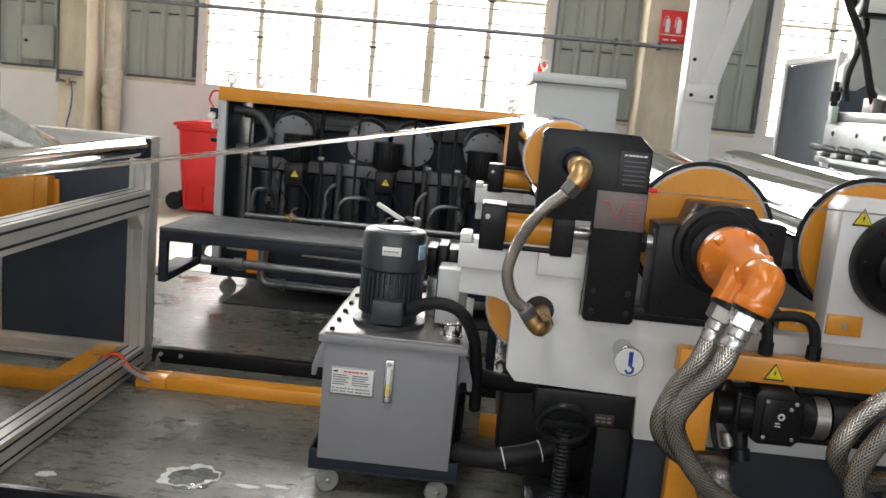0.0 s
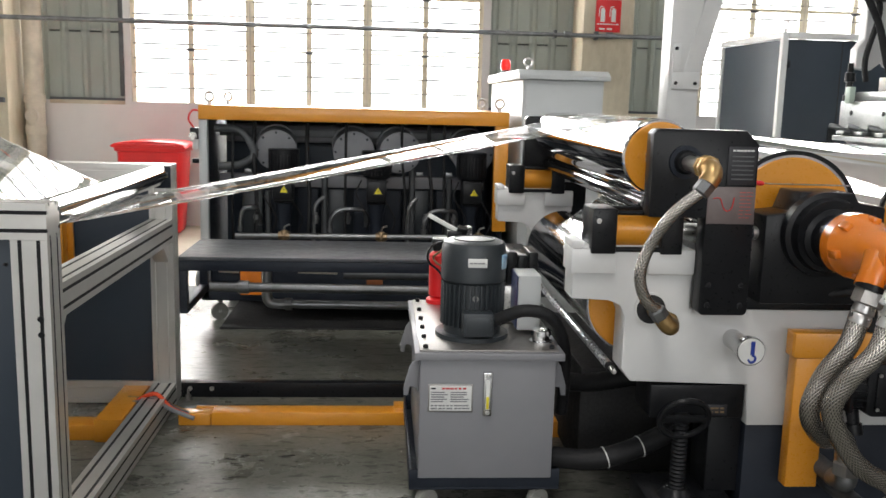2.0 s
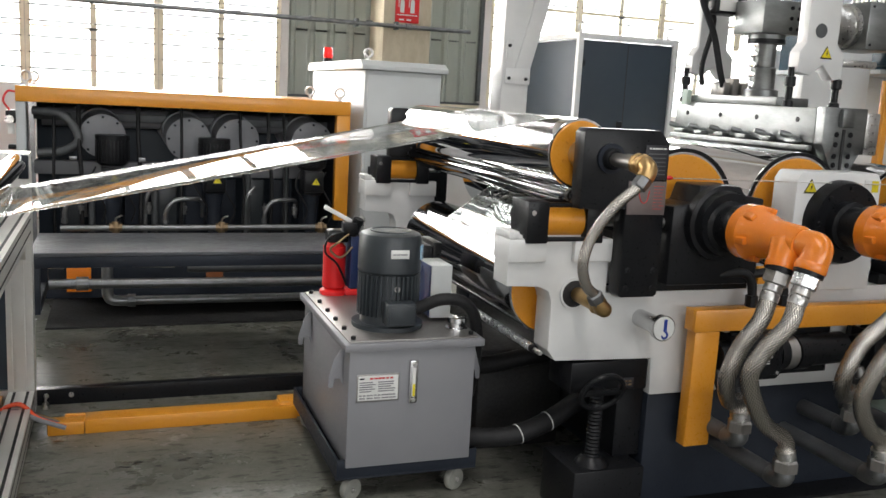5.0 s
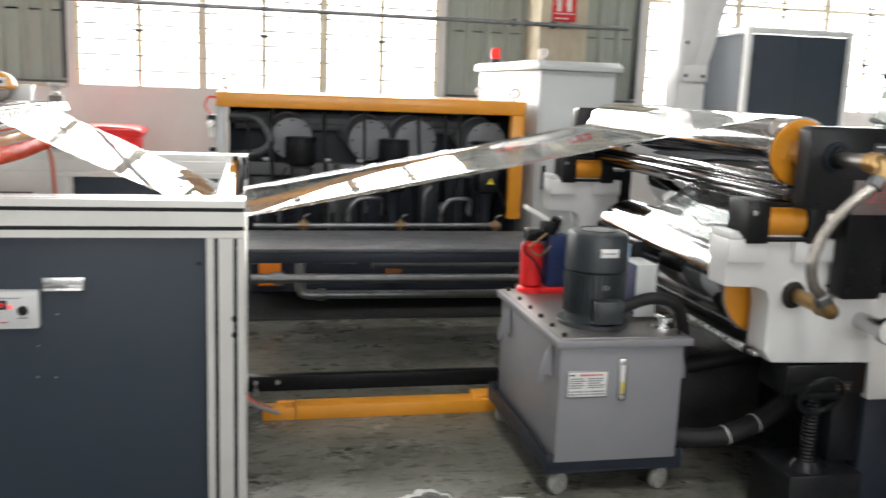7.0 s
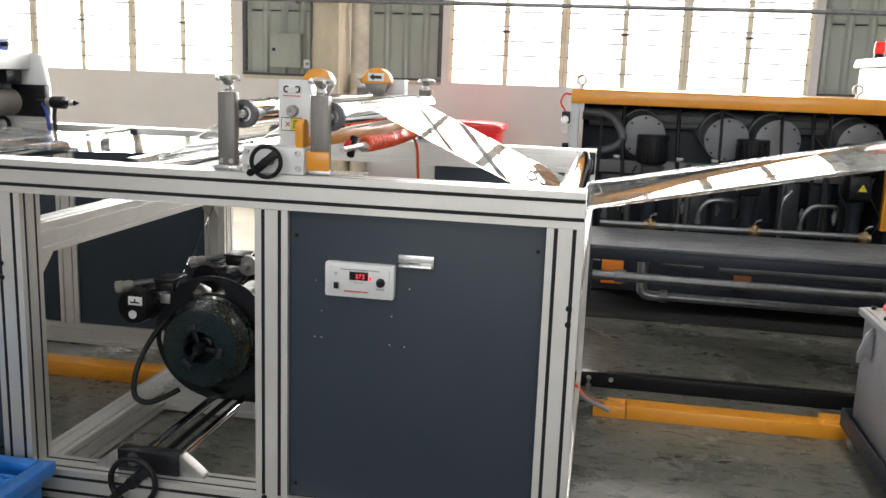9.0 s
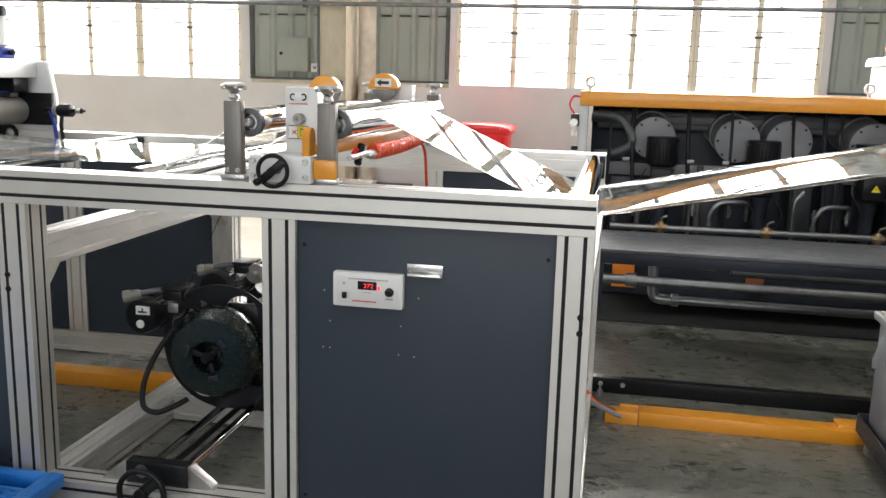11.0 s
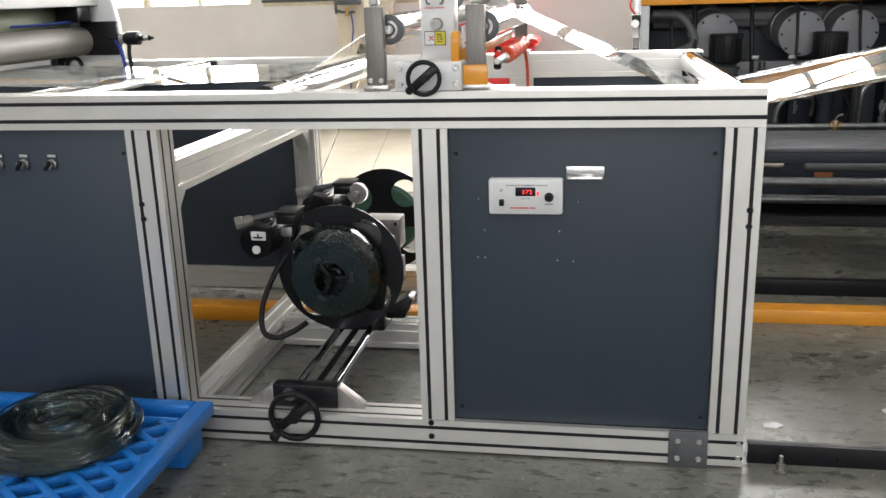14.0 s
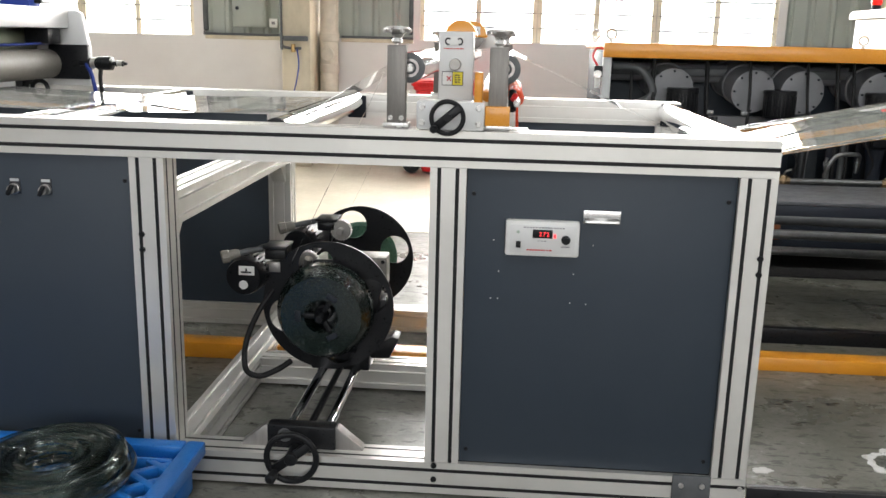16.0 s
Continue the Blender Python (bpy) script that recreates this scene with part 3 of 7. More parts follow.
setting("wall_south", bm, PLASTER)
bm = bmesh.new()
edges = [-16, -9.8, -8.2, -2.3, -0.7, 5.2, 6.8, 16]
for a, b in zip(edges[::2], edges[1::2]):
    box(a, b, -10, 10.2, 7.0, 7.1, 0, bm)
for y in (-8.5, 9.5):
    for a, b in ((-9.8, -8.2), (-2.3, -0.7), (5.2, 6.8)):
        box(a, b, y - 6.4 if y > 0 else -10, 10.2 if y > 0 else y + 1.0, 7.0, 7.1, 0, bm)
for y in (-6, -3, 0, 3, 6):
    box(-16, 16, y - 0.06, y + 0.06, 6.7, 6.98, 0, bm)
setting("ceiling", bm, ROOF, "unseen steel roof with long openings added for the overhead fill")
# white steel post with a diagonal brace
post = thing("steel_post", 1.15, 5.45, 0, "white-painted steel gantry post with a bolted diagonal brace", "post")
part("post_shaft", box(1.05, 1.235, 5.38, 5.55, 0, 5.0, 0.006), WHITE, post)
part("base_plate", box(0.98, 1.3, 5.3, 5.62, 0, 0.02, 0.003), WHITE, post)
part("gusset", box(1.065, 1.235, 5.36, 5.379, 1.5, 1.6, 0.003), WHITE, post)
part("gusset", box(1.065, 1.11, 5.36, 5.379, 1.601, 1.77, 0.003), WHITE, post)
part("brace", box(-0.05, 0.05, -0.04, 0.04, 0, 3.0, 0.004, m=pose(1.17, 5.41, 1.535, 0, 14.5, 0)), WHITE, post, "diagonal hollow-section brace")
bolts([(1.088, 5.36, 1.535), (1.205, 5.36, 1.535), (1.082, 5.36, 1.735)], (0, -1, 0), 0.011, 0.012, BLACK, post)

# ---- aluminium haul-off frame ----
P = 0.1  # side of the aluminium section


def section(w, slots=(0.25, 0.75), s=0.011, d=0.012):
    """Outline of a slotted square section."""
    side = [(0.0, 0.0)]
    for f in slots:
        side += [(w * f - s / 2, 0), (w * f - s / 2, d), (w * f + s / 2, d), (w * f + s / 2, 0)]
    out = []
    for k in range(4):
        c, q = math.cos(k * math.pi / 2), math.sin(k * math.pi / 2)
        for a, b in side:
            x, y = a - w / 2, b - w / 2
            out.append((c * x - q * y, q * x + c * y))
    return out


def beam(p0, p1, parent, name="rail", strips=True):
    """A slotted aluminium beam from p0 to p1 along a main axis, with black strips in its slots on the outer side of the frame."""
    d = Vector(p1) - Vector(p0)
    ax = max(range(3), key=lambda i: abs(d[i]))
    o, e = ("x", "y", "z")[ax], p1[ax]
    bm = prism(section(P), p0[ax], e, 0, None, o)
    # the section was drawn round the origin
    shift = Vector([0 if i == ax else p0[i] for i in range(3)])
    bmesh.ops.translate(bm, vec=shift, verts=bm.verts)
    ob = part(name, bm, ALU, parent, "", 20)
    for k in range(4 if strips else 0):
        for f in (0.25, 0.75):
            a, b = P * f - P / 2, -P / 2 + 0.0045
            for _ in range(k):
                a, b = -b, a
            h1, h2 = (0.0052, 0.004) if k % 2 == 0 else (0.004, 0.0052)
            pts = [(a - h1, b - h2), (a + h1, b - h2), (a + h1, b + h2), (a - h1, b + h2)]
            bs = prism(pts, p0[ax] + 0.0015, e - 0.0015, 0, None, o)
            bmesh.ops.translate(bs, vec=shift, verts=bs.verts)
            part("slot_strip", bs, RUBBER, ob, "black rubber slot cover", 20)
    return ob


YN, YF = 2.63, 4.10  # middle lines of the near and far side
XR, XM, XL, XE = -1.6, -2.438, -3.292, -5.0
frame_t = thing("haul_off_frame", -3.0, 3.4, 0, "haul-off machine frame of slotted aluminium profile with slate-grey panels", "machine frame")
for y, zb, front in ((YN, 0.058, True), (YF, 0.064, False)):
    beam((XE, y, 1.042), (XR + 0.05, y, 1.042), frame_t, "top_rail", front)
    beam((XE, y, zb), (XR + 0.05, y, zb), frame_t, "bottom_rail", front)
    for x in ((XR, XM, XL, -4.4) if front else (XR, -2.30, XL, -4.06)):
        beam((x, y, zb + 0.051), (x, y, 0.991), frame_t, "post", front)
for x in (XR, -2.30, XL, -4.06):
    part("levelling_foot", lathe((x, YF, 0.0), (x, YF, 0.014), [(0, 0.035), (0.2, 0.035), (0.3, 0.012), (1, 0.012)], 20), BLACK, frame_t)
for x, z, inner in ((XR, 0.803, False), (XL, 0.832, True), (XR, 0.058, False), (-3.255, 0.058, True)):
    beam((x, YN + 0.051, z), (x, YF - 0.051, z), frame_t, "cross_rail", not inner)
beam((-3.204, 3.42, 0.058), (XM - 0.051, 3.42, 0.058), frame_t, "cross_rail", False)
for x0, x1, y in ((XM + 0.051, XR - 0.051, YN - 0.01), (-4.349, XL - 0.051, YN - 0.01), (-2.249, XR - 0.051, YF - 0.02), (-4.009, XL - 0.051, YF - 0.02), (-5.0, -4.111, YF - 0.02)):
    p = part("side_panel", box(x0, x1, y - 0.02, y + 0.0, 0.11 if y < 3 else 0.116, 0.99, 0.002), PANEL, frame_t, "slate-grey composite panel")
    if y < 3:
        pts = [(x, y - 0.02, z) for x in (x0 + 0.02, x1 - 0.02) for z in (0.15, 0.92)]
        bolts(pts, (0, -1, 0), 0.006, 0.003, BLACK, p, "screw")
yb = thing("yellow_wiring_box", -2.15, 4.0, 0.6, "yellow sheet-metal wiring box fixed inside the frame", "box")
part("box_body", box(-2.24, -2.0, 3.985, 4.057, 0.58, 0.875, 0.004), YELLOW, yb)
part("box_flange", box(-2.0, -1.975, 4.04, 4.057, 0.6, 0.86, 0.002), YELLOW, yb)
part("box_lid", box(-2.23, -2.06, 3.975, 3.9845, 0.59, 0.865, 0.003), YELLOW, yb)
# small rivets on the near right panel
pan = part("panel_rivets", bmesh.new(), STEEL, frame_t)
bm = bmesh.new()
for x, z in ((-2.307, 0.79), (-2.29, 0.70), (-2.31, 0.62), (-2.29, 0.62), (-2.08, 0.70), (-2.085, 0.615), (-2.04, 0.613), (-2.03, 0.785)):
    cyl((x, 2.6, z), (x, 2.5965, z), 0.002, 8, 0.0004, bm)
bm.to_mesh(pan.data)
bm.free()
# corner braces under the cross rails
for x, y, s in ((XR, YN + 0.05, 1), (XR, YF - 0.05, -1), (XL, YN + 0.05, 1), (XL, YF - 0.05, -1)):
    zt = 0.752 if x == XR else 0.781
    part("corner_brace", prism([(y, zt), (y + s * 0.09, zt), (y + s * 0.085, zt - 0.012), (y + s * 0.012, zt - 0.085), (y, zt - 0.09)], x - 0.03, x + 0.03, 0.002, None, "x"), ALU, frame_t)
# joint screws on the posts' faces
for x in (XR + 0.045, XL + 0.0, XM + 0.0):
    for z in (0.77, 0.725):
        if x == XM:
            z -= 0.67
        part("joint_screw", cyl((x - 0.022, YN - 0.05, z), (x - 0.022, YN - 0.055, z), 0.009, 12, 0.001), BLACK, frame_t)
# end plate bolted at the near corner
part("splice_plate", box(-1.76, -1.65, YN - 0.058, YN - 0.05, 0.0, 0.115, 0.002), OLD_PIPE, frame_t, "dark steel splice plate with four screws")
bolts([(x, YN - 0.058, z) for x in (-1.735, -1.675) for z in (0.03, 0.085)], (0, -1, 0), 0.008, 0.006, STEEL, frame_t)
bolts([(-1.565, YN - 0.05, z) for z in (0.035, 0.08)], (0, -1, 0), 0.007, 0.005, STEEL, frame_t)

# control meter on the panel
meter = thing("tension_meter", -2.172, 2.59, 0.75, "white panel meter with red digits, switch and dial", "meter")
part("meter_case", box(-2.275, -2.07, 2.575, 2.605, 0.752, 0.853, 0.007), LABEL, meter)
part("meter_face", box(-2.262, -2.083, 2.572, 2.576, 0.762, 0.843, 0.002), WHITE, meter)
scr = part("meter_display", box(-2.2, -2.145, 2.5695, 2.573, 0.806, 0.83, 0.001), BLACK, meter)
for k, ch_ in enumerate("272"):
    lettering(ch_, 0.0165, pose(-2.178 + 0.01 * k, 2.569, 0.817, 90, 0, 0), LED, scr, "digit")
part("unit_lamp", box(-2.142, -2.135, 2.5695, 2.573, 0.807, 0.818, 0.001), LED, meter)
part("meter_dial", lathe((-2.108, 2.573, 0.803), (-2.108, 2.556, 0.803), [(0, 0.013), (0.5, 0.012), (0.6, 0.0095), (1, 0.009)], 20), BLACK, meter)
part("meter_switch", box(-2.245, -2.232, 2.566, 2.573, 0.778, 0.796, 0.001), BLACK, meter)
part("indicator_lamp", cyl((-2.24, 2.573, 0.822), (-2.24, 2.569, 0.822), 0.0045, 12), GREEN_PIPE, meter)
bars(-2.225, -2.11, 0.833, 0.838, 2.572, 1, INK_GREY, meter, seed=4, cols=14, fill=0.7)
bars(-2.215, -2.145, 0.769, 0.775, 2.572, 1, INK_RED, meter, seed=5, cols=9, fill=0.6)
bars(-2.12, -2.095, 0.78, 0.786, 2.572, 1, INK_GREY, meter, seed=6, cols=3)
bars(-2.185, -2.16, 0.796, 0.8, 2.572, 1, INK_GREY, meter, seed=7, cols=3)
tagp = thing("sliding_handle", -2.01, 2.59, 0.85, "small bright aluminium sliding grip on the panel", "handle")
part("grip_plate", box(-2.063, -1.96, 2.588, 2.6, 0.848, 0.886, 0.002), POLISHED, tagp)
part("grip_lip", prism([(2.588, 0.866), (2.576, 0.86), (2.574, 0.853), (2.588, 0.852)], -2.058, -1.965, 0.001, None, "x"), STEEL, tagp)
for x in (-3.775, -3.69, -3.597):
    sw = thing("selector_switch", x, 2.59, 0.88, "black selector switch with a printed plate on the panel", "switch", "switches on the panel")
    part("switch_plate", box(x - 0.016, x + 0.016, 2.597, 2.6, 0.872, 0.918, 0.001), INK, sw)
    part("plate_print", box(x - 0.013, x + 0.013, 2.5958, 2.597, 0.908, 0.916, 0), CAB_GREY, sw)
    part("switch_body", lathe((x, 2.597, 0.887), (x, 2.572, 0.887), [(0, 0.016), (0.3, 0.016), (0.35, 0.013), (1, 0.012)], 20), SATIN, sw)
    part("switch_knob", box(-0.005, 0.005, -0.012, 0.0, -0.016, 0.016, 0.002, m=pose(x, 2.574, 0.887, 0, 30, 0)), BLACK, sw)

# ---- web guide and nip unit on the frame ----
Y0, Y1 = 2.62, 4.07


def knob(x, y, z, parent):
    part("adjusting_screw", cyl((x, y, z - 0.005), (x, y, z + 0.03), 0.009, 14), STEEL, parent)
    part("knob_hub", lathe((x, y, z + 0.004), (x, y, z + 0.029), [(0, 0.011), (0.2, 0.016), (0.6, 0.012), (1, 0.018)], 20), STEEL, parent)
    kn = part("hand_knob", lathe((x, y, z + 0.028), (x, y, z + 0.05), [(0, 0.012), (0.3, 0.03), (0.6, 0.037), (0.9, 0.03), (1, 0.012)], 28), STEEL, parent, "chromed lobed hand knob")
    for k in range(6):
        a = k * math.tau / 6
        part("knob_lobe", lathe((x + 0.033 * math.cos(a), y + 0.033 * math.sin(a), z + 0.031), (x + 0.033 * math.cos(a), y + 0.033 * math.sin(a), z + 0.045), [(0, 0.003), (0.3, 0.007), (0.7, 0.007), (1, 0.003)], 8), STEEL, kn)


def nip_post(x, y, s, yellow, group):
    n = thing("nip_post", x, y, 1.093, "brushed stainless roller post with a chromed hand knob", "roller post", group)
    part("post_body", box(x - 0.026, x + 0.026, y, y + s * 0.034, 1.105, 1.317, 0.003), POST_STEEL, n)
    part("post_foot", box(x - 0.036, x + 0.036, y - s * 0.006, y + s * 0.045, 1.093, 1.107, 0.002), STEEL, n)
    bolts([(x - 0.015, y, 1.12), (x + 0.015, y, 1.12)], (0, -s, 0), 0.007, 0.006, STEEL, n)
    if yellow:
        part("guard_block", box(x - 0.034, x + 0.034, y - s * 0.012, y - s * 0.001, 1.106, 1.16, 0.003), YELLOW, n, "yellow block on the post's foot")
    knob(x, y + s * 0.017, 1.317, n)
    return n


nip_post(-2.59, Y0, 1, False, "nip posts")
nip_post(-2.31, Y0, 1, True, "nip posts")
nip_post(-2.30, Y1, -1, False, "nip posts")
nip_post(-2.58, Y1, -1, False, "nip posts")


def roller(name, x, z, y0, y1, r, label, shaft=0.012, mat=CHROME, group="", end=RUBBER, reach=0.05):
    t = thing(name, x, y0, z, label, "roller", group)
    part("roller_shell", lathe((x, y0, z), (x, y1, z), [(0, r * 0.55), (0, r - 0.002), (0.002, r), (0.998, r), (1, r - 0.002), (1, r * 0.55)], 48), mat, t)
    part("roller_end", lathe((x, y0 - 0.006, z), (x, y0 + 0.02, z), [(0.6, r * 0.6), (0, r * 0.62), (0, r * 0.94), (0.05, r * 1.005), (0.9, r * 1.005), (1, r * 0.9)], 36), end, t)
    part("roller_hub", lathe((x, y0 - 0.003, z), (x, y0 + 0.015, z), [(0, shaft * 0.9), (0, r * 0.42), (0.4, r * 0.45), (0.6, r * 0.6)], 32), OLD_PIPE, t)
    part("shaft", cyl((x, y0 - reach, z), (x, y1 + 0.05, z), shaft, 18), STEEL, t)
    return t


roller("guide_roller", -2.558, 1.255, Y0 + 0.05, Y1 - 0.04, 0.041, "bright chromed guide roller between the posts", 0.012, group="guide rollers", end=OLD_PIPE, reach=0.02)
roller("guide_roller", -2.293, 1.258, Y0 + 0.05, Y1 - 0.04, 0.042, "bright chromed guide roller between the posts", 0.012, group="guide rollers", end=OLD_PIPE, reach=0.02)
roller("guide_roller", -1.602, 1.047, 2.70, 4.03, 0.044, "chromed deflecting roller at the frame's end", 0.014, group="guide rollers")
roller("guide_roller", -2.95, 1.06, 2.70, 4.03, 0.042, "chromed deflecting roller at the frame's end", 0.014, group="guide rollers")
roller("guide_roller", -3.72, 1.05, 2.70, 4.03, 0.04, "chromed deflecting roller at the frame's end", 0.014, group="guide rollers")
for x in (-1.602, -2.95, -3.72):
    for y in (2.685, 4.045):
        br = tagged(part("roller_bracket", box(x - 0.03, x + 0.05, y - 0.006, y + 0.006, 0.99, 1.085, 0.004), DARK_STEEL), "dark steel bearing bracket for a roller", "bracket", "roller brackets")

# white slitting head plate with its handwheel
sl = thing("slitter_stand", -2.43, 2.6, 1.093, "white steel slitter stand with printed labels and black handwheel", "machine part")
ft = part("stand_foot", box(-2.53, -2.345, 2.59, 2.68, 1.093, 1.17, 0.004), WHITE, sl)
bolts([(x, 2.59, z) for x in (-2.515, -2.36) for z in (1.112, 1.155)], (0, -1, 0), 0.009, 0.006, STEEL, ft)
part("stand_plate", box(-2.4860, -2.3860, 2.7650, 2.8250, 1.11, 1.357, 0.004), WHITE, sl)
part("clamp_screw", lathe((-2.4380, 2.7650, 1.265), (-2.4380, 2.7400, 1.265), [(0, 0.017), (0.8, 0.017), (1, 0.015), (1, 0.007), (0.6, 0.007)], 24), SATIN, sl)
lab = part("arrow_label", box(-2.4700, -2.4160, 2.7620, 2.7650, 1.318, 1.342, 0.0005), LABEL, sl)
for s, x in ((1, -2.4600), (-1, -2.4260)):
    t = bmesh.new()
    for k in range(10):
        a = radians(60 + 24 * k) if s > 0 else radians(120 - 24 * k)
        box(-0.003, 0.003, -0.0012, 0, -0.002, 0.002, 0, t, m=pose(x + 0.007 * math.cos(a), 2.7618, 1.329 + 0.0085 * math.sin(a), 0, 90 - math.degrees(a), 0))
    part("arrow_mark", t, INK, lab)
bars(-2.4720, -2.4140, 1.307, 1.311, 2.7650, 1, INK_RED, sl, seed=8, cols=10, fill=0.8)
l2 = part("warning_label", box(-2.4760, -2.4140, 2.7620, 2.7650, 1.205, 1.245, 0.0005), INK, sl, "two-part black-framed warning label")
part("label_field", box(-2.4740, -2.4460, 2.7605, 2.7620, 1.207, 1.243, 0), LABEL, l2)
part("label_field", box(-2.4440, -2.4160, 2.7605, 2.7620, 1.207, 1.243, 0), SIGN_YELLOW, l2)
part("label_cross", box(-0.009, 0.009, -0.001, 0, -0.0015, 0.0015, 0, m=pose(-2.4550, 2.7603, 1.225, 0, 45, 0)), INK_RED, l2)
part("label_cross", box(-0.009, 0.009, -0.001, 0, -0.0015, 0.0015, 0, m=pose(-2.4550, 2.7601, 1.225, 0, -45, 0)), INK_RED, l2)
bars(-2.4380, -2.4210, 1.212, 1.238, 2.7605, 4, INK, l2, seed=9, cols=2)
hw = part("handwheel", torus((-2.443, 2.555, 1.13), (0, 1, 0), 0.043, 0.0065, 40, 10), BLACK, sl, "black plastic handwheel")
part("wheel_spoke", box(-0.045, 0.045, -0.008, 0.008, -0.012, 0.012, 0.004, m=pose(-2.443, 2.555, 1.13, 0, -40, 0)), BLACK, hw)
part("wheel_grip", lathe((-2.475, 2.552, 1.103), (-2.478, 2.515, 1.10), [(0, 0.006), (0.3, 0.009), (0.8, 0.011), (1, 0.007)], 14), BLACK, hw)
part("wheel_hub", cyl((-2.443, 2.595, 1.13), (-2.443, 2.54, 1.13), 0.012, 16), BLACK, hw)
part("yellow_cap", prism([(2.63 + 0.027 * math.cos(radians(12 * k)), 1.223 + 0.027 * math.sin(radians(12 * k))) for k in range(16)] + [(2.603, 1.165), (2.657, 1.165)], -2.375, -2.352, 0.003, None, "x"), YELLOW, sl, "yellow round blade guard")

# slitting blades under half-round yellow guards on a beam
sb = thing("slitter_beam", -2.44, 3.4, 1.25, "white slitter beam with two yellow half-round blade guards", "slitter")
part("beam_bar", box(-2.45, -2.405, Y0 + 0.22, Y1 - 0.01, 1.262, 1.294, 0.004), POST_STEEL, sb)
for y, rg in ((2.99, 0.05), (3.73, 0.062)):
    gd = part("blade_guard", prism([(-2.435 + rg * math.cos(a), 1.343 + rg * math.sin(a)) for a in [radians(k * 9) for k in range(21)]], y - 0.02, y + 0.03, 0.004), YELLOW, sb, "yellow half-round blade guard with an arrow")
    ar = [(-0.026, 0), (-0.008, 0.014), (-0.008, 0.006), (0.024, 0.006), (0.024, -0.006), (-0.008, -0.006), (-0.008, -0.014)]
    if y > 3.5:
        part("guard_label", box(-2.468, -2.402, y - 0.0225, y - 0.0195, 1.352, 1.384, 0), LABEL, gd)
        part("arrow_mark", prism([(-2.435 + a, 1.368 + b) for a, b in ar], y - 0.0245, y - 0.0225), INK, gd)
    part("blade_holder", prism([(-2.485, 1.34), (-2.385, 1.34), (-2.40, 1.31), (-2.42, 1.295), (-2.45, 1.295), (-2.47, 1.31)], y - 0.012, y + 0.02, 0.002), POST_STEEL, sb)
    if y > 3.5:
        part("holder_block", box(-2.42, -2.33, y + 0.035, y + 0.1, 1.3, 1.36, 0.003), WHITE, sb)

# air shaft with the coiled red hose, under the web
ch = thing("coiled_hose", -2.258, 3.1, 1.16, "coiled orange-red air hose on a steel rod", "hose")
pts = []
n = 34
for k in range(n * 10 + 1):
    a = k * math.tau / 10
    f = k / (n * 10)
    pts.append((-2.258 + 0.017 * math.cos(a), 2.93 + 0.7 * f, 1.163 + 0.018 * math.sin(a) - 0.006 * math.sin(f * math.pi)))
part("hose_coil", tube(pts, 0.0088, 7, 1, None, True), RED_HOSE, ch)
part("hose_rod", cyl((-2.258, 2.68, 1.163), (-2.258, 4.02, 1.163), 0.009, 14), STEEL, ch)
part("hose_fitting", lathe((-2.258, 2.86, 1.155), (-2.258, 2.95, 1.155), [(0, 0.008), (0.3, 0.014), (0.7, 0.014), (1, 0.01)], 14), STEEL, ch)
part("hose_tail", tube([(-2.258, 3.63, 1.145), (-2.25, 3.67, 1.1), (-2.245, 3.68, 1.0), (-2.24, 3.70, 0.8)], 0.006, 8, 8), RED_HOSE, ch)
av = thing("air_valve", -2.3, 2.8, 1.12, "small air valve with red and black caps", "valve")
part("valve_body", cyl((-2.27, 2.80, 1.135), (-2.27, 2.84, 1.19), 0.012, 14), BLACK, av)
part("valve_cap", cyl((-2.27, 2.75, 1.168), (-2.26, 2.762, 1.185), 0.008, 14), RED, av)
ss = thing("slitter_shaft", -2.32, 3.3, 1.10, "yellow support bar on a steel plate under the web", "shaft")
part("support_bar", box(-2.37, -2.33, 2.70, 3.95, 1.165, 1.195, 0.003), YELLOW, ss)
part("base_plate", box(-2.34, -2.22, 2.68, 2.84, 1.072, 1.084, 0.002), STEEL, ss)

# ---- the clear web ----
web = thing("plastic_web", -1.0, 3.4, 1.0, "glossy clear plastic sheet running over the rollers", "plastic sheet")


def web_span(pts, y0, y1, name="web_span", t=0.0012, cup=0.0, curl=0.0):
    """A sheet that follows pts in x and z, with a slight crown across its width and curled rims."""
    bm = bmesh.new()
    rows = []
    n = 66

    def rim(v):
        return v / 0.03 if v < 0.03 else ((v - 1) / 0.03 if v > 0.97 else 1 - 2 * (v - 0.03) / 0.94)

    for i, (x, z) in enumerate(pts):
        f = i / (len(pts) - 1)
        c = cup * (y1 - y0) * max(0.0, min(f / 0.55, (0.9 - f) / 0.3, 1.0))
        h = curl * max(0.0, min(0.5 + 5 * f, 1.0, (1 - f) / 0.4))
        rows.append([bm.verts.new((x, y0 + (y1 - y0) * k / n, z + c * (k / n) * (1 - k / n) + h * rim(k / n))) for k in range(n + 1)])
    for a, b in zip(rows, rows[1:]):
        for k in range(n):
            bm.faces.new((a[k], b[k], b[k + 1], a[k + 1]))
    bmesh.ops.solidify(bm, geom=bm.faces[:], thickness=t)
    ob = part(name, bm, CLEAR, web, "", 60)
    ob.visible_shadow = False
    return ob


def sag(x0, z0, x1, z1, s, n=8):
    return [(x0 + (x1 - x0) * k / n, z0 + (z1 - z0) * k / n - s * 4 * (k / n) * (1 - k / n)) for k in range(n + 1)]


def arc(cx, cz, r, a0, a1, n=8):
    return [(cx + r * math.cos(radians(a0 + (a1 - a0) * k / n)), cz + r * math.sin(radians(a0 + (a1 - a0) * k / n))) for k in range(n + 1)]


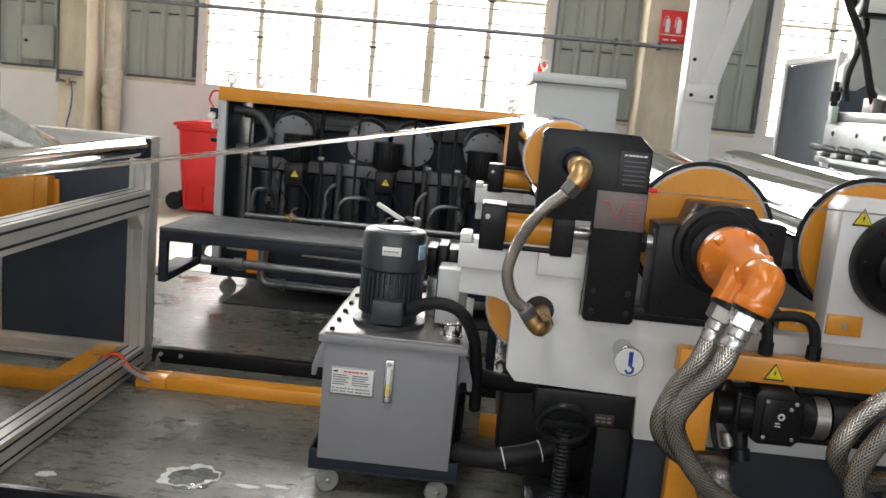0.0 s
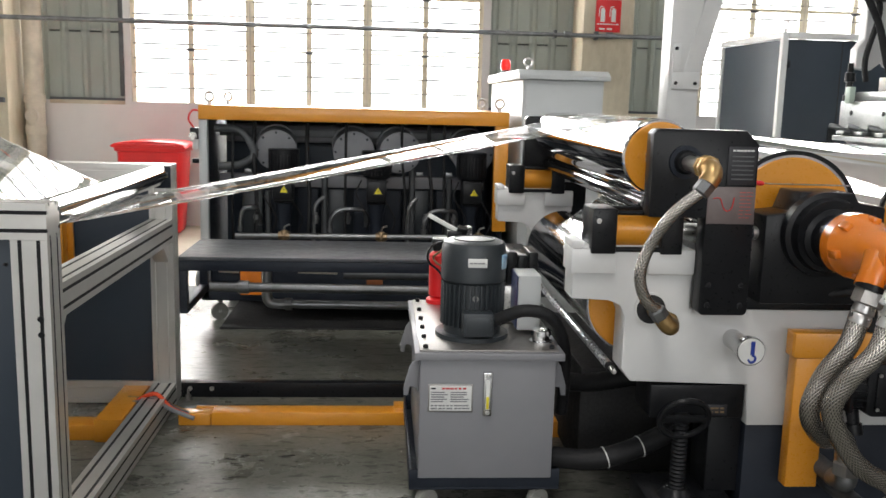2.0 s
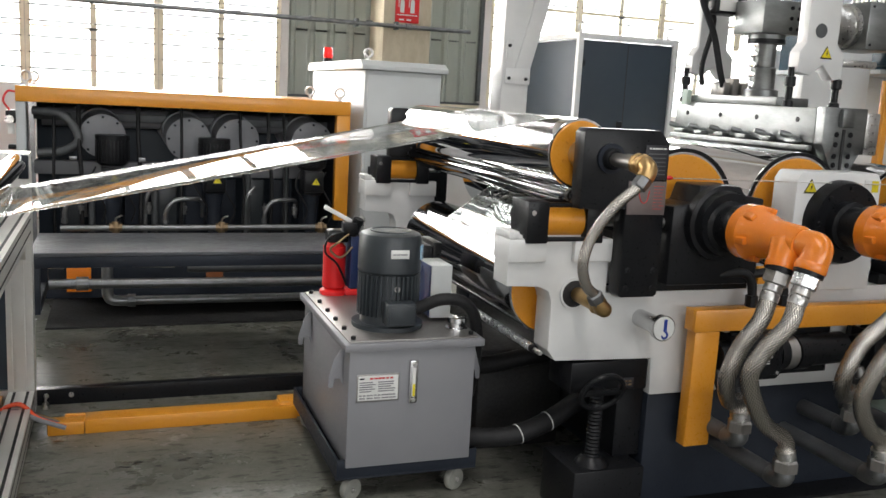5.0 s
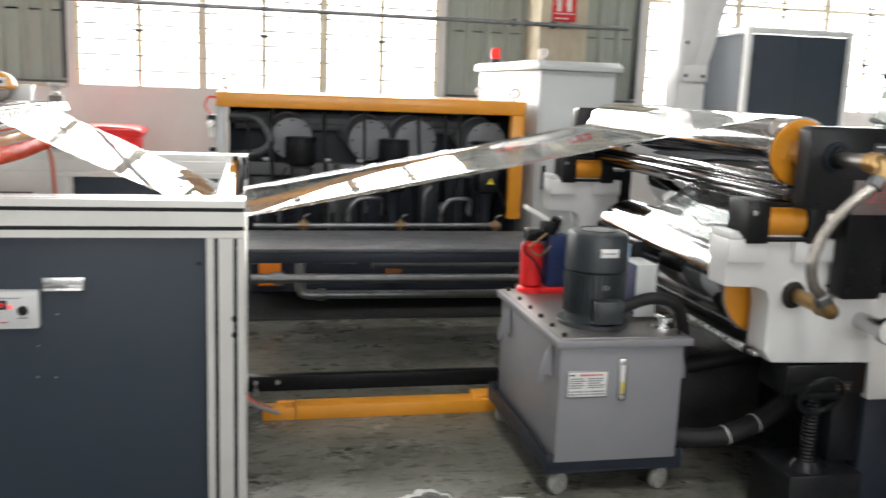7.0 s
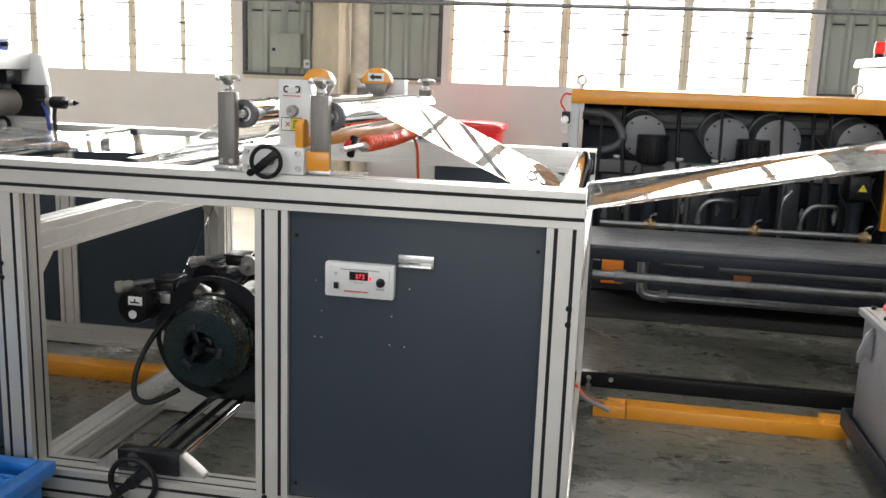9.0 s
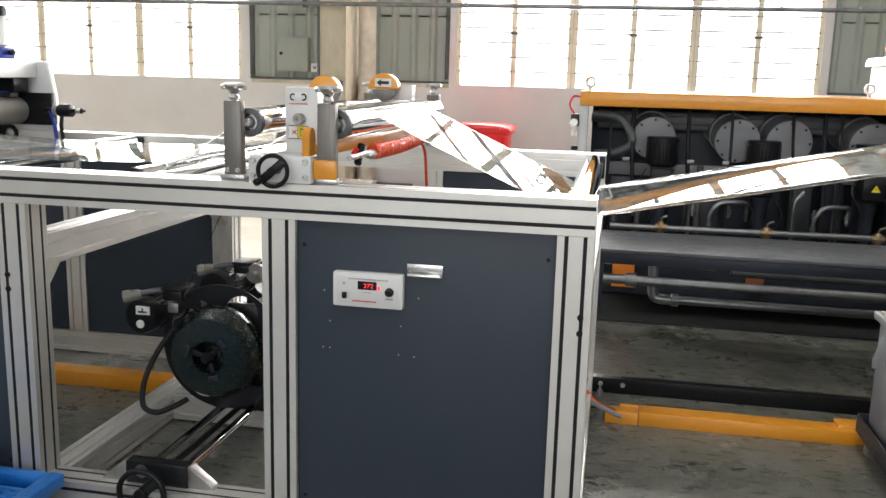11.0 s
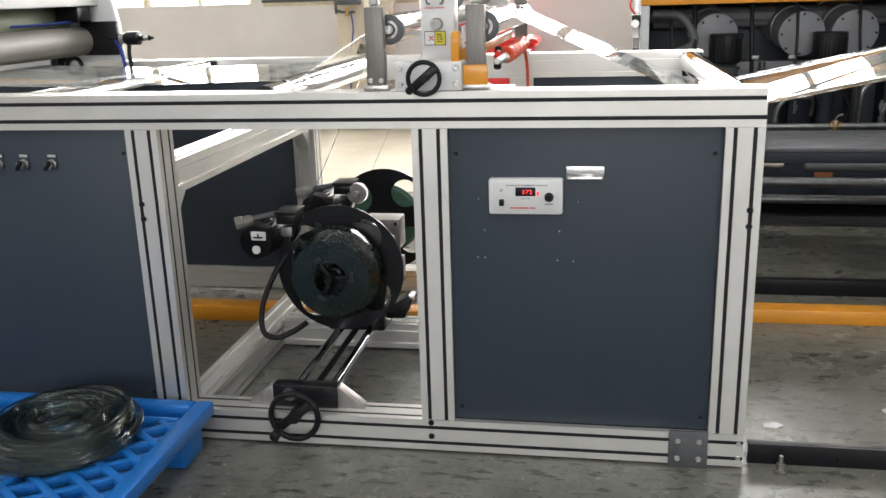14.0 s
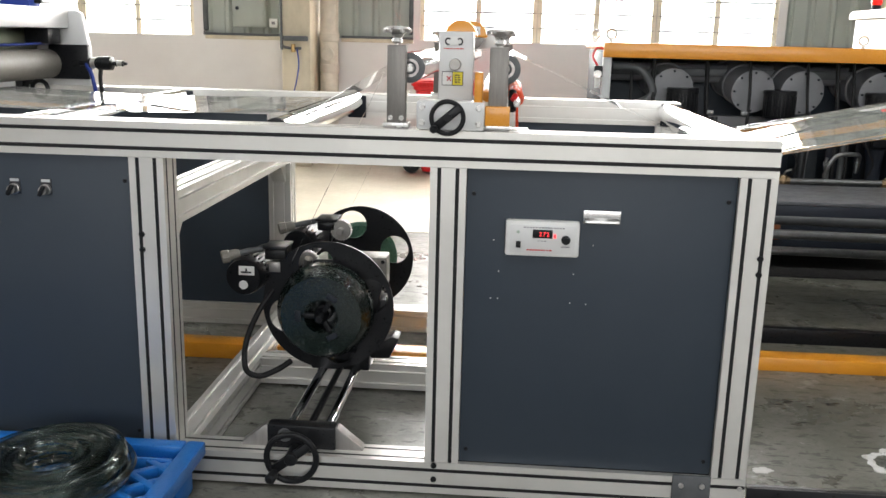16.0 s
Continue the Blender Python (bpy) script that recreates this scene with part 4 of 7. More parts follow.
WY0, WY1 = 2.855, 3.64
web_span(sag(-1.592, 1.0, 0.17, 1.361, 0.004, 24), WY0, WY1, cup=0.05, curl=0.007)
web_span(arc(0.2, 1.243, 0.118, 101, 20), WY0, WY1)
web_span(arc(-1.602, 1.047, 0.047, 282, 246, 5) + sag(-1.62, 1.002, -2.267, 1.296, 0.002), WY0, WY1)
web_span(arc(-2.297, 1.258, 0.0435, 50, 95, 4) + arc(-2.57, 1.255, 0.043, 92, 125, 4) + sag(-2.595, 1.288, -2.918, 1.09, 0.0), WY0, WY1)
web_span(arc(-2.95, 1.06, 0.045, 40, 90, 5) + sag(-2.96, 1.105, -3.70, 1.093, 0.004) + sag(-3.73, 1.092, -4.25, 1.11, 0.002), WY0, WY1)
tr = thing("trim_strip", -2.75, 3.0, 1.0, "narrow clear edge strip running down to the reel", "plastic strip")
for y, dx in ((3.02, -0.07), (3.86, -0.03)):
    part("strip", box(-0.0005, 0.0005, -0.006, 0.006, 0.0, 0.72, 0, m=pose(-2.93 + dx, y + 0.05, 0.58, 0, 26, 0)), CLEAR, tr)

# ---- trim rewinder inside the frame ----
RX, RZ = -2.9, 0.388


def reel(y, r_disc, r_coil, depth, label):
    """A reel on the axis through (RX, RZ): perforated black disc, coil of clear strip and hub arms."""
    t = thing("take_up_reel", RX, y, RZ, label, "reel", "take-up reels")
    bm = bmesh.new()
    def circle(cx, cz, r, n):
        vs = [bm.verts.new((cx + r * math.cos(k * math.tau / n), y, cz + r * math.sin(k * math.tau / n))) for k in range(n)]
        return [bm.edges.new((vs[k], vs[(k + 1) % n])) for k in range(n)]

    # disc with four round openings
    edges = circle(RX, RZ, r_disc, 96) + circle(RX, RZ, 0.03, 24)
    for h in range(4):
        b = h * math.tau / 4 + radians(15.5)
        edges += circle(RX + 0.66 * r_disc * math.cos(b), RZ + 0.66 * r_disc * math.sin(b), 0.27 * r_disc, 36)
    bmesh.ops.triangle_fill(bm, use_beauty=True, use_dissolve=False, edges=edges)
    bmesh.ops.solidify(bm, geom=bm.faces[:], thickness=0.006)
    part("reel_disc", bm, BLACK, t, "black perforated steel disc", 50)
    yb, yf = y - 0.002 if depth > 0 else y + 0.008, y - depth
    cb = lathe((RX, yb, RZ), (RX, yf, RZ), [(0, r_coil * 0.45), (0, r_coil * 0.9), (0.25, r_coil), (0.6, r_coil * 0.97), (1, r_coil * 0.82), (1, r_coil * 0.35), (0.1, r_coil * 0.32)], 64)
    part("strip_coil", cb, REEL_COIL if depth > 0 else PALE_COIL, t, "wound coil of greenish clear strip")
    hub = part("reel_hub", lathe((RX, y + 0.02, RZ), (RX, yf - 0.03, RZ), [(0, 0.03), (0.6, 0.03), (0.62, 0.022), (0.9, 0.022), (1, 0.012)], 24), BLACK, t)
    for k in range(3):
        a = radians(90 + 120 * k)
        part("hub_arm", box(0.01, 0.085, -0.02, 0.0, -0.009, 0.009, 0.003, m=pose(RX, yf + 0.02, RZ, 0, -math.degrees(a), 0)), BLACK, hub)
        part("arm_end", box(0.07, 0.09, -0.028, 0.01, -0.02, 0.02, 0.003, m=pose(RX, yf + 0.02, RZ, 0, -math.degrees(a), 0)), DARK_STEEL, hub)
    return t


reel_a = reel(3.2, 0.238, 0.172, 0.135, "black perforated take-up reel holding a coil of clear strip")
reel_b = reel(3.94, 0.228, 0.155, -0.06, "black perforated take-up reel, nearly empty")
rw = thing("trim_rewinder", RX, 3.4, 0.0, "black trim rewinder with torque motors on chromed slide bars", "winding machine")
for x in (-2.925, -2.805):
    part("slide_bar", cyl((x, 2.68, 0.135), (x, 3.42, 0.135), 0.017, 20), CHROME, rw, "bright chromed slide bar")
part("lead_screw", cyl((-2.865, 2.66, 0.135), (-2.865, 3.42, 0.135), 0.011, 16), BLACK, rw)
part("end_block", box(-2.975, -2.765, 2.625, 2.675, 0.105, 0.18, 0.004), BLACK, rw)
part("end_block", box(-2.975, -2.765, 3.36, 3.41, 0.108, 0.18, 0.004), BLACK, rw)
part("block_hole", cyl((-2.92, 2.626, 0.15), (-2.92, 2.622, 0.15), 0.022, 20), OLD_PIPE, rw)
for x, s in ((-2.975, -1), (-2.765, 1)):
    part("foot_gusset", prism([(x, 0.108), (x + s * 0.085, 0.108), (x + s * 0.08, 0.118), (x + s * 0.006, 0.178), (x, 0.178)], 2.63, 2.67, 0.001), SATIN, rw)
hw2 = part("handwheel", torus((-2.885, 2.56, 0.107), (0, 1, 0), 0.075, 0.0095, 48, 10), BLACK, rw, "black handwheel of the slide")
part("wheel_spoke", box(-0.072, 0.072, -0.01, 0.01, -0.014, 0.014, 0.005, m=pose(-2.885, 2.565, 0.107, 0, -38, 0)), BLACK, hw2)
part("wheel_hub", cyl((-2.885, 2.62, 0.107), (-2.885, 2.545, 0.107), 0.02, 18), BLACK, hw2)
part("wheel_grip", lathe((-2.935, 2.565, 0.06), (-2.94, 2.51, 0.055), [(0, 0.01), (0.4, 0.015), (0.9, 0.016), (1, 0.01)], 16), BLACK, hw2)
part("carriage", box(-2.98, -2.76, 3.26, 3.36, 0.12, 0.22, 0.008), BLACK, rw)
part("carriage_plate", prism([(-3.0, 0.2), (-2.76, 0.2), (-2.7, 0.5), (-2.78, 0.55), (-2.95, 0.55), (-3.06, 0.5)], 3.23, 3.25, 0.004), BLACK, rw)
part("axle", cyl((RX, 3.1, RZ), (RX, 3.96, RZ), 0.02, 20), STEEL, rw)
for k, (mx, my, mz) in enumerate(((-3.185, 3.11, 0.505), (-3.08, 3.5, 0.53))):
    mo = part("torque_motor", lathe((mx, my, mz), (mx + 0.03, my + 0.27, mz), [(0, 0.03), (0.01, 0.062), (0.06, 0.066), (0.2, 0.066), (0.22, 0.06), (0.78, 0.06), (0.8, 0.068), (0.9, 0.068), (1, 0.05)], 36), BLACK, rw, "black torque motor with rating plates")
    for j in range(24):
        part("cooling_fin", box(-0.0025, 0.0025, 0.062, 0.2, 0.058, 0.066, 0.001, m=pose(mx + 0.01, my, mz, 0, j * 15, 0)), BLACK, mo)
    tb = part("terminal_box", box(mx + 0.065, mx + 0.14, my + 0.05, my + 0.15, mz + 0.055, mz + 0.092, 0.006), BLACK, mo)
    part("box_lid", box(mx + 0.06, mx + 0.145, my + 0.045, my + 0.155, mz + 0.0925, mz + 0.104, 0.004), BLACK, tb)
    part("cable_arm", tube([(mx + 0.05, my + 0.09, mz + 0.085), (mx + 0.0, my + 0.07, mz + 0.078), (mx - 0.05, my + 0.05, mz + 0.066)], 0.011, 12, 6), OLD_PIPE, mo, "grey conduit to the motor")
    part("cable_gland", lathe((mx - 0.025, my + 0.06, mz + 0.072), (mx - 0.085, my + 0.035, mz + 0.06), [(0, 0.013), (0.2, 0.019), (0.55, 0.019), (0.6, 0.023), (0.95, 0.023), (1, 0.018)], 10), GREY_RUB, mo, "pale grey cable gland")
    if k == 0:
        part("rating_plate", box(mx - 0.012, mx + 0.043, my - 0.006, my + 0.0, mz + 0.01, mz + 0.042, 0.001), LABEL, mo)
        part("arrow_mark", box(mx - 0.003, mx + 0.033, my - 0.0075, my - 0.006, mz + 0.018, mz + 0.024, 0), INK, mo)
        part("arrow_mark", box(mx + 0.012, mx + 0.018, my - 0.0075, my - 0.006, mz + 0.024, mz + 0.035, 0), INK, mo)
        part("round_plate", cyl((mx + 0.003, my - 0.001, mz - 0.026), (mx + 0.003, my - 0.006, mz - 0.026), 0.016, 20), LABEL, mo)
        part("rating_plate", box(mx + 0.075, mx + 0.115, my + 0.07, my + 0.076, mz + 0.005, mz + 0.04, 0.001), SATIN, mo)
for x, y, z in ((-2.985, 3.24, 0.535), (-2.92, 3.55, 0.59)):
    gw = part("change_gear", lathe((x, y, z), (x, y + 0.028, z), [(0, 0.014), (0, 0.038), (0.15, 0.04), (0.85, 0.04), (1, 0.038), (1, 0.014)], 40), SATIN, rw, "bright toothed change gear")
    for j in range(24):
        part("tooth", box(-0.002, 0.002, 0.002, 0.026, 0.038, 0.043, 0.001, m=pose(x, y, z, 0, j * 15, 0)), SATIN, gw)
    part("gear_shaft", cyl((x, y - 0.03, z), (x, y + 0.09, z), 0.013, 16), SATIN, gw)
gb = part("gear_box", box(-2.86, -2.72, 3.4, 3.52, 0.40, 0.52, 0.006), POST_STEEL, rw, "milled steel gear housing")
part("housing_lid", box(-2.865, -2.715, 3.392, 3.3995, 0.395, 0.525, 0.003), POST_STEEL, gb)
bolts([(x, 3.392, z) for x in (-2.85, -2.73) for z in (0.41, 0.51)], (0, -1, 0), 0.008, 0.006, BLACK, gb)
for x0, x1, z0, z1 in ((-2.99, -2.95, 0.36, 0.52), (-2.74, -2.69, 0.3, 0.4)):
    part("side_bracket", box(x0, x1, 3.255, 3.36, z0, z1, 0.004), BLACK, rw)
part("clamp_lever", lathe((-2.69, 3.24, 0.42), (-2.665, 3.2, 0.36), [(0, 0.009), (0.6, 0.011), (1, 0.007)], 14), STEEL, rw)
part("spring_pin", lathe((-3.0, 3.24, 0.46), (-2.97, 3.2, 0.56), [(0, 0.01), (0.5, 0.01), (0.52, 0.016), (1, 0.015)], 14), STEEL, rw)
part("motor_cable", tube([(-3.1, 3.2, 0.44), (-3.15, 3.17, 0.36), (-3.185, 3.13, 0.26), (-3.18, 3.1, 0.17), (-3.13, 3.1, 0.145), (-3.07, 3.12, 0.165), (-3.03, 3.16, 0.185)], 0.0105, 12, 10), RUBBER, rw, "thick black corrugated cable")
part("cable_tray", prism([(-2.86, 0.15), (-2.69, 0.16), (-2.655, 0.235), (-2.68, 0.245), (-2.75, 0.205), (-2.86, 0.2)], 3.3, 3.4, 0.005), BLACK, rw)

# ---- yellow cable ducts and black floor rails ----
x0, x1, y0, y1 = -1.488, -0.5, 3.80, 3.895
d = thing("cable_duct", x0, y0, 0, "yellow sheet-metal cable duct on the floor", "cable duct", "cable ducts")
part("duct_cover", box(x0, x0 + 0.135, y0, y1 - 0.02, 0, 0.052, 0.003), YELLOW, d)
part("duct_cover", box(x0 + 0.138, x1, y0, y1, 0, 0.058, 0.003), YELLOW, d)
part("duct_cover", box(x0 + 0.06, x0 + 0.138, y1 - 0.019, y1, 0, 0.058, 0.003), YELLOW, d)
part("duct_mouth", box(x0 - 0.003, x0 - 0.0005, y0 + 0.008, y1 - 0.028, 0.006, 0.045, 0), BLACK_MATT, d)
part("duct_cover", box(x1 - 0.07, x1 + 0.1, y0 + 0.02, y1 + 0.02, 0, 0.072, 0.003), YELLOW, d)
d = thing("cable_duct", -1.7, 3.65, 0, "yellow cable duct turning a corner under the frame", "cable duct", "cable ducts")
part("duct_cover", box(-4.8, -1.782, 3.63, 3.73, 0, 0.066, 0.003), YELLOW, d)
part("duct_cover", box(-1.78, -1.67, 3.61, 4.17, 0.0, 0.095, 0.003), YELLOW, d)
d = thing("cable_duct", 0.2, 3.9, 0, "yellow cable duct behind the power unit", "cable duct", "cable ducts")
part("duct_cover", box(0.05, 0.6, 3.66, 3.76, 0, 0.07, 0.003), YELLOW, d)
cb = thing("cable_bundle", -1.55, 3.85, 0.05, "red and grey cables bridging two ducts", "cables")
for k, (dy, mt) in enumerate(((0.0, RED_HOSE), (0.02, OLD_PIPE), (-0.018, GREY_PAINT), (0.035, BRASS))):
    part("cable", tube([(-1.72, 3.86 + dy, 0.06 + 0.01 * k), (-1.6, 3.85 + dy, 0.125 - 0.012 * k), (-1.52, 3.82 + dy * 0.8, 0.07), (-1.42, 3.80 + dy * 0.6, 0.035)], 0.009, 8, 6), mt, cb)
for y, x0, x1, top, deep in ((2.62, -1.53, 0.3, 0.062, 0.03), (4.17, -1.6, 0.2, 0.07, 0.05)):
    r = thing("floor_rail", x0, y, 0, "black steel channel rail bolted to the floor", "rail", "floor rails")
    part("rail_web", box(x0, x1, y, y + 0.008, 0.0, top, 0.001), BLACK, r)
    part("rail_flange", box(x0, x1, y + 0.0085, y + deep, top - 0.008, top, 0.001), BLACK, r)
    part("rail_flange", box(x0, x1, y + 0.0085, y + deep, 0.0, 0.008, 0.001), BLACK, r)
    if y > 3:
        bolts([(x0 + 0.085, y, 0.042), (x0 + 0.185, y, 0.042)], (0, -1, 0), 0.011, 0.006, STEEL, r)
    part("floor_anchor", lathe((x0 + 0.085, y - 0.04, 0.0), (x0 + 0.085, y - 0.04, 0.05), [(0, 0.02), (0.12, 0.02), (0.14, 0.013), (0.5, 0.013), (0.52, 0.006), (1, 0.006)], 6), SATIN, r)

# ---- hydraulic power unit on casters ----


def caster(x, y, z, r, parent, s=1):
    c = part("caster", box(x - 0.014, x + 0.014, y + 0.013, y + 0.035, r * 0.9, z, 0.003), GALV, parent, "swivel caster with pale wheel")
    part("wheel", lathe((x - 0.006, y + 0.012, r), (x + 0.006, y - 0.012, r), [(0, r * 0.5), (0, r * 0.92), (0.2, r), (0.8, r), (1, r * 0.92), (1, r * 0.5)], 24), WHEEL, c)
    part("axle", cyl((x - 0.01, y + 0.02, r), (x + 0.01, y - 0.02, r), 0.008, 12), STEEL, c)


hp = thing("hydraulic_power_unit", -0.275, 3.33, 0, "grey hydraulic power unit with an upright motor on casters", "power unit")
part("tank", box(-0.503, -0.048, 2.945, 3.69, 0.135, 0.56, 0.005), GREY_PAINT, hp)
part("lid", box(-0.522, -0.022, 2.928, 3.712, 0.552, 0.578, 0.003), GREY_PAINT, hp)
part("lid_plate", box(-0.505, -0.04, 2.945, 3.695, 0.578, 0.585, 0.002), SATIN, hp, "brushed steel cover plate")
bolts([(x, y, 0.585) for x in (-0.485, -0.06) for y in (2.97, 3.1, 3.23, 3.36, 3.5, 3.66)], (0, 0, 1), 0.009, 0.012, BLACK, hp)
pan_t = part("base_pan", box(-0.532, -0.018, 2.95, 3.735, 0.092, 0.10, 0.002), DARK_STEEL, hp, "dark steel drip pan")
for a in ((-0.532, -0.018, 2.95, 2.958), (-0.532, -0.018, 3.727, 3.735)):
    part("pan_side", box(a[0], a[1], a[2], a[3], 0.1, 0.165, 0.002), DARK_STEEL, pan_t)
for x in (-0.532, -0.026):
    part("pan_side", box(x, x + 0.008, 2.9585, 3.7265, 0.1, 0.165, 0.002), DARK_STEEL, pan_t)
part("tank_foot", box(-0.49, -0.06, 2.96, 3.68, 0.1, 0.135, 0.002), DARK_STEEL, hp)
for x in (-0.47, -0.085):
    for y in (2.99, 3.69):
        caster(x, y, 0.092, 0.041, hp)
for s, x in ((-1, -0.504), (1, -0.047)):
    for y in (3.02, 3.55):
        part("lifting_lug", prism([(x, 0.55), (x + s * 0.03, 0.51), (x + s * 0.05, 0.44), (x + s * 0.05, 0.405), (x + s * 0.035, 0.405), (x + s * 0.03, 0.435), (x + s * 0.012, 0.435), (x, 0.41)], y - 0.004, y + 0.004, 0.001), GREY_PAINT, hp)
mx, my = -0.315, 3.15
mo = part("motor", lathe((mx, my, 0.585), (mx, my, 0.927), [(0, 0.128), (0.045, 0.128), (0.05, 0.10), (0.09, 0.098), (0.57, 0.098), (0.58, 0.108), (0.60, 0.113), (0.93, 0.112), (0.975, 0.105), (0.995, 0.09), (1, 0.05)], 56), MOTOR, hp, "dark grey finned electric motor")
for k in range(36):
    a = math.tau * k / 36
    bm = box(0.09, 0.112, -0.0028, 0.0028, 0.63, 0.778, 0.001, m=pose(mx, my, 0, 0, 0, math.degrees(a)))
    part("fin", bm, MOTOR, mo)
part("terminal_box", box(mx - 0.045, mx + 0.06, my - 0.15, my - 0.085, 0.612, 0.695, 0.008), MOTOR, mo)
part("box_cover", box(mx - 0.035, mx + 0.05, my - 0.155, my - 0.15, 0.622, 0.685, 0.003), MOTOR, mo)
part("motor_label", box(mx - 0.03, mx + 0.035, my - 0.116, my - 0.11, 0.845, 0.875, 0.001), LABEL, mo)
bars(mx - 0.024, mx + 0.03, 0.855, 0.865, my - 0.116, 1, INK_GREY, mo, seed=11, cols=4)
part("energy_label", box(-0.018, 0.018, -0.117, -0.111, 0.832, 0.882, 0.001, m=pose(mx, my, 0, 0, 0, 62)), PALE_BLUE, mo, "pale blue energy label")
part("lifting_ring", torus((mx + 0.0, my - 0.105, 0.735), (0.3, 1, 0), 0.008, 0.003, 16, 6), STEEL, mo)
part("fan_cover", torus((mx, my, 0.926), (0, 0, 1), 0.07, 0.004, 40, 8), MOTOR, mo)
part("filler_cap", lathe((-0.085, 3.05, 0.585), (-0.085, 3.05, 0.635), [(0, 0.04), (0.15, 0.04), (0.18, 0.03), (0.5, 0.03), (0.55, 0.036), (0.9, 0.036), (1, 0.028)], 28), CHROME, hp, "chromed breather cap")
pb = part("pressure_switch_box", box(-0.153, -0.072, 3.15, 3.3, 0.6, 0.797, 0.004), CAB_GREY, hp, "pale grey valve control box")
part("box_side", box(-0.157, -0.1535, 3.153, 3.297, 0.605, 0.794, 0.001), BLUE_DARK, pb)
part("valve_block", box(-0.2, -0.05, 3.3, 3.5, 0.585, 0.73, 0.008), STEEL, hp)
for k in range(4):
    part("solenoid", box(-0.21 + 0.04 * k, -0.175 + 0.04 * k, 3.32, 3.48, 0.73, 0.84 + 0.012 * (k % 2), 0.004), BLACK, hp)
hc = part("hand_pump", cyl((-0.395, 3.655, 0.6), (-0.395, 3.655, 0.8), 0.046, 28, 0.018), RED, hp, "red hand-pump cylinder with white lever")
part("pump_collar", lathe((-0.395, 3.655, 0.585), (-0.395, 3.655, 0.606), [(0, 0.056), (0.7, 0.056), (1, 0.046)], 28), RED, hc)
part("pump_tray", box(-0.36, -0.25, 3.6, 3.69, 0.585, 0.612, 0.006), RED, hc)
part("pump_head", box(-0.43, -0.345, 3.62, 3.69, 0.8, 0.85, 0.008), BLACK, hc)
part("pump_valve", box(-0.342, -0.26, 3.60, 3.69, 0.613, 0.83, 0.006), BLUE_DARK, hc)
part("valve_coil", box(-0.375, -0.32, 3.59, 3.64, 0.83, 0.885, 0.005), BLACK, hc)
part("valve_coil", cyl((-0.33, 3.63, 0.83), (-0.31, 3.61, 0.9), 0.022, 14), BLACK, hc)
part("pump_lever", box(-0.009, 0.009, -0.006, 0.006, 0, 0.13, 0.003, m=pose(-0.335, 3.63, 0.885, 0, -62, 0)), LABEL, hc)
part("pump_cable", tube([(-0.355, 3.60, 0.85), (-0.435, 3.58, 0.83), (-0.45, 3.58, 0.77), (-0.40, 3.58, 0.72), (-0.36, 3.59, 0.64)], 0.0045, 8, 8), BLACK, hc)
part("pump_cable", tube([(-0.355, 3.59, 0.84), (-0.40, 3.575, 0.81), (-0.43, 3.58, 0.78), (-0.39, 3.57, 0.75), (-0.34, 3.58, 0.79)], 0.0045, 8, 8), DULL_BRASS, hc)
part("spout", lathe((-0.29, 3.66, 0.83), (-0.29, 3.66, 0.9), [(0, 0.016), (0.5, 0.016), (0.52, 0.02), (0.92, 0.02), (1, 0.014)], 16), STEEL, hp)
part("hose", tube([(-0.24, 3.06, 0.66), (-0.15, 3.03, 0.7), (-0.06, 3.02, 0.68), (-0.005, 3.05, 0.58), (0.015, 3.1, 0.42), (0.02, 3.15, 0.3)], 0.022, 14, 10), RUBBER, hp, "thick black hose")
pl = part("name_plate", box(-0.475, -0.325, 2.941, 2.946, 0.372, 0.468, 0.001), SATIN, hp, "silver rating plate with small print")
part("plate_field", box(-0.47, -0.33, 2.9395, 2.941, 0.377, 0.463, 0), LABEL, pl)
bars(-0.43, -0.345, 0.4505, 0.4575, 2.9395, 1, INK_RED, pl, seed=12, cols=6, fill=0.8)
bars(-0.466, -0.442, 0.451, 0.457, 2.9395, 1, INK, pl, seed=13, fill=0.9)
bars(-0.466, -0.335, 0.405, 0.445, 2.9395, 5, INK_GREY, pl, seed=14, cols=2)
bars(-0.466, -0.335, 0.38, 0.4, 2.9395, 2, INK_GREY, pl, seed=15, cols=10)
sg = part("sight_gauge", box(-0.292, -0.262, 2.93, 2.946, 0.36, 0.512, 0.004), POLISHED, hp, "oil level gauge with yellow oil")
part("gauge_tube", box(-0.283, -0.271, 2.926, 2.931, 0.385, 0.487, 0.002), LABEL, sg)
part("gauge_oil", box(-0.2815, -0.2725, 2.9245, 2.9265, 0.387, 0.43, 0.001), SIGN_YELLOW, sg)
for z in (0.374, 0.499):
    part("gauge_screw", cyl((-0.277, 2.93, z), (-0.277, 2.923, z), 0.008, 14), STEEL, sg)

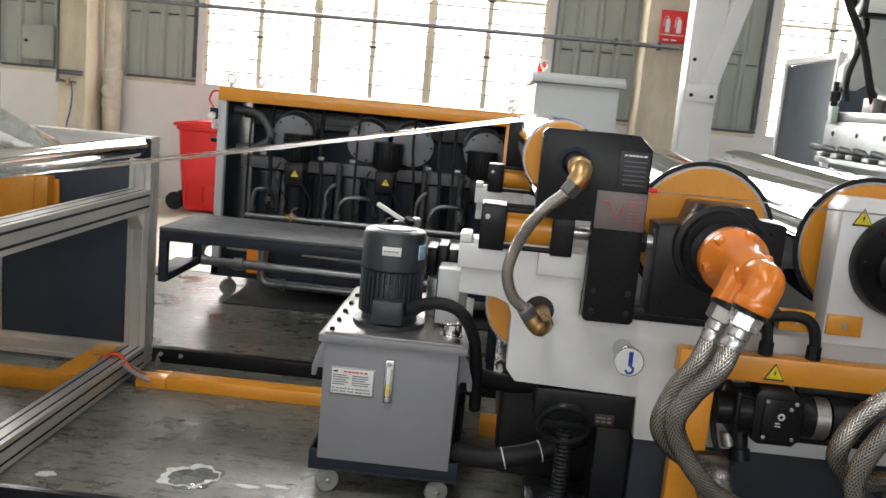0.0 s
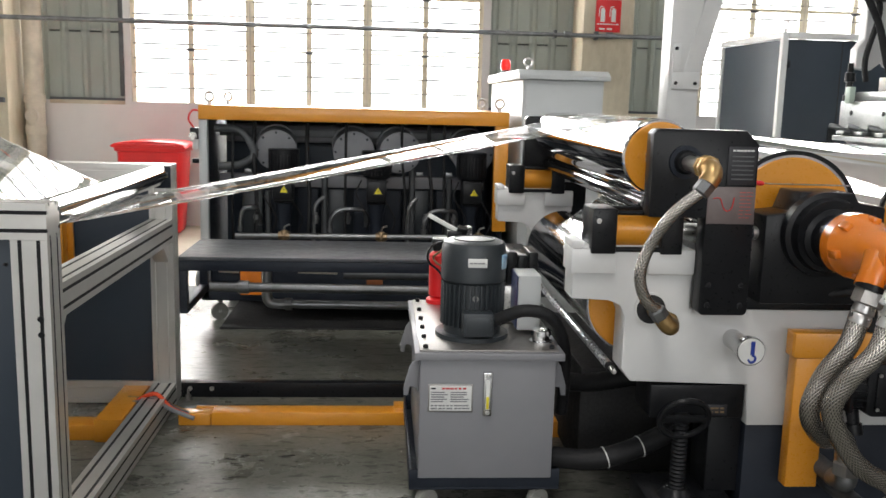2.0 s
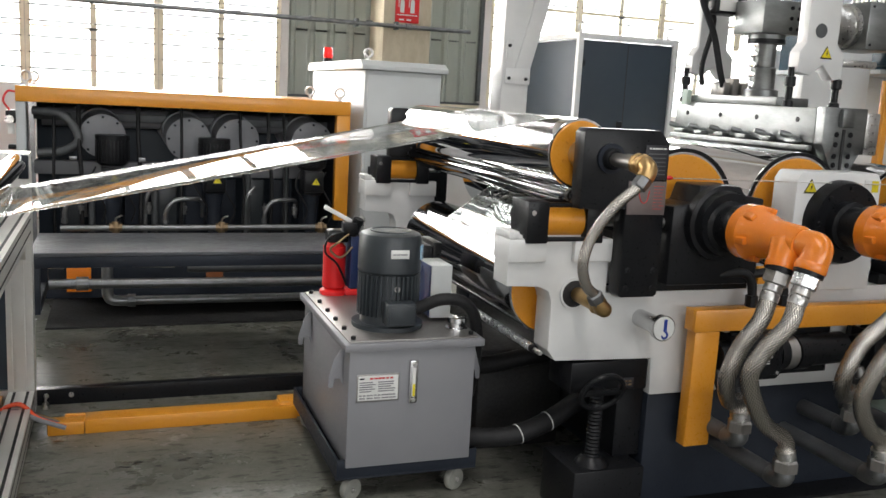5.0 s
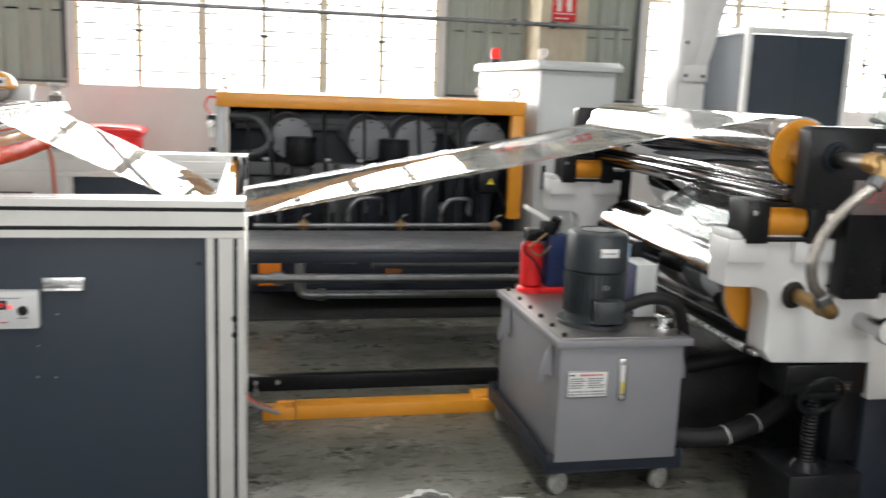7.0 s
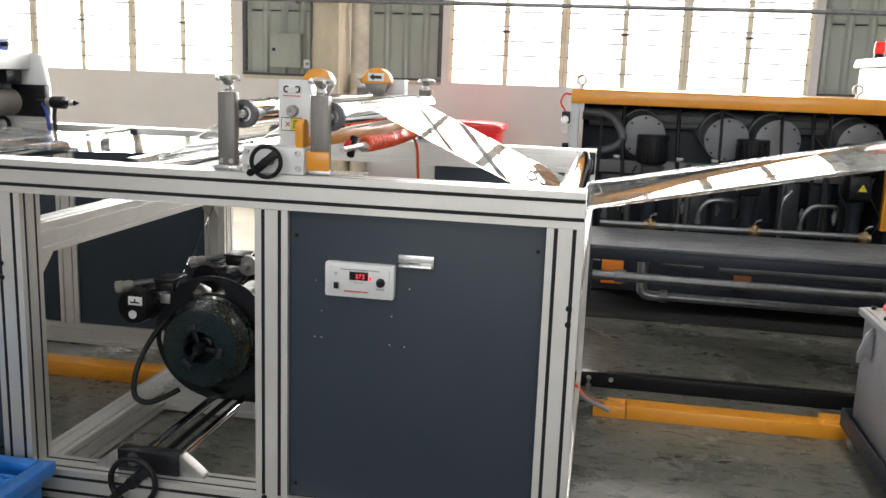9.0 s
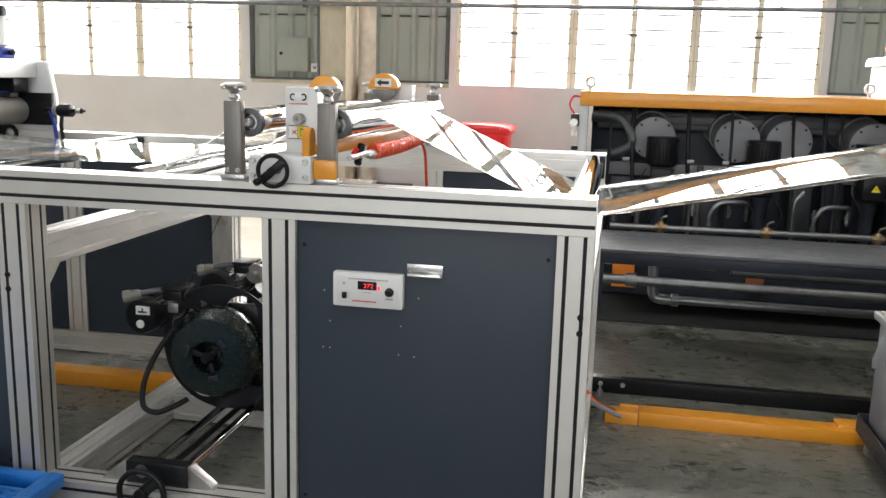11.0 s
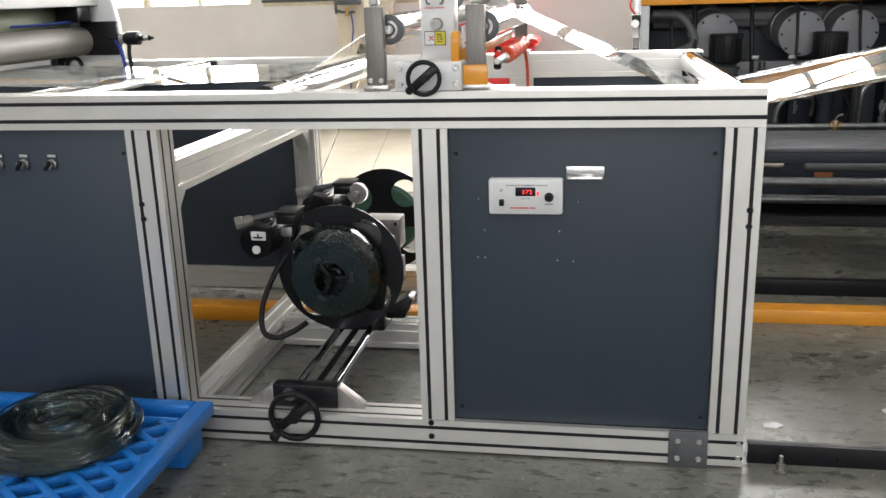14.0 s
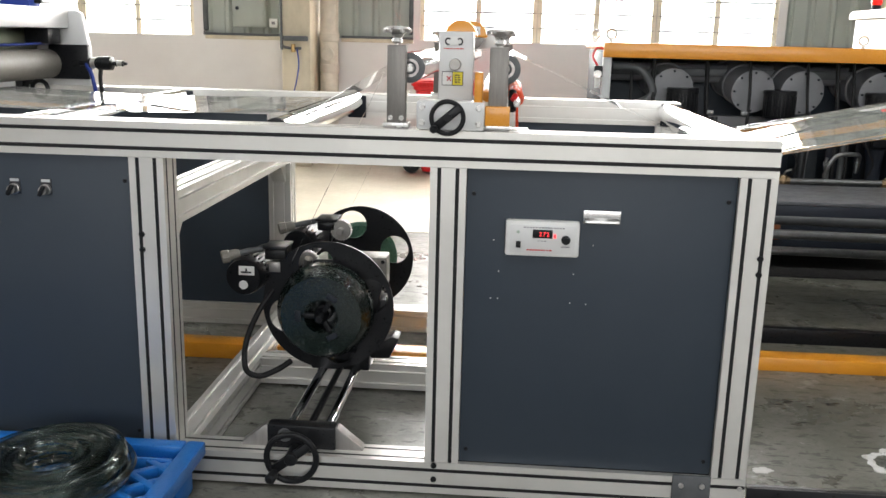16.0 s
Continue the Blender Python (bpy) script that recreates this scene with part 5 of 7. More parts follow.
# ---- roll stand (three-roll calender) ----
rs = thing("roll_stand", 1.2, 3.5, 0, "white and black roll stand of a sheet calender", "machine")
OUT = [(-0.065, 0.985), (-0.065, 0.82), (0.05, 0.815), (0.085, 0.80), (0.1, 0.765), (0.1, 0.60), (0.13, 0.562), (0.5, 0.552), (0.508, 0.42), (2.9, 0.42), (2.9, 0.79), (0.3, 0.79), (0.3, 0.90), (0.22, 0.90), (0.2, 0.985)]
for y0, y1 in ((2.69, 2.80), (4.42, 4.53)):
    part("side_cheek", prism(OUT, y0, y1, 0.004), WHITE, rs, "white-painted side cheek")
    part("base_beam", box(0.51, 2.9, y0 + 0.01, y1 + 0.05, 0.012, 0.418, 0.004), DARK_STEEL, rs, "dark base beam")
    part("base_flange", box(0.3, 2.9, y0 - 0.09, y1 + 0.02, 0.0, 0.012, 0.002), BLACK, rs)
part("cross_beam", box(0.55, 0.75, 2.86, 4.41, 0.05, 0.4, 0.004), DARK_STEEL, rs)
# black plate put in as the shade deep inside the stand
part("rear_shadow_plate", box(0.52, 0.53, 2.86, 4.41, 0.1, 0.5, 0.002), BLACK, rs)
part("hole_ring", ring((0.18, 2.689, 0.79), (0.18, 2.684, 0.79), 0.045, 0.052), WHITE, rs)
# flat black disc drawn as the hole's dark inside
part("hole_dark", cyl((0.18, 2.6895, 0.79), (0.18, 2.6855, 0.79), 0.045, 28), BLACK_MATT, rs)
# shoes and pressing cylinders, both sides
for y, s in ((2.69, 1), (4.42, 1)):
    y0, y1 = (y - 0.02, y + 0.10)
    for x0, x1 in ((-0.075, 0.06), (0.16, 0.30)):
        part("shoe", box(x0, x1, y0, y1, 0.90, 0.975, 0.004), WHITE, rs)
    part("shoe", box(-0.075, -0.04, y0, y1, 0.975, 1.0, 0.004), WHITE, rs)
    cy = part("press_cylinder", cyl((0.055, y + 0.035, 1.03), (0.2, y + 0.035, 1.03), 0.055, 36), YELLOW, rs, "yellow hydraulic cylinder between black heads")
    for x0, x1 in ((-0.02, 0.055), (0.19, 0.255)):
        part("cylinder_head", box(x0, x1, y - 0.03, y + 0.1, 0.962, 1.097, 0.005), BLACK, cy)
    for zz, yy in ((1.085, y - 0.018), (0.975, y - 0.018), (1.085, y + 0.088)):
        part("tie_rod", cyl((0.0, yy, zz), (0.25, yy, zz), 0.008, 12), BLACK, cy)
    part("piston_rod", cyl((0.255, y + 0.035, 1.03), (0.33, y + 0.035, 1.03), 0.02, 20), STEEL, cy)
    part("port_hole", cyl((0.0, y - 0.03, 1.06), (0.0, y - 0.033, 1.06), 0.008, 12), STEEL, cy)
    # black bearing plate of the upper left roll
    ypl = 2.615 if y < 3 else 4.44
    up = [(0.133, 1.08), (0.133, 1.32), (0.147, 1.334), (0.405, 1.334), (0.445, 1.295), (0.447, 0.80), (0.437, 0.79), (0.31, 0.79), (0.30, 0.80), (0.30, 1.08)]
    if y > 3:
        up = [(a - 0.075, b) for a, b in up]
    bp = part("bearing_plate", prism(up, ypl, ypl + 0.065, 0.003), BLACK, rs, "black steel bearing plate")
    if y < 3:
        bolts([(x, ypl, z) for x in (0.325, 0.425) for z in (0.82, 0.88)], (0, -1, 0), 0.01, 0.004, BLACK, bp)
        part("bearing_bore", ring((0.228, ypl - 0.001, 1.241), (0.228, ypl - 0.012, 1.241), 0.035, 0.048), DARK_STEEL, bp)
        part("journal", lathe((0.228, ypl + 0.002, 1.241), (0.229, 2.468, 1.239), [(0, 0.02), (0.25, 0.02), (0.27, 0.022), (0.7, 0.021), (0.72, 0.025), (1, 0.025)], 28), SATIN, bp)
        part("journal_nut", lathe((0.228, ypl - 0.0015, 1.241), (0.228, ypl - 0.03, 1.241), [(0, 0.034), (0.7, 0.034), (1, 0.028)], 28), BLACK, bp)
        p1 = part("data_plate", box(0.354, 0.438, ypl - 0.004, ypl - 0.0005, 1.178, 1.288, 0.001), INK, bp, "black data plate with white fields")
        for k in range(6):
            part("plate_field", box(0.366, 0.43, ypl - 0.0055, ypl - 0.004, 1.193 + 0.013 * k, 1.197 + 0.013 * k, 0), OLD_PIPE, p1)
        bars(0.366, 0.43, 1.272, 1.282, ypl - 0.004, 1, LABEL, p1, seed=21, cols=6)
        p2 = part("engraved_plate", box(0.302, 0.443, ypl - 0.004, ypl - 0.0005, 1.064, 1.172, 0.001), BROWN_PLATE, bp, "grey engraved plate with a red curve")
        t = tube([(0.318, ypl - 0.005, 1.138), (0.338, ypl - 0.005, 1.138), (0.35, ypl - 0.005, 1.11), (0.363, ypl - 0.005, 1.102), (0.374, ypl - 0.005, 1.112), (0.38, ypl - 0.005, 1.142)], 0.0016, 6, 8)
        part("red_curve", t, INK_RED, p2)
        bars(0.396, 0.436, 1.078, 1.162, ypl - 0.004, 8, INK_RED, p2, seed=22, fill=0.12, cols=2)
        part("red_knob", lathe((0.447, ypl + 0.01, 1.185), (0.47, ypl + 0.01, 1.183), [(0, 0.006), (0.5, 0.008), (1, 0.005)], 12), RED, bp)
        part("pull_wire", tube([(0.47, ypl + 0.01, 1.183), (1.3, ypl + 0.01, 1.178), (2.6, ypl + 0.01, 1.175)], 0.002, 6, 3), STEEL, bp, "thin steel emergency pull wire")
# flexible braided line on the plate with brass elbows
fl = thing("flexible_line", 0.2, 2.5, 0.8, "braided stainless hose between two brass elbows", "hose")
part("braided_hose", tube([(0.204, 2.394, 1.181), (0.135, 2.415, 1.112), (0.086, 2.442, 1.02), (0.068, 2.45, 0.94), (0.09, 2.46, 0.872), (0.133, 2.474, 0.835)], 0.0165, 18, 12), BRAID, fl)
part("hose_nut", lathe((0.196, 2.394, 1.172), (0.219, 2.394, 1.203), [(0, 0.021), (0.12, 0.025), (0.9, 0.025), (1, 0.021)], 6), GALV, fl)
part("brass_elbow", tube([(0.229, 2.462, 1.239), (0.23, 2.43, 1.238), (0.231, 2.408, 1.234), (0.228, 2.397, 1.22), (0.216, 2.394, 1.2)], 0.0265, 20, 8), BRASS, fl)
for k in range(2):
    part("brass_collar", lathe((0.229, 2.466 - 0.03 * k, 1.239), (0.2295, 2.45 - 0.03 * k, 1.2385), [(0, 0.028), (0.2, 0.0325), (0.8, 0.0325), (1, 0.028)], 8), BRASS, fl)
part("hose_nut", lathe((0.125, 2.473, 0.842), (0.15, 2.481, 0.808), [(0, 0.021), (0.1, 0.025), (0.9, 0.025), (1, 0.021)], 6), GALV, fl)
part("brass_elbow", tube([(0.146, 2.479, 0.815), (0.16, 2.479, 0.797), (0.174, 2.485, 0.787), (0.184, 2.53, 0.787), (0.188, 2.68, 0.79)], 0.0245, 18, 8), BRASS, fl)
part("brass_collar", lathe((0.184, 2.525, 0.787), (0.185, 2.552, 0.787), [(0, 0.027), (0.2, 0.031), (0.8, 0.031), (1, 0.027)], 8), BRASS, fl)
# stub with the lifting hook sticker
hk = thing("lifting_stub", 0.44, 2.6, 0.7, "round steel lifting stub with a blue hook sticker", "lifting stub")
part("stub", lathe((0.44, 2.69, 0.7), (0.44, 2.545, 0.7), [(0, 0.03), (0.85, 0.03), (0.86, 0.043), (1, 0.043)], 32), POLISHED, hk)
st = part("sticker", cyl((0.44, 2.545, 0.7), (0.44, 2.542, 0.7), 0.039, 32, 0.0005), LABEL, hk)
part("hook_shank", box(0.437, 0.449, 2.5405, 2.5425, 0.69, 0.731, 0), INK_BLUE, st)
part("hook_curve", tube([(0.443, 2.541, 0.69), (0.452, 2.541, 0.683), (0.45, 2.541, 0.672), (0.439, 2.541, 0.668), (0.431, 2.541, 0.677)], 0.0035, 6, 6), INK_BLUE, st)

# rolls
YA, YB = 2.83, 4.40


def big_roll(name, x, z, r, label, cover=CHROME, edge=0.0, y0=YA, y1=YB):
    t = thing(name, x, y0, z, label, "roll", "calender rolls")
    part("roll_shell", lathe((x, y0, z), (x, y1, z), [(0, r * 0.7), (0, r - 0.003), (0.002, r), (0.998, r), (1, r - 0.003), (1, r * 0.7)], 96), cover, t)
    part("end_disc", lathe((x, y0 - 0.004, z), (x, y0 + 0.004, z), [(0, 0.03), (0, r - 0.012 - edge), (0.4, r - 0.008 - edge), (1, r - 0.008 - edge)], 72), YELLOW, t, "yellow painted roll end")
    if edge:
        part("end_rim", ring((x, y0 - 0.0045, z), (x, y0 + 0.003, z), r - edge, r - 0.001, 72), BLACK, t)
    part("journal", cyl((x, y0 - 0.12, z), (x, y1 + 0.12, z), min(0.06, r * 0.4), 32), STEEL, t)
    for k in range(6):
        a = k * math.tau / 6
        part("end_bolt", cyl((x + r * 0.55 * math.cos(a), y0 - 0.003, z + r * 0.55 * math.sin(a)), (x + r * 0.55 * math.cos(a), y0 - 0.008, z + r * 0.55 * math.sin(a)), 0.007, 10, 0.001), YELLOW, t)
    return t


roll_a = big_roll("cooling_roll", 0.2, 1.243, 0.116, "small chromed cooling roll with a yellow end", y0=2.76, y1=4.36)
roll_b = big_roll("calender_roll", 0.655, 1.05, 0.222, "large chromed calender roll with a yellow end", edge=0.014)
roll_c = big_roll("calender_roll", 1.16, 1.05, 0.222, "large chromed calender roll with a yellow end", edge=0.014)
roll_d = big_roll("calender_roll", 1.68, 1.03, 0.20, "large chromed calender roll with a yellow end", edge=0.012)
roll_e = big_roll("lower_roll", 0.175, 0.77, 0.158, "chromed lower roll with a yellow end", DIMMED_CHROME, y0=2.84, y1=4.0)
roller("thin_roller", 0.22, 1.08, 2.72, 4.40, 0.028, "thin dark chromed roller under the cooling roll", 0.012, DIMMED_CHROME, group="thin rollers")
roller("thin_roller", 0.16, 1.11, 2.72, 4.40, 0.02, "thin dark chromed roller under the cooling roll", 0.01, DIMMED_CHROME, group="thin rollers")
roller("thin_roller", 0.085, 0.585, 2.76, 4.40, 0.014, "thin bright steel rod low on the roll stand", 0.008, ZINC, group="thin rollers")
web_span(sag(0.262, 1.06, 0.06, 0.91, 0.0), WY0 + 0.1, WY1 - 0.05)
# bearing housings
for x, mat_, white in ((0.655, BLACK, False), (1.185, WHITE, True), (1.68, BLACK, False)):
    h = thing("bearing_housing", x, 2.7, 0.79, "white bearing housing with a round black flange" if white else "black cast bearing housing beside a roll", "bearing housing", "bearing housings")
    if white:
        part("housing", prism([(x - 0.19, 0.79), (x - 0.19, 1.185), (x - 0.17, 1.215), (x + 0.17, 1.215), (x + 0.19, 1.185), (x + 0.19, 0.79)], 2.64, 2.76, 0.005), WHITE, h)
        fl2 = part("flange", lathe((x, 2.64, 1.04), (x, 2.585, 1.04), [(0, 0.15), (0.6, 0.15), (1, 0.142)], 56), BLACK, h)
        for k in range(8):
            a = k * math.tau / 8
            part("bolt", cyl((x + 0.125 * math.cos(a), 2.586, 1.04 + 0.125 * math.sin(a)), (x + 0.125 * math.cos(a), 2.578, 1.04 + 0.125 * math.sin(a)), 0.009, 8, 0.001), BLACK, fl2)
        warning(x - 0.13, 1.165, 2.64, 0.06, h)
        l3 = part("caution_label", box(x + 0.11, x + 0.175, 2.637, 2.64, 1.145, 1.19, 0), LABEL, h)
        part("label_field", box(x + 0.143, x + 0.173, 2.6355, 2.637, 1.147, 1.188, 0), SIGN_YELLOW, l3)
    else:
        part("housing", prism([(x - 0.17, 0.825), (x - 0.17, 1.09), (x - 0.09, 1.10), (x - 0.07, 1.16), (x + 0.09, 1.16), (x + 0.11, 1.13), (x + 0.19, 1.12), (x + 0.19, 0.825)], 2.62, 2.77, 0.006), BLACK, h)
        part("housing_foot", box(x - 0.2, x + 0.22, 2.692, 2.78, 0.79, 0.83, 0.005), BLACK, h)
        part("flange", lathe((x, 2.62, 1.04), (x, 2.55, 1.04), [(0, 0.125), (0.5, 0.125), (0.55, 0.11), (1, 0.105)], 56), BLACK, h)
        part("adjust_screw", cyl((x - 0.17, 2.68, 1.03), (x - 0.25, 2.68, 1.03), 0.02, 18), STEEL, h)
        part("adjust_nut", cyl((x - 0.19, 2.68, 1.03), (x - 0.215, 2.68, 1.03), 0.035, 6), DARK_STEEL, h)


def rotary_union(x, z, hose_ends):
    u = thing("rotary_union", x, 2.45, z, "glossy orange rotary water union with two braided hoses", "rotary union", "rotary unions")
    part("black_neck", lathe((x, 2.585, z), (x, 2.46, z), [(0, 0.085), (0.3, 0.085), (0.35, 0.07), (0.75, 0.07), (0.8, 0.082), (1, 0.082)], 40), BLACK, u)
    part("union_body", lathe((x, 2.46, z), (x, 2.205, z), [(0, 0.082), (0.04, 0.09), (0.2, 0.09), (0.27, 0.076), (0.48, 0.065), (0.55, 0.058), (0.93, 0.054), (1, 0.047)], 44), ORANGE, u)
    for k in range(6):
        a = k * math.tau / 6 + 0.3
        part("body_bolt", box(-0.012, 0.012, -0.03, 0.02, 0.07, 0.088, 0.004, m=pose(x, 2.40, z, 0, math.degrees(a), 0)), ORANGE, u)
    # first outlet, leaning down from the barrel
    lean = Vector((-0.34, -0.04, -0.94)).normalized()
    a1 = Vector((x - 0.049, 2.236, z - 0.08))
    part("outlet", lathe((x - 0.015, 2.255, z), a1, [(0, 0.05), (0.6, 0.045), (0.8, 0.047), (1, 0.047)], 28), ORANGE, u)
    # second outlet, an elbow at the front
    a2 = Vector((x - 0.022, 2.15, z - 0.072))
    part("elbow", tube([(x, 2.23, z), (x + 0.004, 2.195, z + 0.004), (x + 0.008, 2.162, z), (x + 0.001, 2.152, z - 0.022), a2 + lean * -0.006], 0.043, 28, 10), ORANGE, u)
    part("elbow_rim", lathe(a2 - lean * 0.03, a2 - lean * 0.004, [(0, 0.045), (0.2, 0.047), (0.8, 0.047), (1, 0.045)], 28), ORANGE, u)
    for k, p in enumerate((a1, a2)):
        (bx, by, bz), (ex, ey, ez) = hose_ends[k]
        part("black_seal", lathe(p - lean * 0.008, p + lean * 0.008, [(0, 0.044), (1, 0.044)], 24), BLACK, u)
        part("hose_nut", lathe(p + lean * 0.006, p + lean * 0.046, [(0, 0.035), (0.1, 0.04), (0.9, 0.04), (1, 0.034)], 6), SATIN if k == 0 else ZINC, u)
        q = p + lean * 0.046
        part("hose_ferrule", lathe(q, q + lean * 0.05, [(0, 0.027), (0.4, 0.029), (0.5, 0.026), (0.6, 0.029), (1, 0.0275)], 24), STEEL, u)
        q2 = q + lean * 0.045
        far = q2 + lean * 0.07
        up = (bx + 0.28 * (far.x - bx), 0.5 * (by + far.y), bz + 0.55 * (far.z - bz))
        low = (bx + 0.42 * (ex - bx), 0.5 * (by + ey), bz - 0.5 * (bz - ez))
        part("braided_hose", tube([q2, far, up, (bx, by, bz), low, (ex - 0.014, ey, ez + 0.065), (ex, ey, ez)], 0.0262, 22, 12), BRAID, u, "braided stainless water hose")
        part("lower_ferrule", lathe((ex - 0.006, ey, ez + 0.03), (ex, ey, ez), [(0, 0.0315), (0.5, 0.033), (1, 0.033)], 24), STEEL, u)
        part("lower_nut", lathe((ex, ey, ez + 0.002), (ex, ey, ez - 0.04), [(0, 0.034), (0.2, 0.041), (1, 0.041)], 6), SATIN, u)
        el = tube([(ex, ey, ez - 0.035), (ex, ey, ez - 0.06), (ex, ey + 0.03, ez - 0.075), (ex, ey + 0.06, ez - 0.075)], 0.032, 18, 6)
        part("lower_elbow", el, GALV, u)
        part("water_pipe", cyl((ex, ey + 0.05, ez - 0.075), (ex, 2.705, ez - 0.075), 0.029, 20), OLD_PIPE, u, "grey water pipe from the base")
    return u


rotary_union(0.655, 1.035, (((0.492, 2.275, 0.61), (0.715, 2.46, 0.40)), ((0.512, 2.20, 0.635), (0.772, 2.295, 0.325))))
rotary_union(1.17, 1.035, (((0.938, 2.27, 0.585), (1.2, 2.46, 0.40)), ((0.965, 2.21, 0.54), (1.118, 2.245, 0.318))))
rotary_union(1.70, 1.02, (((1.155, 2.28, 0.565), (1.40, 2.40, 0.40)), ((1.275, 2.22, 0.475), (1.487, 2.30, 0.32))))
# yellow guard rail
gr = thing("guard_rail", 1.4, 2.6, 0, "yellow square-tube guard rail on the roll stand", "guard rail")
part("rail_bar", box(0.59, 2.9, 2.585, 2.645, 0.668, 0.745, 0.004), YELLOW, gr)
part("rail_leg", box(0.60, 0.70, 2.59, 2.64, 0.26, 0.667, 0.004), YELLOW, gr)
part("rail_end", box(0.588, 0.5905, 2.595, 2.635, 0.675, 0.738, 0), YELLOW, gr)
part("rail_bracket", box(0.66, 0.695, 2.641, 2.69, 0.62, 0.66, 0.003), YELLOW, gr)
warning(0.86, 0.705, 2.585, 0.06, gr)
for x in (0.835, 0.97):
    c = thing("conduit_elbow", x, 2.6, 0.745, "black flexible conduit ending in the guard rail", "conduit", "conduits")
    part("conduit", tube([(x - 0.16, 2.64, 0.85), (x - 0.06, 2.62, 0.865), (x - 0.015, 2.615, 0.845), (x, 2.615, 0.79), (x, 2.615, 0.745)], 0.016, 12, 8), RUBBER, c)
    part("gland", cyl((x, 2.615, 0.745), (x, 2.615, 0.785), 0.022, 8), BLACK, c)
    part("bracket", box(x + 0.03, x + 0.13, 2.63, 2.66, 0.82, 0.88, 0.003), YELLOW, c)
    part("bracket_screw", cyl((x + 0.08, 2.63, 0.85), (x + 0.08, 2.624, 0.85), 0.009, 8), STEEL, c)
# gear motors under the rail
for x in (0.96, 1.56):
    g = thing("gear_motor", x, 2.62, 0.55, "black servo gear motor with a steel coupling", "motor", "gear motors")
    part("motor_body", lathe((x - 0.245, 2.62, 0.572), (x - 0.15, 2.62, 0.576), [(0, 0.03), (0.02, 0.046), (0.45, 0.05), (0.47, 0.056), (0.6, 0.056), (0.62, 0.048), (1, 0.05)], 32), BLACK, g)
    for k in range(16):
        part("cooling_rib", box(-0.19, -0.15, -0.003, 0.003, 0.066, 0.074, 0.001, m=pose(x, 2.62, 0.576, k * 22.5, 0, 0)), BLACK, g)
    part("rib_sleeve", cyl((x - 0.19, 2.62, 0.575), (x - 0.15, 2.62, 0.576), 0.067, 32), BLACK, g)
    part("end_flange", box(x - 0.203, x - 0.188, 2.55, 2.69, 0.505, 0.645, 0.02), BLACK, g)
    part("gear_case", prism([(x - 0.15, 0.51), (x - 0.15, 0.64), (x - 0.135, 0.662), (x - 0.04, 0.658), (x - 0.01, 0.63), (x - 0.01, 0.515), (x - 0.03, 0.495), (x - 0.13, 0.495)], 2.555, 2.685, 0.008), BLACK, g)
    part("case_cover", box(x - 0.125, x - 0.03, 2.547, 2.555, 0.515, 0.635, 0.006), BLACK, g)
    part("case_neck", lathe((x - 0.01, 2.62, 0.572), (x + 0.03, 2.62, 0.572), [(0, 0.068), (0.5, 0.062), (1, 0.062)], 32), BLACK, g)
    part("coupling", cyl((x + 0.03, 2.62, 0.572), (x + 0.072, 2.62, 0.572), 0.062, 36), SATIN, g)
    part("gear_head", lathe((x + 0.072, 2.62, 0.572), (x + 0.32, 2.64, 0.572), [(0, 0.066), (0.25, 0.066), (0.28, 0.058), (1, 0.058)], 32), BLACK, g)
    part("mounting_plate", box(x + 0.0, x + 0.3, 2.672, 2.689, 0.47, 0.66, 0.004), BLACK, g)
    part("plug", lathe((x - 0.165, 2.62, 0.51), (x - 0.155, 2.60, 0.425), [(0, 0.026), (0.6, 0.024), (0.62, 0.03), (1, 0.03)], 14), BLACK, g)
    part("plug_sleeve", cyl((x - 0.2, 2.62, 0.5), (x - 0.19, 2.61, 0.46), 0.02, 12), SATIN, g)
    part("motor_cable", tube([(x - 0.155, 2.60, 0.43), (x - 0.2, 2.6, 0.415), (x - 0.235, 2.62, 0.49), (x - 0.235, 2.65, 0.6), (x - 0.2, 2.68, 0.66)], 0.009, 10, 8), RUBBER, g)
    part("maker_mark", torus((x - 0.075, 2.5465, 0.585), (0, 1, 0), 0.008, 0.003, 20, 6), LABEL, g)
    bars(x - 0.09, x - 0.07, 0.553, 0.57, 2.547, 2, LABEL, g, seed=30, cols=1)
    bolts([(x - 0.118, 2.547, 0.522), (x - 0.037, 2.547, 0.522), (x - 0.037, 2.547, 0.628), (x - 0.118, 2.547, 0.628), (x - 0.05, 2.547, 0.61)], (0, -1, 0), 0.006, 0.004, STEEL, g)
gt = thing("pipe_fitting", 1.62, 2.3, 0.3, "pale green cast pipe fitting on the base", "pipe fitting")
part("fitting_body", lathe((1.56, 2.42, 0.32), (1.56, 2.42, 0.52), [(0, 0.045), (0.5, 0.048), (0.55, 0.06), (0.9, 0.06), (1, 0.05)], 24), GREEN_PIPE, gt)
part("fitting_arm", box(1.55, 1.75, 2.38, 2.46, 0.43, 0.5, 0.012), GREEN_PIPE, gt)
part("fitting_foot", box(1.5, 1.62, 2.38, 2.70, 0.28, 0.33, 0.01), GREEN_PIPE, gt)
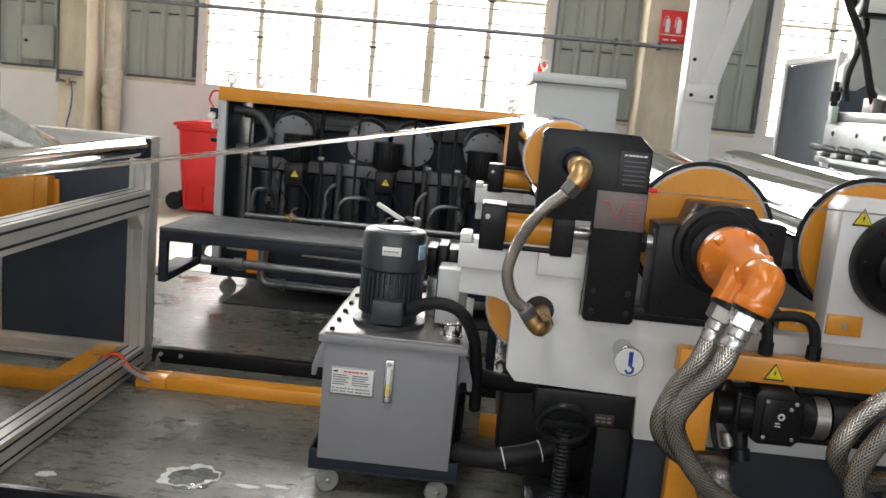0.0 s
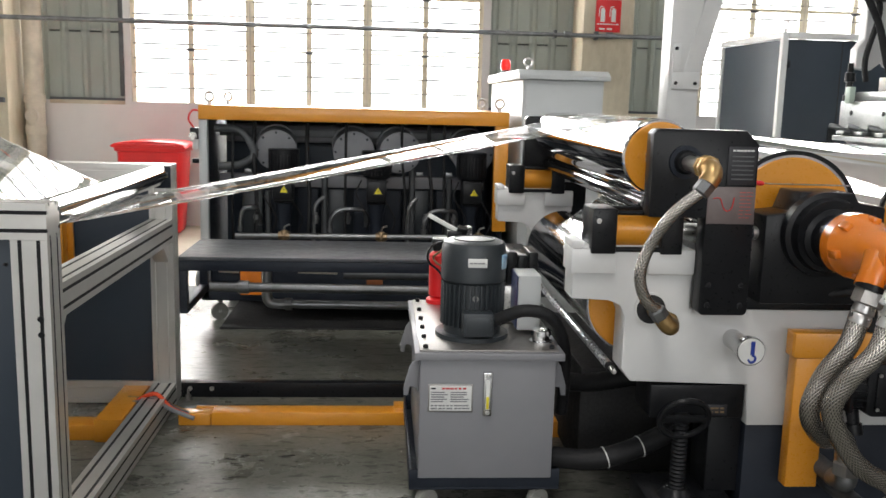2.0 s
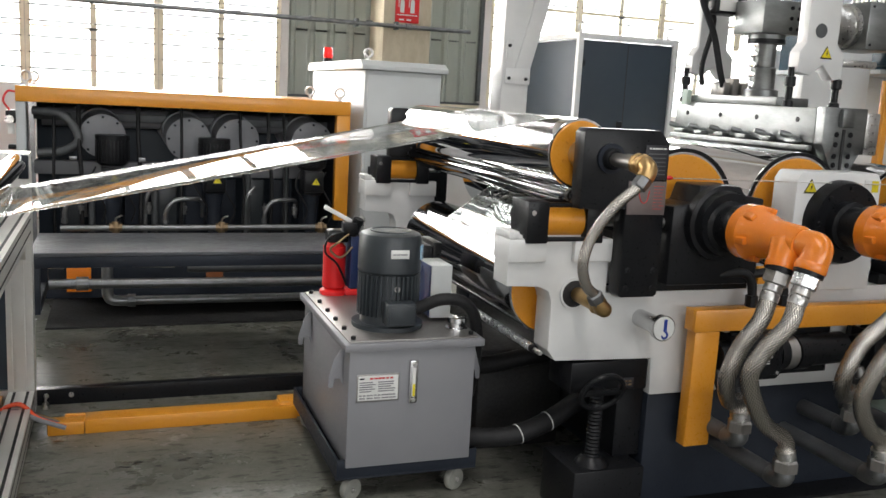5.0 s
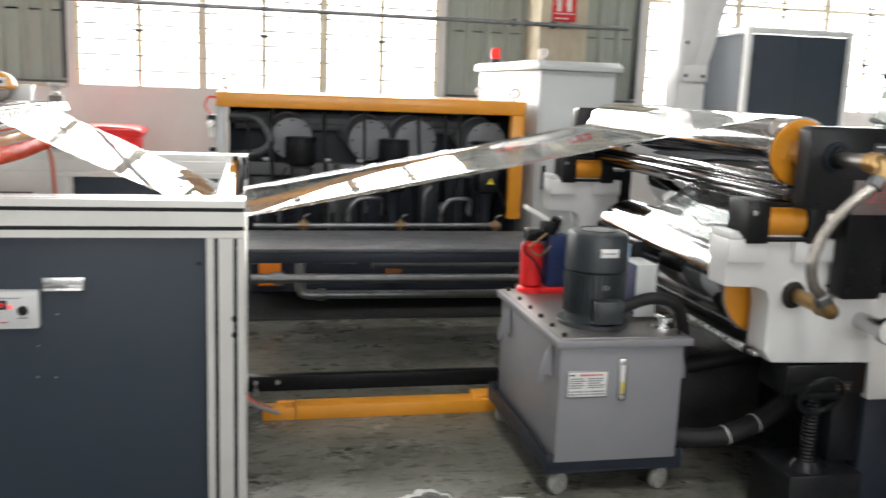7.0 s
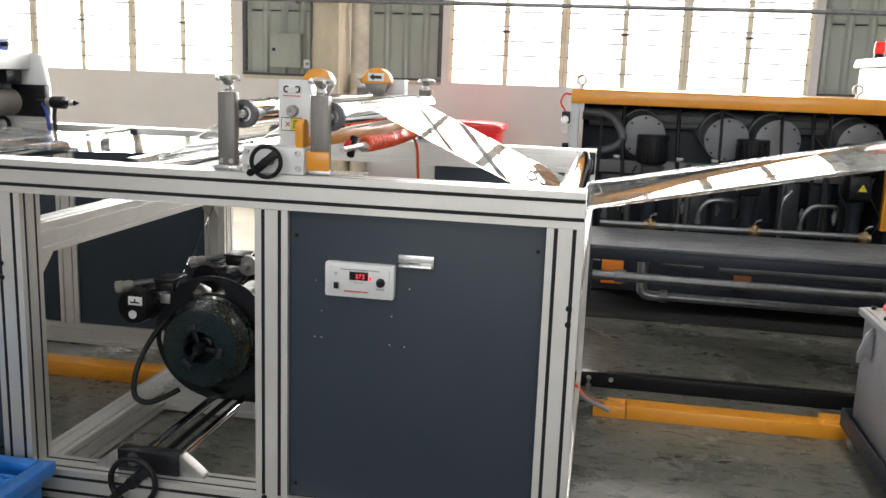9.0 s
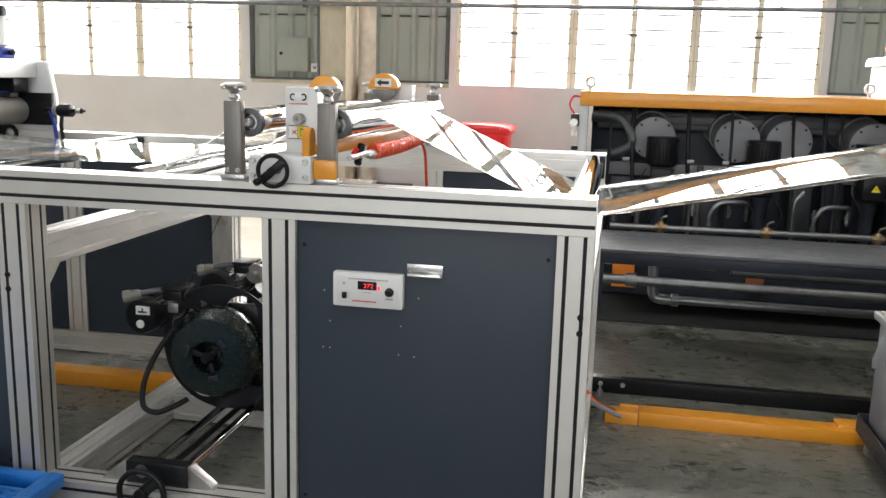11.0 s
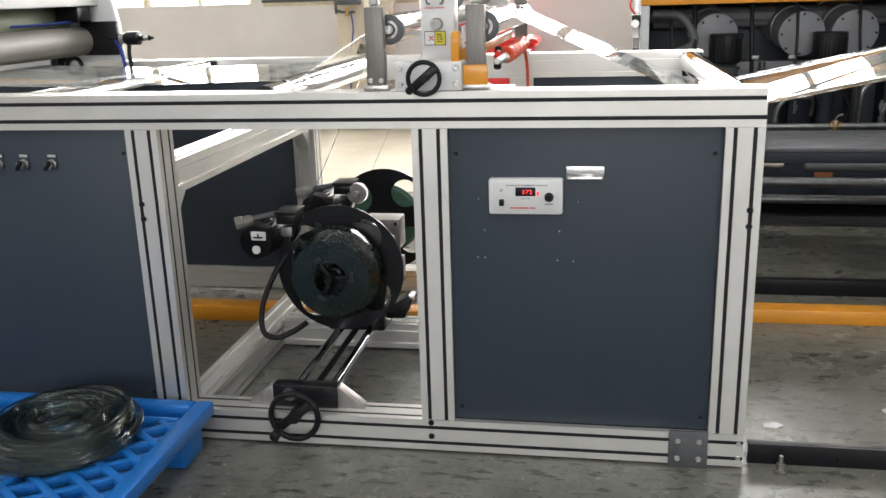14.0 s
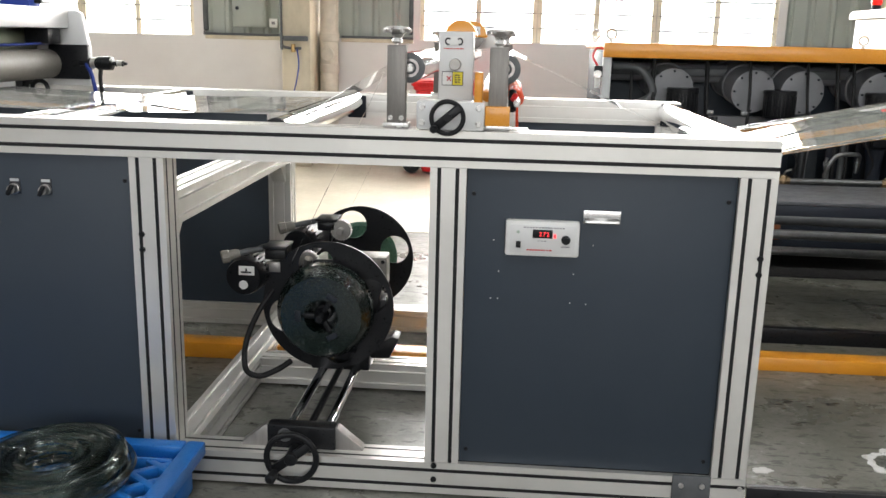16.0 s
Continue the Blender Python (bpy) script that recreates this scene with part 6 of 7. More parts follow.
# screw jack and dark things under the cheek
jk = thing("screw_jack", 0.3, 2.68, 0, "black screw jack with a handwheel under the white cheek", "jack")
part("jack_base", box(0.2, 0.47, 2.62, 2.86, 0.0, 0.19, 0.006), BLACK, jk)
part("jack_collar", lathe((0.3, 2.69, 0.19), (0.3, 2.69, 0.22), [(0, 0.06), (0.5, 0.05), (1, 0.035)], 24), BLACK, jk)
t = lathe((0.3, 2.69, 0.2), (0.3, 2.69, 0.46), [(k / 40, 0.022 + 0.004 * (k % 2)) for k in range(41)], 20)
part("jack_screw", t, BLACK, jk)
part("jack_head", box(0.2, 0.5, 2.70, 2.86, 0.44, 0.548, 0.006), BLACK, jk)
jw = part("handwheel", torus((0.29, 2.64, 0.46), (0.0, 1, 0.5), 0.075, 0.01, 40, 8), BLACK, jk)
part("wheel_spoke", box(-0.07, 0.07, -0.008, 0.008, -0.01, 0.01, 0.003, m=pose(0.29, 2.64, 0.46, 25, 0, 0)), BLACK, jw)
part("jack_label", box(0.385, 0.445, 2.695, 2.70, 0.45, 0.485, 0.001), INK, jk)
bars(0.39, 0.44, 0.456, 0.48, 2.695, 2, DULL_BRASS, jk, seed=31, cols=3)
part("side_plate", box(0.40, 0.505, 2.72, 2.86, 0.19, 0.439, 0.004), BLACK, jk)
cl = thing("cable_conduit", 0.1, 2.9, 0.2, "black corrugated cable conduit with white ties", "conduit")
part("conduit", tube([(-0.03, 3.0, 0.19), (0.05, 2.95, 0.2), (0.13, 2.93, 0.215), (0.25, 2.94, 0.25), (0.4, 2.98, 0.31), (0.5, 3.03, 0.35)], 0.036, 14, 8), RUBBER, cl)
part("conduit", tube([(0.02, 3.4, 0.34), (0.15, 3.3, 0.36), (0.3, 3.25, 0.4), (0.5, 3.25, 0.42)], 0.036, 14, 8), RUBBER, cl)
for p, q in (((0.13, 2.93, 0.215), (0.14, 2.931, 0.218)), ((0.25, 2.94, 0.25), (0.26, 2.942, 0.253))):
    part("cable_tie", cyl(p, Vector(p) + (Vector(q) - Vector(p)) * 0.4, 0.0378, 18, 0.0005), LABEL, cl)
# black block added to fill the dark void, its colour doing for shade
wb = thing("void_block", 0.08, 3.5, 0.3, "plain black block standing in for the dark void in the stand", "machine part")
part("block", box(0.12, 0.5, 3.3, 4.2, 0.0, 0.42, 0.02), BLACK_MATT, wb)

# ---- extrusion die over the rolls ----
die = thing("extrusion_die", 1.52, 3.45, 1.2, "bright steel sheet extrusion die with adjusting bolts", "extrusion die")
part("die_body", prism([(1.42, 1.30), (1.42, 1.44), (1.63, 1.44), (1.63, 1.30), (1.56, 1.24), (1.53, 1.2), (1.51, 1.2), (1.48, 1.24)], 3.0, 3.95, 0.004), DIE_STEEL, die)
part("die_upper", box(1.43, 1.60, 3.25, 3.85, 1.441, 1.478, 0.004), DIE_STEEL, die)
part("die_lip", box(1.395, 1.419, 3.0, 3.95, 1.27, 1.292, 0.003), DIE_STEEL, die)
ep = part("end_plate", prism([(1.42, 1.30), (1.42, 1.445), (1.63, 1.445), (1.63, 1.30), (1.57, 1.19), (1.48, 1.19)], 2.95, 2.998, 0.003), DIE_STEEL, die, "milled end plate with bolt holes")
part("end_block", box(1.49, 1.55, 2.93, 2.95, 1.37, 1.44, 0.003), DIE_STEEL, ep)
part("plate_gap", box(1.513, 1.527, 2.947, 2.951, 1.2, 1.36, 0), BLACK_MATT, ep)
bolts([(x, 2.95, z) for x in (1.485, 1.555) for z in (1.22, 1.255, 1.30, 1.34)], (0, -1, 0), 0.011, 0.004, BLACK, ep)
for k in range(6):
    y = 3.08 + 0.155 * k
    part("adjusting_bolt", lathe((1.43, y, 1.315), (1.345, y + 0.03, 1.335), [(0, 0.006), (0.5, 0.006), (0.52, 0.012), (0.9, 0.012), (1, 0.008)], 12), DIE_STEEL, die)
    part("bolt_boss", box(1.385, 1.425, y - 0.02, y + 0.045, 1.296, 1.312, 0.003), DIE_STEEL, die)
bolts([(1.42, y, 1.39) for y in (3.1, 3.35, 3.6, 3.85)], (-1, 0, 0), 0.011, 0.003, BLACK, die)
part("green_clip", box(1.40, 1.425, 3.84, 3.88, 1.43, 1.5, 0.002), GREEN_PIPE, die)
for piece in die.children:
    piece.matrix_basis = Matrix.Translation((-0.05, 0, 0))

ad = thing("melt_pipe", 1.56, 3.55, 1.475, "steel melt pipe with a stainless heater band and square block", "melt pipe")
part("pipe_lower", lathe((1.54, 3.55, 1.475), (1.54, 3.55, 1.77), [(0, 0.075), (0.12, 0.075), (0.14, 0.055), (0.45, 0.055), (0.47, 0.048), (0.86, 0.048), (0.88, 0.08), (1, 0.08)], 36), DIE_STEEL, ad)
part("neck_ring", lathe((1.54, 3.55, 1.715), (1.54, 3.55, 1.735), [(0, 0.083), (1, 0.083)], 36), BLACK, ad)
for k in range(5):
    part("band_clip", box(1.475, 1.49, 3.53, 3.57, 1.52 + 0.045 * k, 1.545 + 0.045 * k, 0.003), CHROME, ad)
part("square_block", box(1.43, 1.63, 3.45, 3.65, 1.755, 1.9, 0.004), DIE_STEEL, ad)
for x, y in ((1.47, 3.5), (1.59, 3.5), (1.47, 3.6), (1.59, 3.6)):
    part("tie_bar", cyl((x, y, 1.9), (x, y, 2.5), 0.016, 16), STEEL, ad)
bolts([(x, 3.45, z) for x in (1.58, 1.62) for z in (1.78, 1.825, 1.87)], (0, -1, 0), 0.009, 0.004, BLACK, ad)
hg = thing("die_hanger", 1.6, 3.2, 1.5, "white steel hanger plates holding the die by screws", "hanger")
HP = [(1.375, 1.58), (1.375, 1.66), (1.405, 1.70), (1.405, 2.6), (1.565, 2.6), (1.565, 1.70), (1.605, 1.66), (1.605, 1.565), (1.56, 1.555), (1.50, 1.615), (1.44, 1.57)]
part("hanger_plate", prism(HP, 3.14, 3.2, 0.004), WHITE, hg)
part("hanger_plate", prism(HP, 3.86, 3.92, 0.004), WHITE, hg)
for z in (1.75, 1.905):
    part("plate_hole", cyl((1.47, 3.139, z), (1.47, 3.136, z), 0.029, 28, 0.0005), OLD_PIPE, hg)
warning(1.51, 1.665, 3.14, 0.06, hg)
for x, y in ((1.37, 3.17), (1.61, 3.17), (1.37, 3.89)):
    part("hanger_screw", lathe((x, y, 1.44), (x, y, 1.6), [(0, 0.022), (0.15, 0.022), (0.17, 0.014), (0.5, 0.014), (0.52, 0.022), (0.75, 0.022), (0.77, 0.013), (1, 0.013)], 16), BLACK, hg)
part("end_bracket", box(1.632, 1.70, 3.0, 3.2, 1.26, 1.43, 0.004), STEEL, hg)
sc = thing("screen_changer", 1.95, 3.3, 1.8, "polished steel screen changer block with flanged ends", "screen changer")
part("flange", lathe((1.625, 3.34, 1.80), (1.80, 3.34, 1.80), [(0, 0.10), (0.35, 0.10), (0.38, 0.08), (0.8, 0.08), (0.82, 0.092), (1, 0.092)], 40), STEEL, sc)
part("block", box(1.79, 2.0, 3.22, 3.46, 1.70, 1.90, 0.005), DIE_STEEL, sc)
bolts([(x, 3.22, z) for x in (1.81, 1.98) for z in (1.72, 1.88)], (0, -1, 0), 0.006, 0.003, BLACK, sc)
for x in (1.82, 1.87, 1.92, 1.97):
    part("guide_rod", cyl((x, 3.34, 1.9), (x, 3.34, 2.5), 0.014, 14), STEEL, sc)
fl3 = part("flange", lathe((2.0, 3.34, 1.81), (3.5, 3.34, 1.81), [(0, 0.065), (0.1, 0.065), (0.102, 0.105), (0.15, 0.105), (0.152, 0.07), (1, 0.07)], 40), STEEL, sc)
for k in range(8):
    a = k * math.tau / 8
    part("flange_bolt", cyl((2.15, 3.34 + 0.09 * math.cos(a), 1.81 + 0.09 * math.sin(a)), (2.135, 3.34 + 0.09 * math.cos(a), 1.81 + 0.09 * math.sin(a)), 0.01, 8, 0.001), BLACK, fl3)
part("carrier", box(3.3, 3.5, 3.25, 4.7, 1.74, 1.88, 0.005), TEAL_DARK, sc)
part("lower_stub", lathe((1.71, 3.34, 1.72), (1.71, 3.34, 1.60), [(0, 0.045), (0.6, 0.045), (0.7, 0.055), (1, 0.045)], 24), STEEL, sc)
part("lower_clamp", box(1.73, 1.92, 3.27, 3.33, 1.625, 1.655, 0.008), STEEL, sc)
part("block_hole", cyl((1.9, 3.2195, 1.80), (1.9, 3.217, 1.80), 0.01, 14, 0.0005), BLACK_MATT, sc)
cm = thing("sensor_arm", 1.3, 3.7, 1.9, "black-framed sensor head with thick black cables", "sensor")
part("sensor_case", box(1.345, 1.52, 3.68, 3.78, 1.845, 1.925, 0.008), BLACK, cm)
part("sensor_face", box(1.365, 1.46, 3.675, 3.681, 1.858, 1.912, 0.003), LABEL, cm)
part("cable", tube([(1.27, 3.72, 2.4), (1.28, 3.72, 2.0), (1.3, 3.72, 1.9), (1.38, 3.72, 1.75), (1.43, 3.72, 1.6), (1.46, 3.72, 1.52)], 0.015, 10, 8), RUBBER, cm)
part("cable", tube([(1.3, 3.76, 2.4), (1.33, 3.76, 1.95), (1.40, 3.76, 1.82), (1.36, 3.76, 1.62), (1.37, 3.76, 1.52)], 0.012, 10, 8), RUBBER, cm)
for k in range(3):
    part("bracket_piece", box(1.45 + 0.05 * k, 1.485 + 0.05 * k, 3.7, 3.8, 1.476, 1.54 + 0.02 * (k % 2), 0.004), SATIN, cm)

# ---- behind the die: blue extruder end, yellow ladder, cabinets ----
bx = thing("main_extruder", 4.6, 4.9, 0, "dark teal extruder casing above a white stand", "extruder")
part("casing", box(3.35, 6.0, 4.62, 5.6, 1.72, 2.6, 0.01), TEAL_DARK, bx)
part("casing_foot", box(3.3, 6.0, 4.6, 5.6, 1.69, 1.718, 0.004), CAB_GREY, bx)
part("stand", box(3.5, 6.0, 5.0, 5.5, 0.0, 1.69, 0.006), WHITE, bx)
for x in (3.52, 4.02, 4.52):
    dd = part("stand_door", box(x, x + 0.485, 4.98, 4.999, 0.1, 1.62, 0.004), WHITE, bx)
    part("door_handle", box(x + 0.4, x + 0.42, 4.965, 4.98, 0.95, 1.15, 0.003), BLACK, dd)
ld = thing("yellow_ladder", 3.6, 4.7, 0, "yellow tubular guard ladder beside the extruder", "ladder")
for x in (3.32, 3.82):
    part("ladder_post", box(x, x + 0.05, 4.55, 4.6, 0, 1.65, 0.006), YELLOW, ld)
for z in (0.5, 0.92, 1.34, 1.6):
    part("ladder_rung", box(3.371, 3.819, 4.56, 4.59, z, z + 0.04, 0.006), YELLOW, ld)
wc = thing("white_cabinet", 4.0, 7.3, 0, "tall white double-door control cabinet", "cabinet")
part("cabinet_body", box(4.6, 6.4, 7.2, 7.8, 0, 2.0, 0.006), WHITE, wc)
for x in (4.62, 5.22, 5.82):
    dr = part("cabinet_door", box(x, x + 0.57, 7.18, 7.199, 0.08, 1.95, 0.004), WHITE, wc)
    part("door_handle", box(x + 0.5, x + 0.53, 7.165, 7.18, 1.0, 1.2, 0.004), BLACK, dr)
wp = thing("machine_cover", 3.2, 5.0, 0, "tall pale grey machine cover behind the die", "machine cover")
part("panel_sheet", box(2.72, 3.24, 4.62, 4.70, 0, 2.05, 0.005), WHITE, wp)
part("panel_seam", box(2.978, 2.982, 4.617, 4.621, 0.02, 2.04, 0), GREY_PAINT, wp)
kb = thing("black_drive_box", 2.2, 2.9, 0.8, "black drive frame beyond the rolls", "machine part")
part("drive_post", box(1.86, 1.94, 2.6, 2.619, 0.8, 1.25, 0.004), BLACK, kb)
part("drive_beam", box(1.50, 2.6, 2.62, 2.72, 1.19, 1.25, 0.004), BLACK, kb)
part("drive_block", box(1.9, 2.6, 2.85, 3.2, 0.8, 1.18, 0.01), BLACK, kb)
part("steel_block", box(1.84, 1.92, 2.66, 2.71, 1.251, 1.33, 0.004), STEEL, kb)

# ---- dark enclosure with white edges ----
de = thing("dark_enclosure", 2.5, 7.1, 0, "dark grey machine enclosure with white edge frame and eyebolts", "enclosure")
part("enclosure_panel", box(2.53, 3.47, 7.125, 7.14, 0.05, 1.945, 0.002), PANEL, de)
part("enclosure_panel", box(2.52, 2.535, 7.15, 8.35, 0.05, 1.945, 0.002), PANEL, de)
part("enclosure_core", box(2.56, 3.45, 7.16, 8.36, 0.04, 1.93, 0.002), PANEL, de)
for x, y in ((2.5, 7.1), (3.45, 7.1), (2.5, 8.35)):
    part("edge_post", box(x, x + 0.05, y, y + 0.05, 0, 2.0, 0.005), WHITE, de)
part("edge_rail", box(2.551, 3.449, 7.1, 7.15, 1.95, 2.0, 0.005), WHITE, de)
part("edge_rail", box(2.5, 2.55, 7.151, 8.349, 1.95, 2.0, 0.005), WHITE, de)
part("door_seam", box(3.0, 3.006, 7.122, 7.126, 0.06, 1.94, 0), BLACK_MATT, de)
part("door_handle", box(2.94, 2.99, 7.105, 7.124, 1.12, 1.26, 0.004), BLACK, de)
part("latch", box(2.553, 2.575, 7.10, 7.124, 1.72, 1.78, 0.003), BLACK, de)
for x, y in ((2.53, 7.13), (2.53, 8.3), (3.4, 7.13)):
    part("eyebolt", torus((x, y, 2.05), (0, 1, 0.3), 0.03, 0.007, 24, 8), STEEL, de)
    part("eyebolt_stem", cyl((x, y, 2.0), (x, y, 2.025), 0.012, 12), STEEL, de)

# ---- light grey electric cabinet ----
ec = thing("electric_cabinet", 0.45, 6.0, 0, "light grey steel electric cabinet with a red beacon", "cabinet")
part("cabinet_body", box(0.205, 0.70, 5.52, 7.04, 0.0, 1.535, 0.005), CAB_GREY, ec)
part("rain_hood", prism([(5.475, 1.537), (5.475, 1.565), (5.54, 1.595), (7.04, 1.595), (7.09, 1.57), (7.09, 1.537)], 0.175, 0.73, 0.004, None, "x"), CAB_GREY, ec)
dr = part("cabinet_door", box(0.22, 0.685, 5.505, 5.52, 0.06, 1.51, 0.004), CAB_GREY, ec)
part("door_handle", box(0.24, 0.262, 5.485, 5.505, 0.8, 0.95, 0.004), BLACK, dr)
for y in (5.62,):
    part("eyebolt", torus((0.25, y, 1.64), (0.3, 1, 0), 0.024, 0.007, 24, 8), STEEL, ec)
    part("eyebolt_stem", cyl((0.25, y, 1.585), (0.25, y, 1.617), 0.011, 12), STEEL, ec)
bc = part("beacon_base", lathe((0.284, 6.9, 1.595), (0.284, 6.9, 1.635), [(0, 0.035), (0.5, 0.035), (1, 0.028)], 20), BLACK, ec)
part("beacon_lens", lathe((0.284, 6.9, 1.635), (0.284, 6.9, 1.715), [(0, 0.032), (0.2, 0.038), (0.8, 0.035), (1, 0.027)], 20), BEACON, bc, "red warning beacon")

# ---- side extruder in its yellow-topped housing ----
ex = thing("side_extruder", -0.8, 6.0, 0, "side extruder in an open housing with yellow top band", "extruder")
X0, X1, EY = -1.735, 0.138, 5.57
part("top_band", box(X0, X1, EY, EY + 0.06, 1.25, 1.335, 0.004), YELLOW, ex)
part("top_plate", box(X0, X1, EY + 0.061, 6.9, 1.29, 1.333, 0.004), YELLOW, ex)
part("side_band", box(X1 - 0.085, X1, EY, EY + 0.06, 0.6, 1.249, 0.004), YELLOW, ex)
part("side_panel", box(X1 - 0.012, X1, EY + 0.061, 6.9, 0.6, 1.288, 0.003), YELLOW, ex)
# dark sheets added behind the yellow side and top to darken the inside
part("dark_inner_sheet", box(X1 - 0.05, X1 - 0.0125, EY + 0.061, 6.9, 0.2, 1.288, 0.003), DARK_STEEL, ex)
part("dark_roof_sheet", box(X0 + 0.06, X1 - 0.06, EY + 0.061, 6.19, 1.268, 1.289, 0.002), DARK_STEEL, ex)
for x in (-1.33, -1.17, -0.76, -0.6, -0.16, 0.0):
    part("thin_wire", tube([(x, 5.6, 0.9), (x - 0.03, 5.585, 0.82), (x + 0.01, 5.585, 0.74), (x + 0.05, 5.6, 0.66), (x + 0.03, 5.62, 0.58)], 0.005, 8, 8), RUBBER, ex)
for x in (-1.45, -1.08, -0.88, -0.4, -0.22):
    part("cable_clip", box(x - 0.02, x + 0.02, 5.62, 5.64, 0.93, 0.955, 0.003), GALV, ex)
    part("steel_nipple", lathe((x + 0.04, 5.66, 0.62), (x + 0.04, 5.66, 0.69), [(0, 0.012), (0.3, 0.012), (0.32, 0.018), (0.7, 0.018), (0.72, 0.01), (1, 0.01)], 8), GALV, ex)
part("upper_rail", box(X0 + 0.06, X1 - 0.06, 5.95, 6.0, 1.14, 1.19, 0.003), OLD_PIPE, ex)
# carried down to the floor to hide the bright ground behind
part("back_panel", box(X0 + 0.06, X1 - 0.04, 6.2, 6.25, 0.02, 1.288, 0.002), PANEL, ex)
part("left_post", box(X0, X0 + 0.05, EY + 0.01, EY + 0.06, 0.15, 1.249, 0.004), CAB_GREY, ex)
part("left_panel", box(X0 + 0.003, X0 + 0.02, EY + 0.062, 6.6, 0.3, 1.288, 0.002), DARK_STEEL, ex)
part("base_rail", box(X0, X1, EY + 0.01, EY + 0.07, 0.14, 0.21, 0.004), DARK_STEEL, ex)
part("base_deck", box(X0 + 0.02, X1, EY + 0.072, 6.6, 0.16, 0.32, 0.004), DARK_STEEL, ex)
part("inner_beam", box(X0 + 0.06, X1 - 0.1, 5.93, 6.0, 0.82, 0.90, 0.004), GREY_PAINT, ex)
for x in (-1.64, -0.1):
    for y in ((5.66, 6.5) if x < -1 else (6.1, 6.5)):
        caster(x, y, 0.15, 0.055, ex)
for x, y, r in ((-1.303, 5.8, 0.128), (-0.822, 5.8, 0.13), (-0.531, 5.8, 0.132), (-0.072, 5.8, 0.132)):
    p0, p1 = Vector((x + 0.01, y - 0.06, 1.065)), Vector((x - 0.03, y + 0.38, 1.135))
    bl = part("barrel_blower", lathe(p0, p1, [(0, 0.02), (0, r * 0.93), (0.01, r), (0.08, r), (0.085, r * 0.94), (0.42, r * 0.94), (0.43, r), (0.5, r), (0.51, r * 0.94), (0.9, r * 0.94), (0.91, r), (1, r)], 40), BLOWER, ex, "round grey barrel blower housing")
    ax = (p1 - p0).normalized()
    side = ax.cross(Vector((0, 0, 1))).normalized()
    top = side.cross(ax)
    for k in range(8):
        a = k * math.tau / 8
        q = p0 + r * 0.88 * (math.cos(a) * side + math.sin(a) * top)
        part("cover_bolt", cyl(q + ax * 0.001, q - ax * 0.008, 0.007, 8, 0.001), DARK_STEEL, bl)
part("barrel", cyl((X0 + 0.1, 6.05, 1.16), (X1 - 0.15, 6.05, 1.16), 0.06, 24), GREY_PAINT, ex)
for k in range(9):
    part("heater_plate", box(X0 + 0.2 + 0.18 * k, X0 + 0.33 + 0.18 * k, 5.93, 5.945, 0.45 + 0.03 * (k % 3), 0.81, 0.006), DARK_STEEL if k % 3 else MOTOR, ex)
for x in (-1.06, -0.47):
    part("steel_conduit", tube([(x, 5.72, 0.34), (x, 5.72, 0.6), (x + 0.01, 5.72, 0.72), (x + 0.06, 5.75, 0.78)], 0.012, 10, 6), GALV, ex)
for x, tee in ((-1.24, -1.226), (-0.667, -0.633), (-0.075, -0.033)):
    v = part("blower_motor", lathe((x, 5.68, 0.90), (x, 5.68, 1.065), [(0, 0.06), (0.1, 0.085), (0.2, 0.09), (1, 0.09)], 32), BLACK, ex, "black upright blower motor on a duct")
    part("motor_cap", lathe((x, 5.68, 1.055), (x, 5.68, 1.08), [(0, 0.095), (0.8, 0.095), (1, 0.088)], 32), BLACK, v)
    for j in range(14):
        part("motor_rib", box(-0.003, 0.003, -0.095, -0.088, 0.93, 1.05, 0.001, m=pose(x, 5.68, 0, 0, 0, -91 + 14 * j)), BLACK, v)
    part("motor_neck", box(x - 0.06, x + 0.06, 5.61, 5.74, 0.75, 0.909, 0.012), BLACK, v)
    part("motor_box", box(x - 0.06, x + 0.06, 5.575, 5.609, 0.77, 0.90, 0.008), BLACK, v)
    warning(x + 0.01, 0.84, 5.575, 0.06, v)
    part("motor_duct", lathe((x, 5.68, 0.55), (x, 5.68, 0.75), [(0, 0.04), (0.6, 0.045), (1, 0.06)], 20), DARK_STEEL, v)
    part("motor_pipe", cyl((x, 5.68, 0.32), (x, 5.68, 0.55), 0.03, 16), DARK_STEEL, v)
    part("brass_tee", lathe((tee, 5.55, 0.525), (tee, 5.55, 0.592), [(0, 0.02), (0.3, 0.026), (0.7, 0.026), (1, 0.018)], 14), DULL_BRASS, v)
    part("tee_sleeve", cyl((tee - 0.035, 5.55, 0.559), (tee + 0.035, 5.55, 0.559), 0.025, 8), DULL_BRASS, v)
    part("tee_handle", tube([(tee, 5.55, 0.59), (tee + 0.005, 5.54, 0.615), (tee + 0.035, 5.53, 0.63)], 0.006, 8, 5), STEEL, v)
rnd = random.Random(5)
for x in (-1.42, -1.098, -0.858, -0.512, -0.345, -0.25, -1.55):
    y = 5.63 + 0.06 * rnd.random()
    dx = rnd.uniform(-0.03, 0.03)
    part("cable", tube([(x, y + 0.05, 1.25), (x, y, 1.05), (x + dx, y, 0.8), (x + dx * 0.8, y, 0.55), (x + dx * 1.4, y + 0.1, 0.36)], rnd.choice((0.009, 0.012, 0.013)), 8, 6), RUBBER, ex)
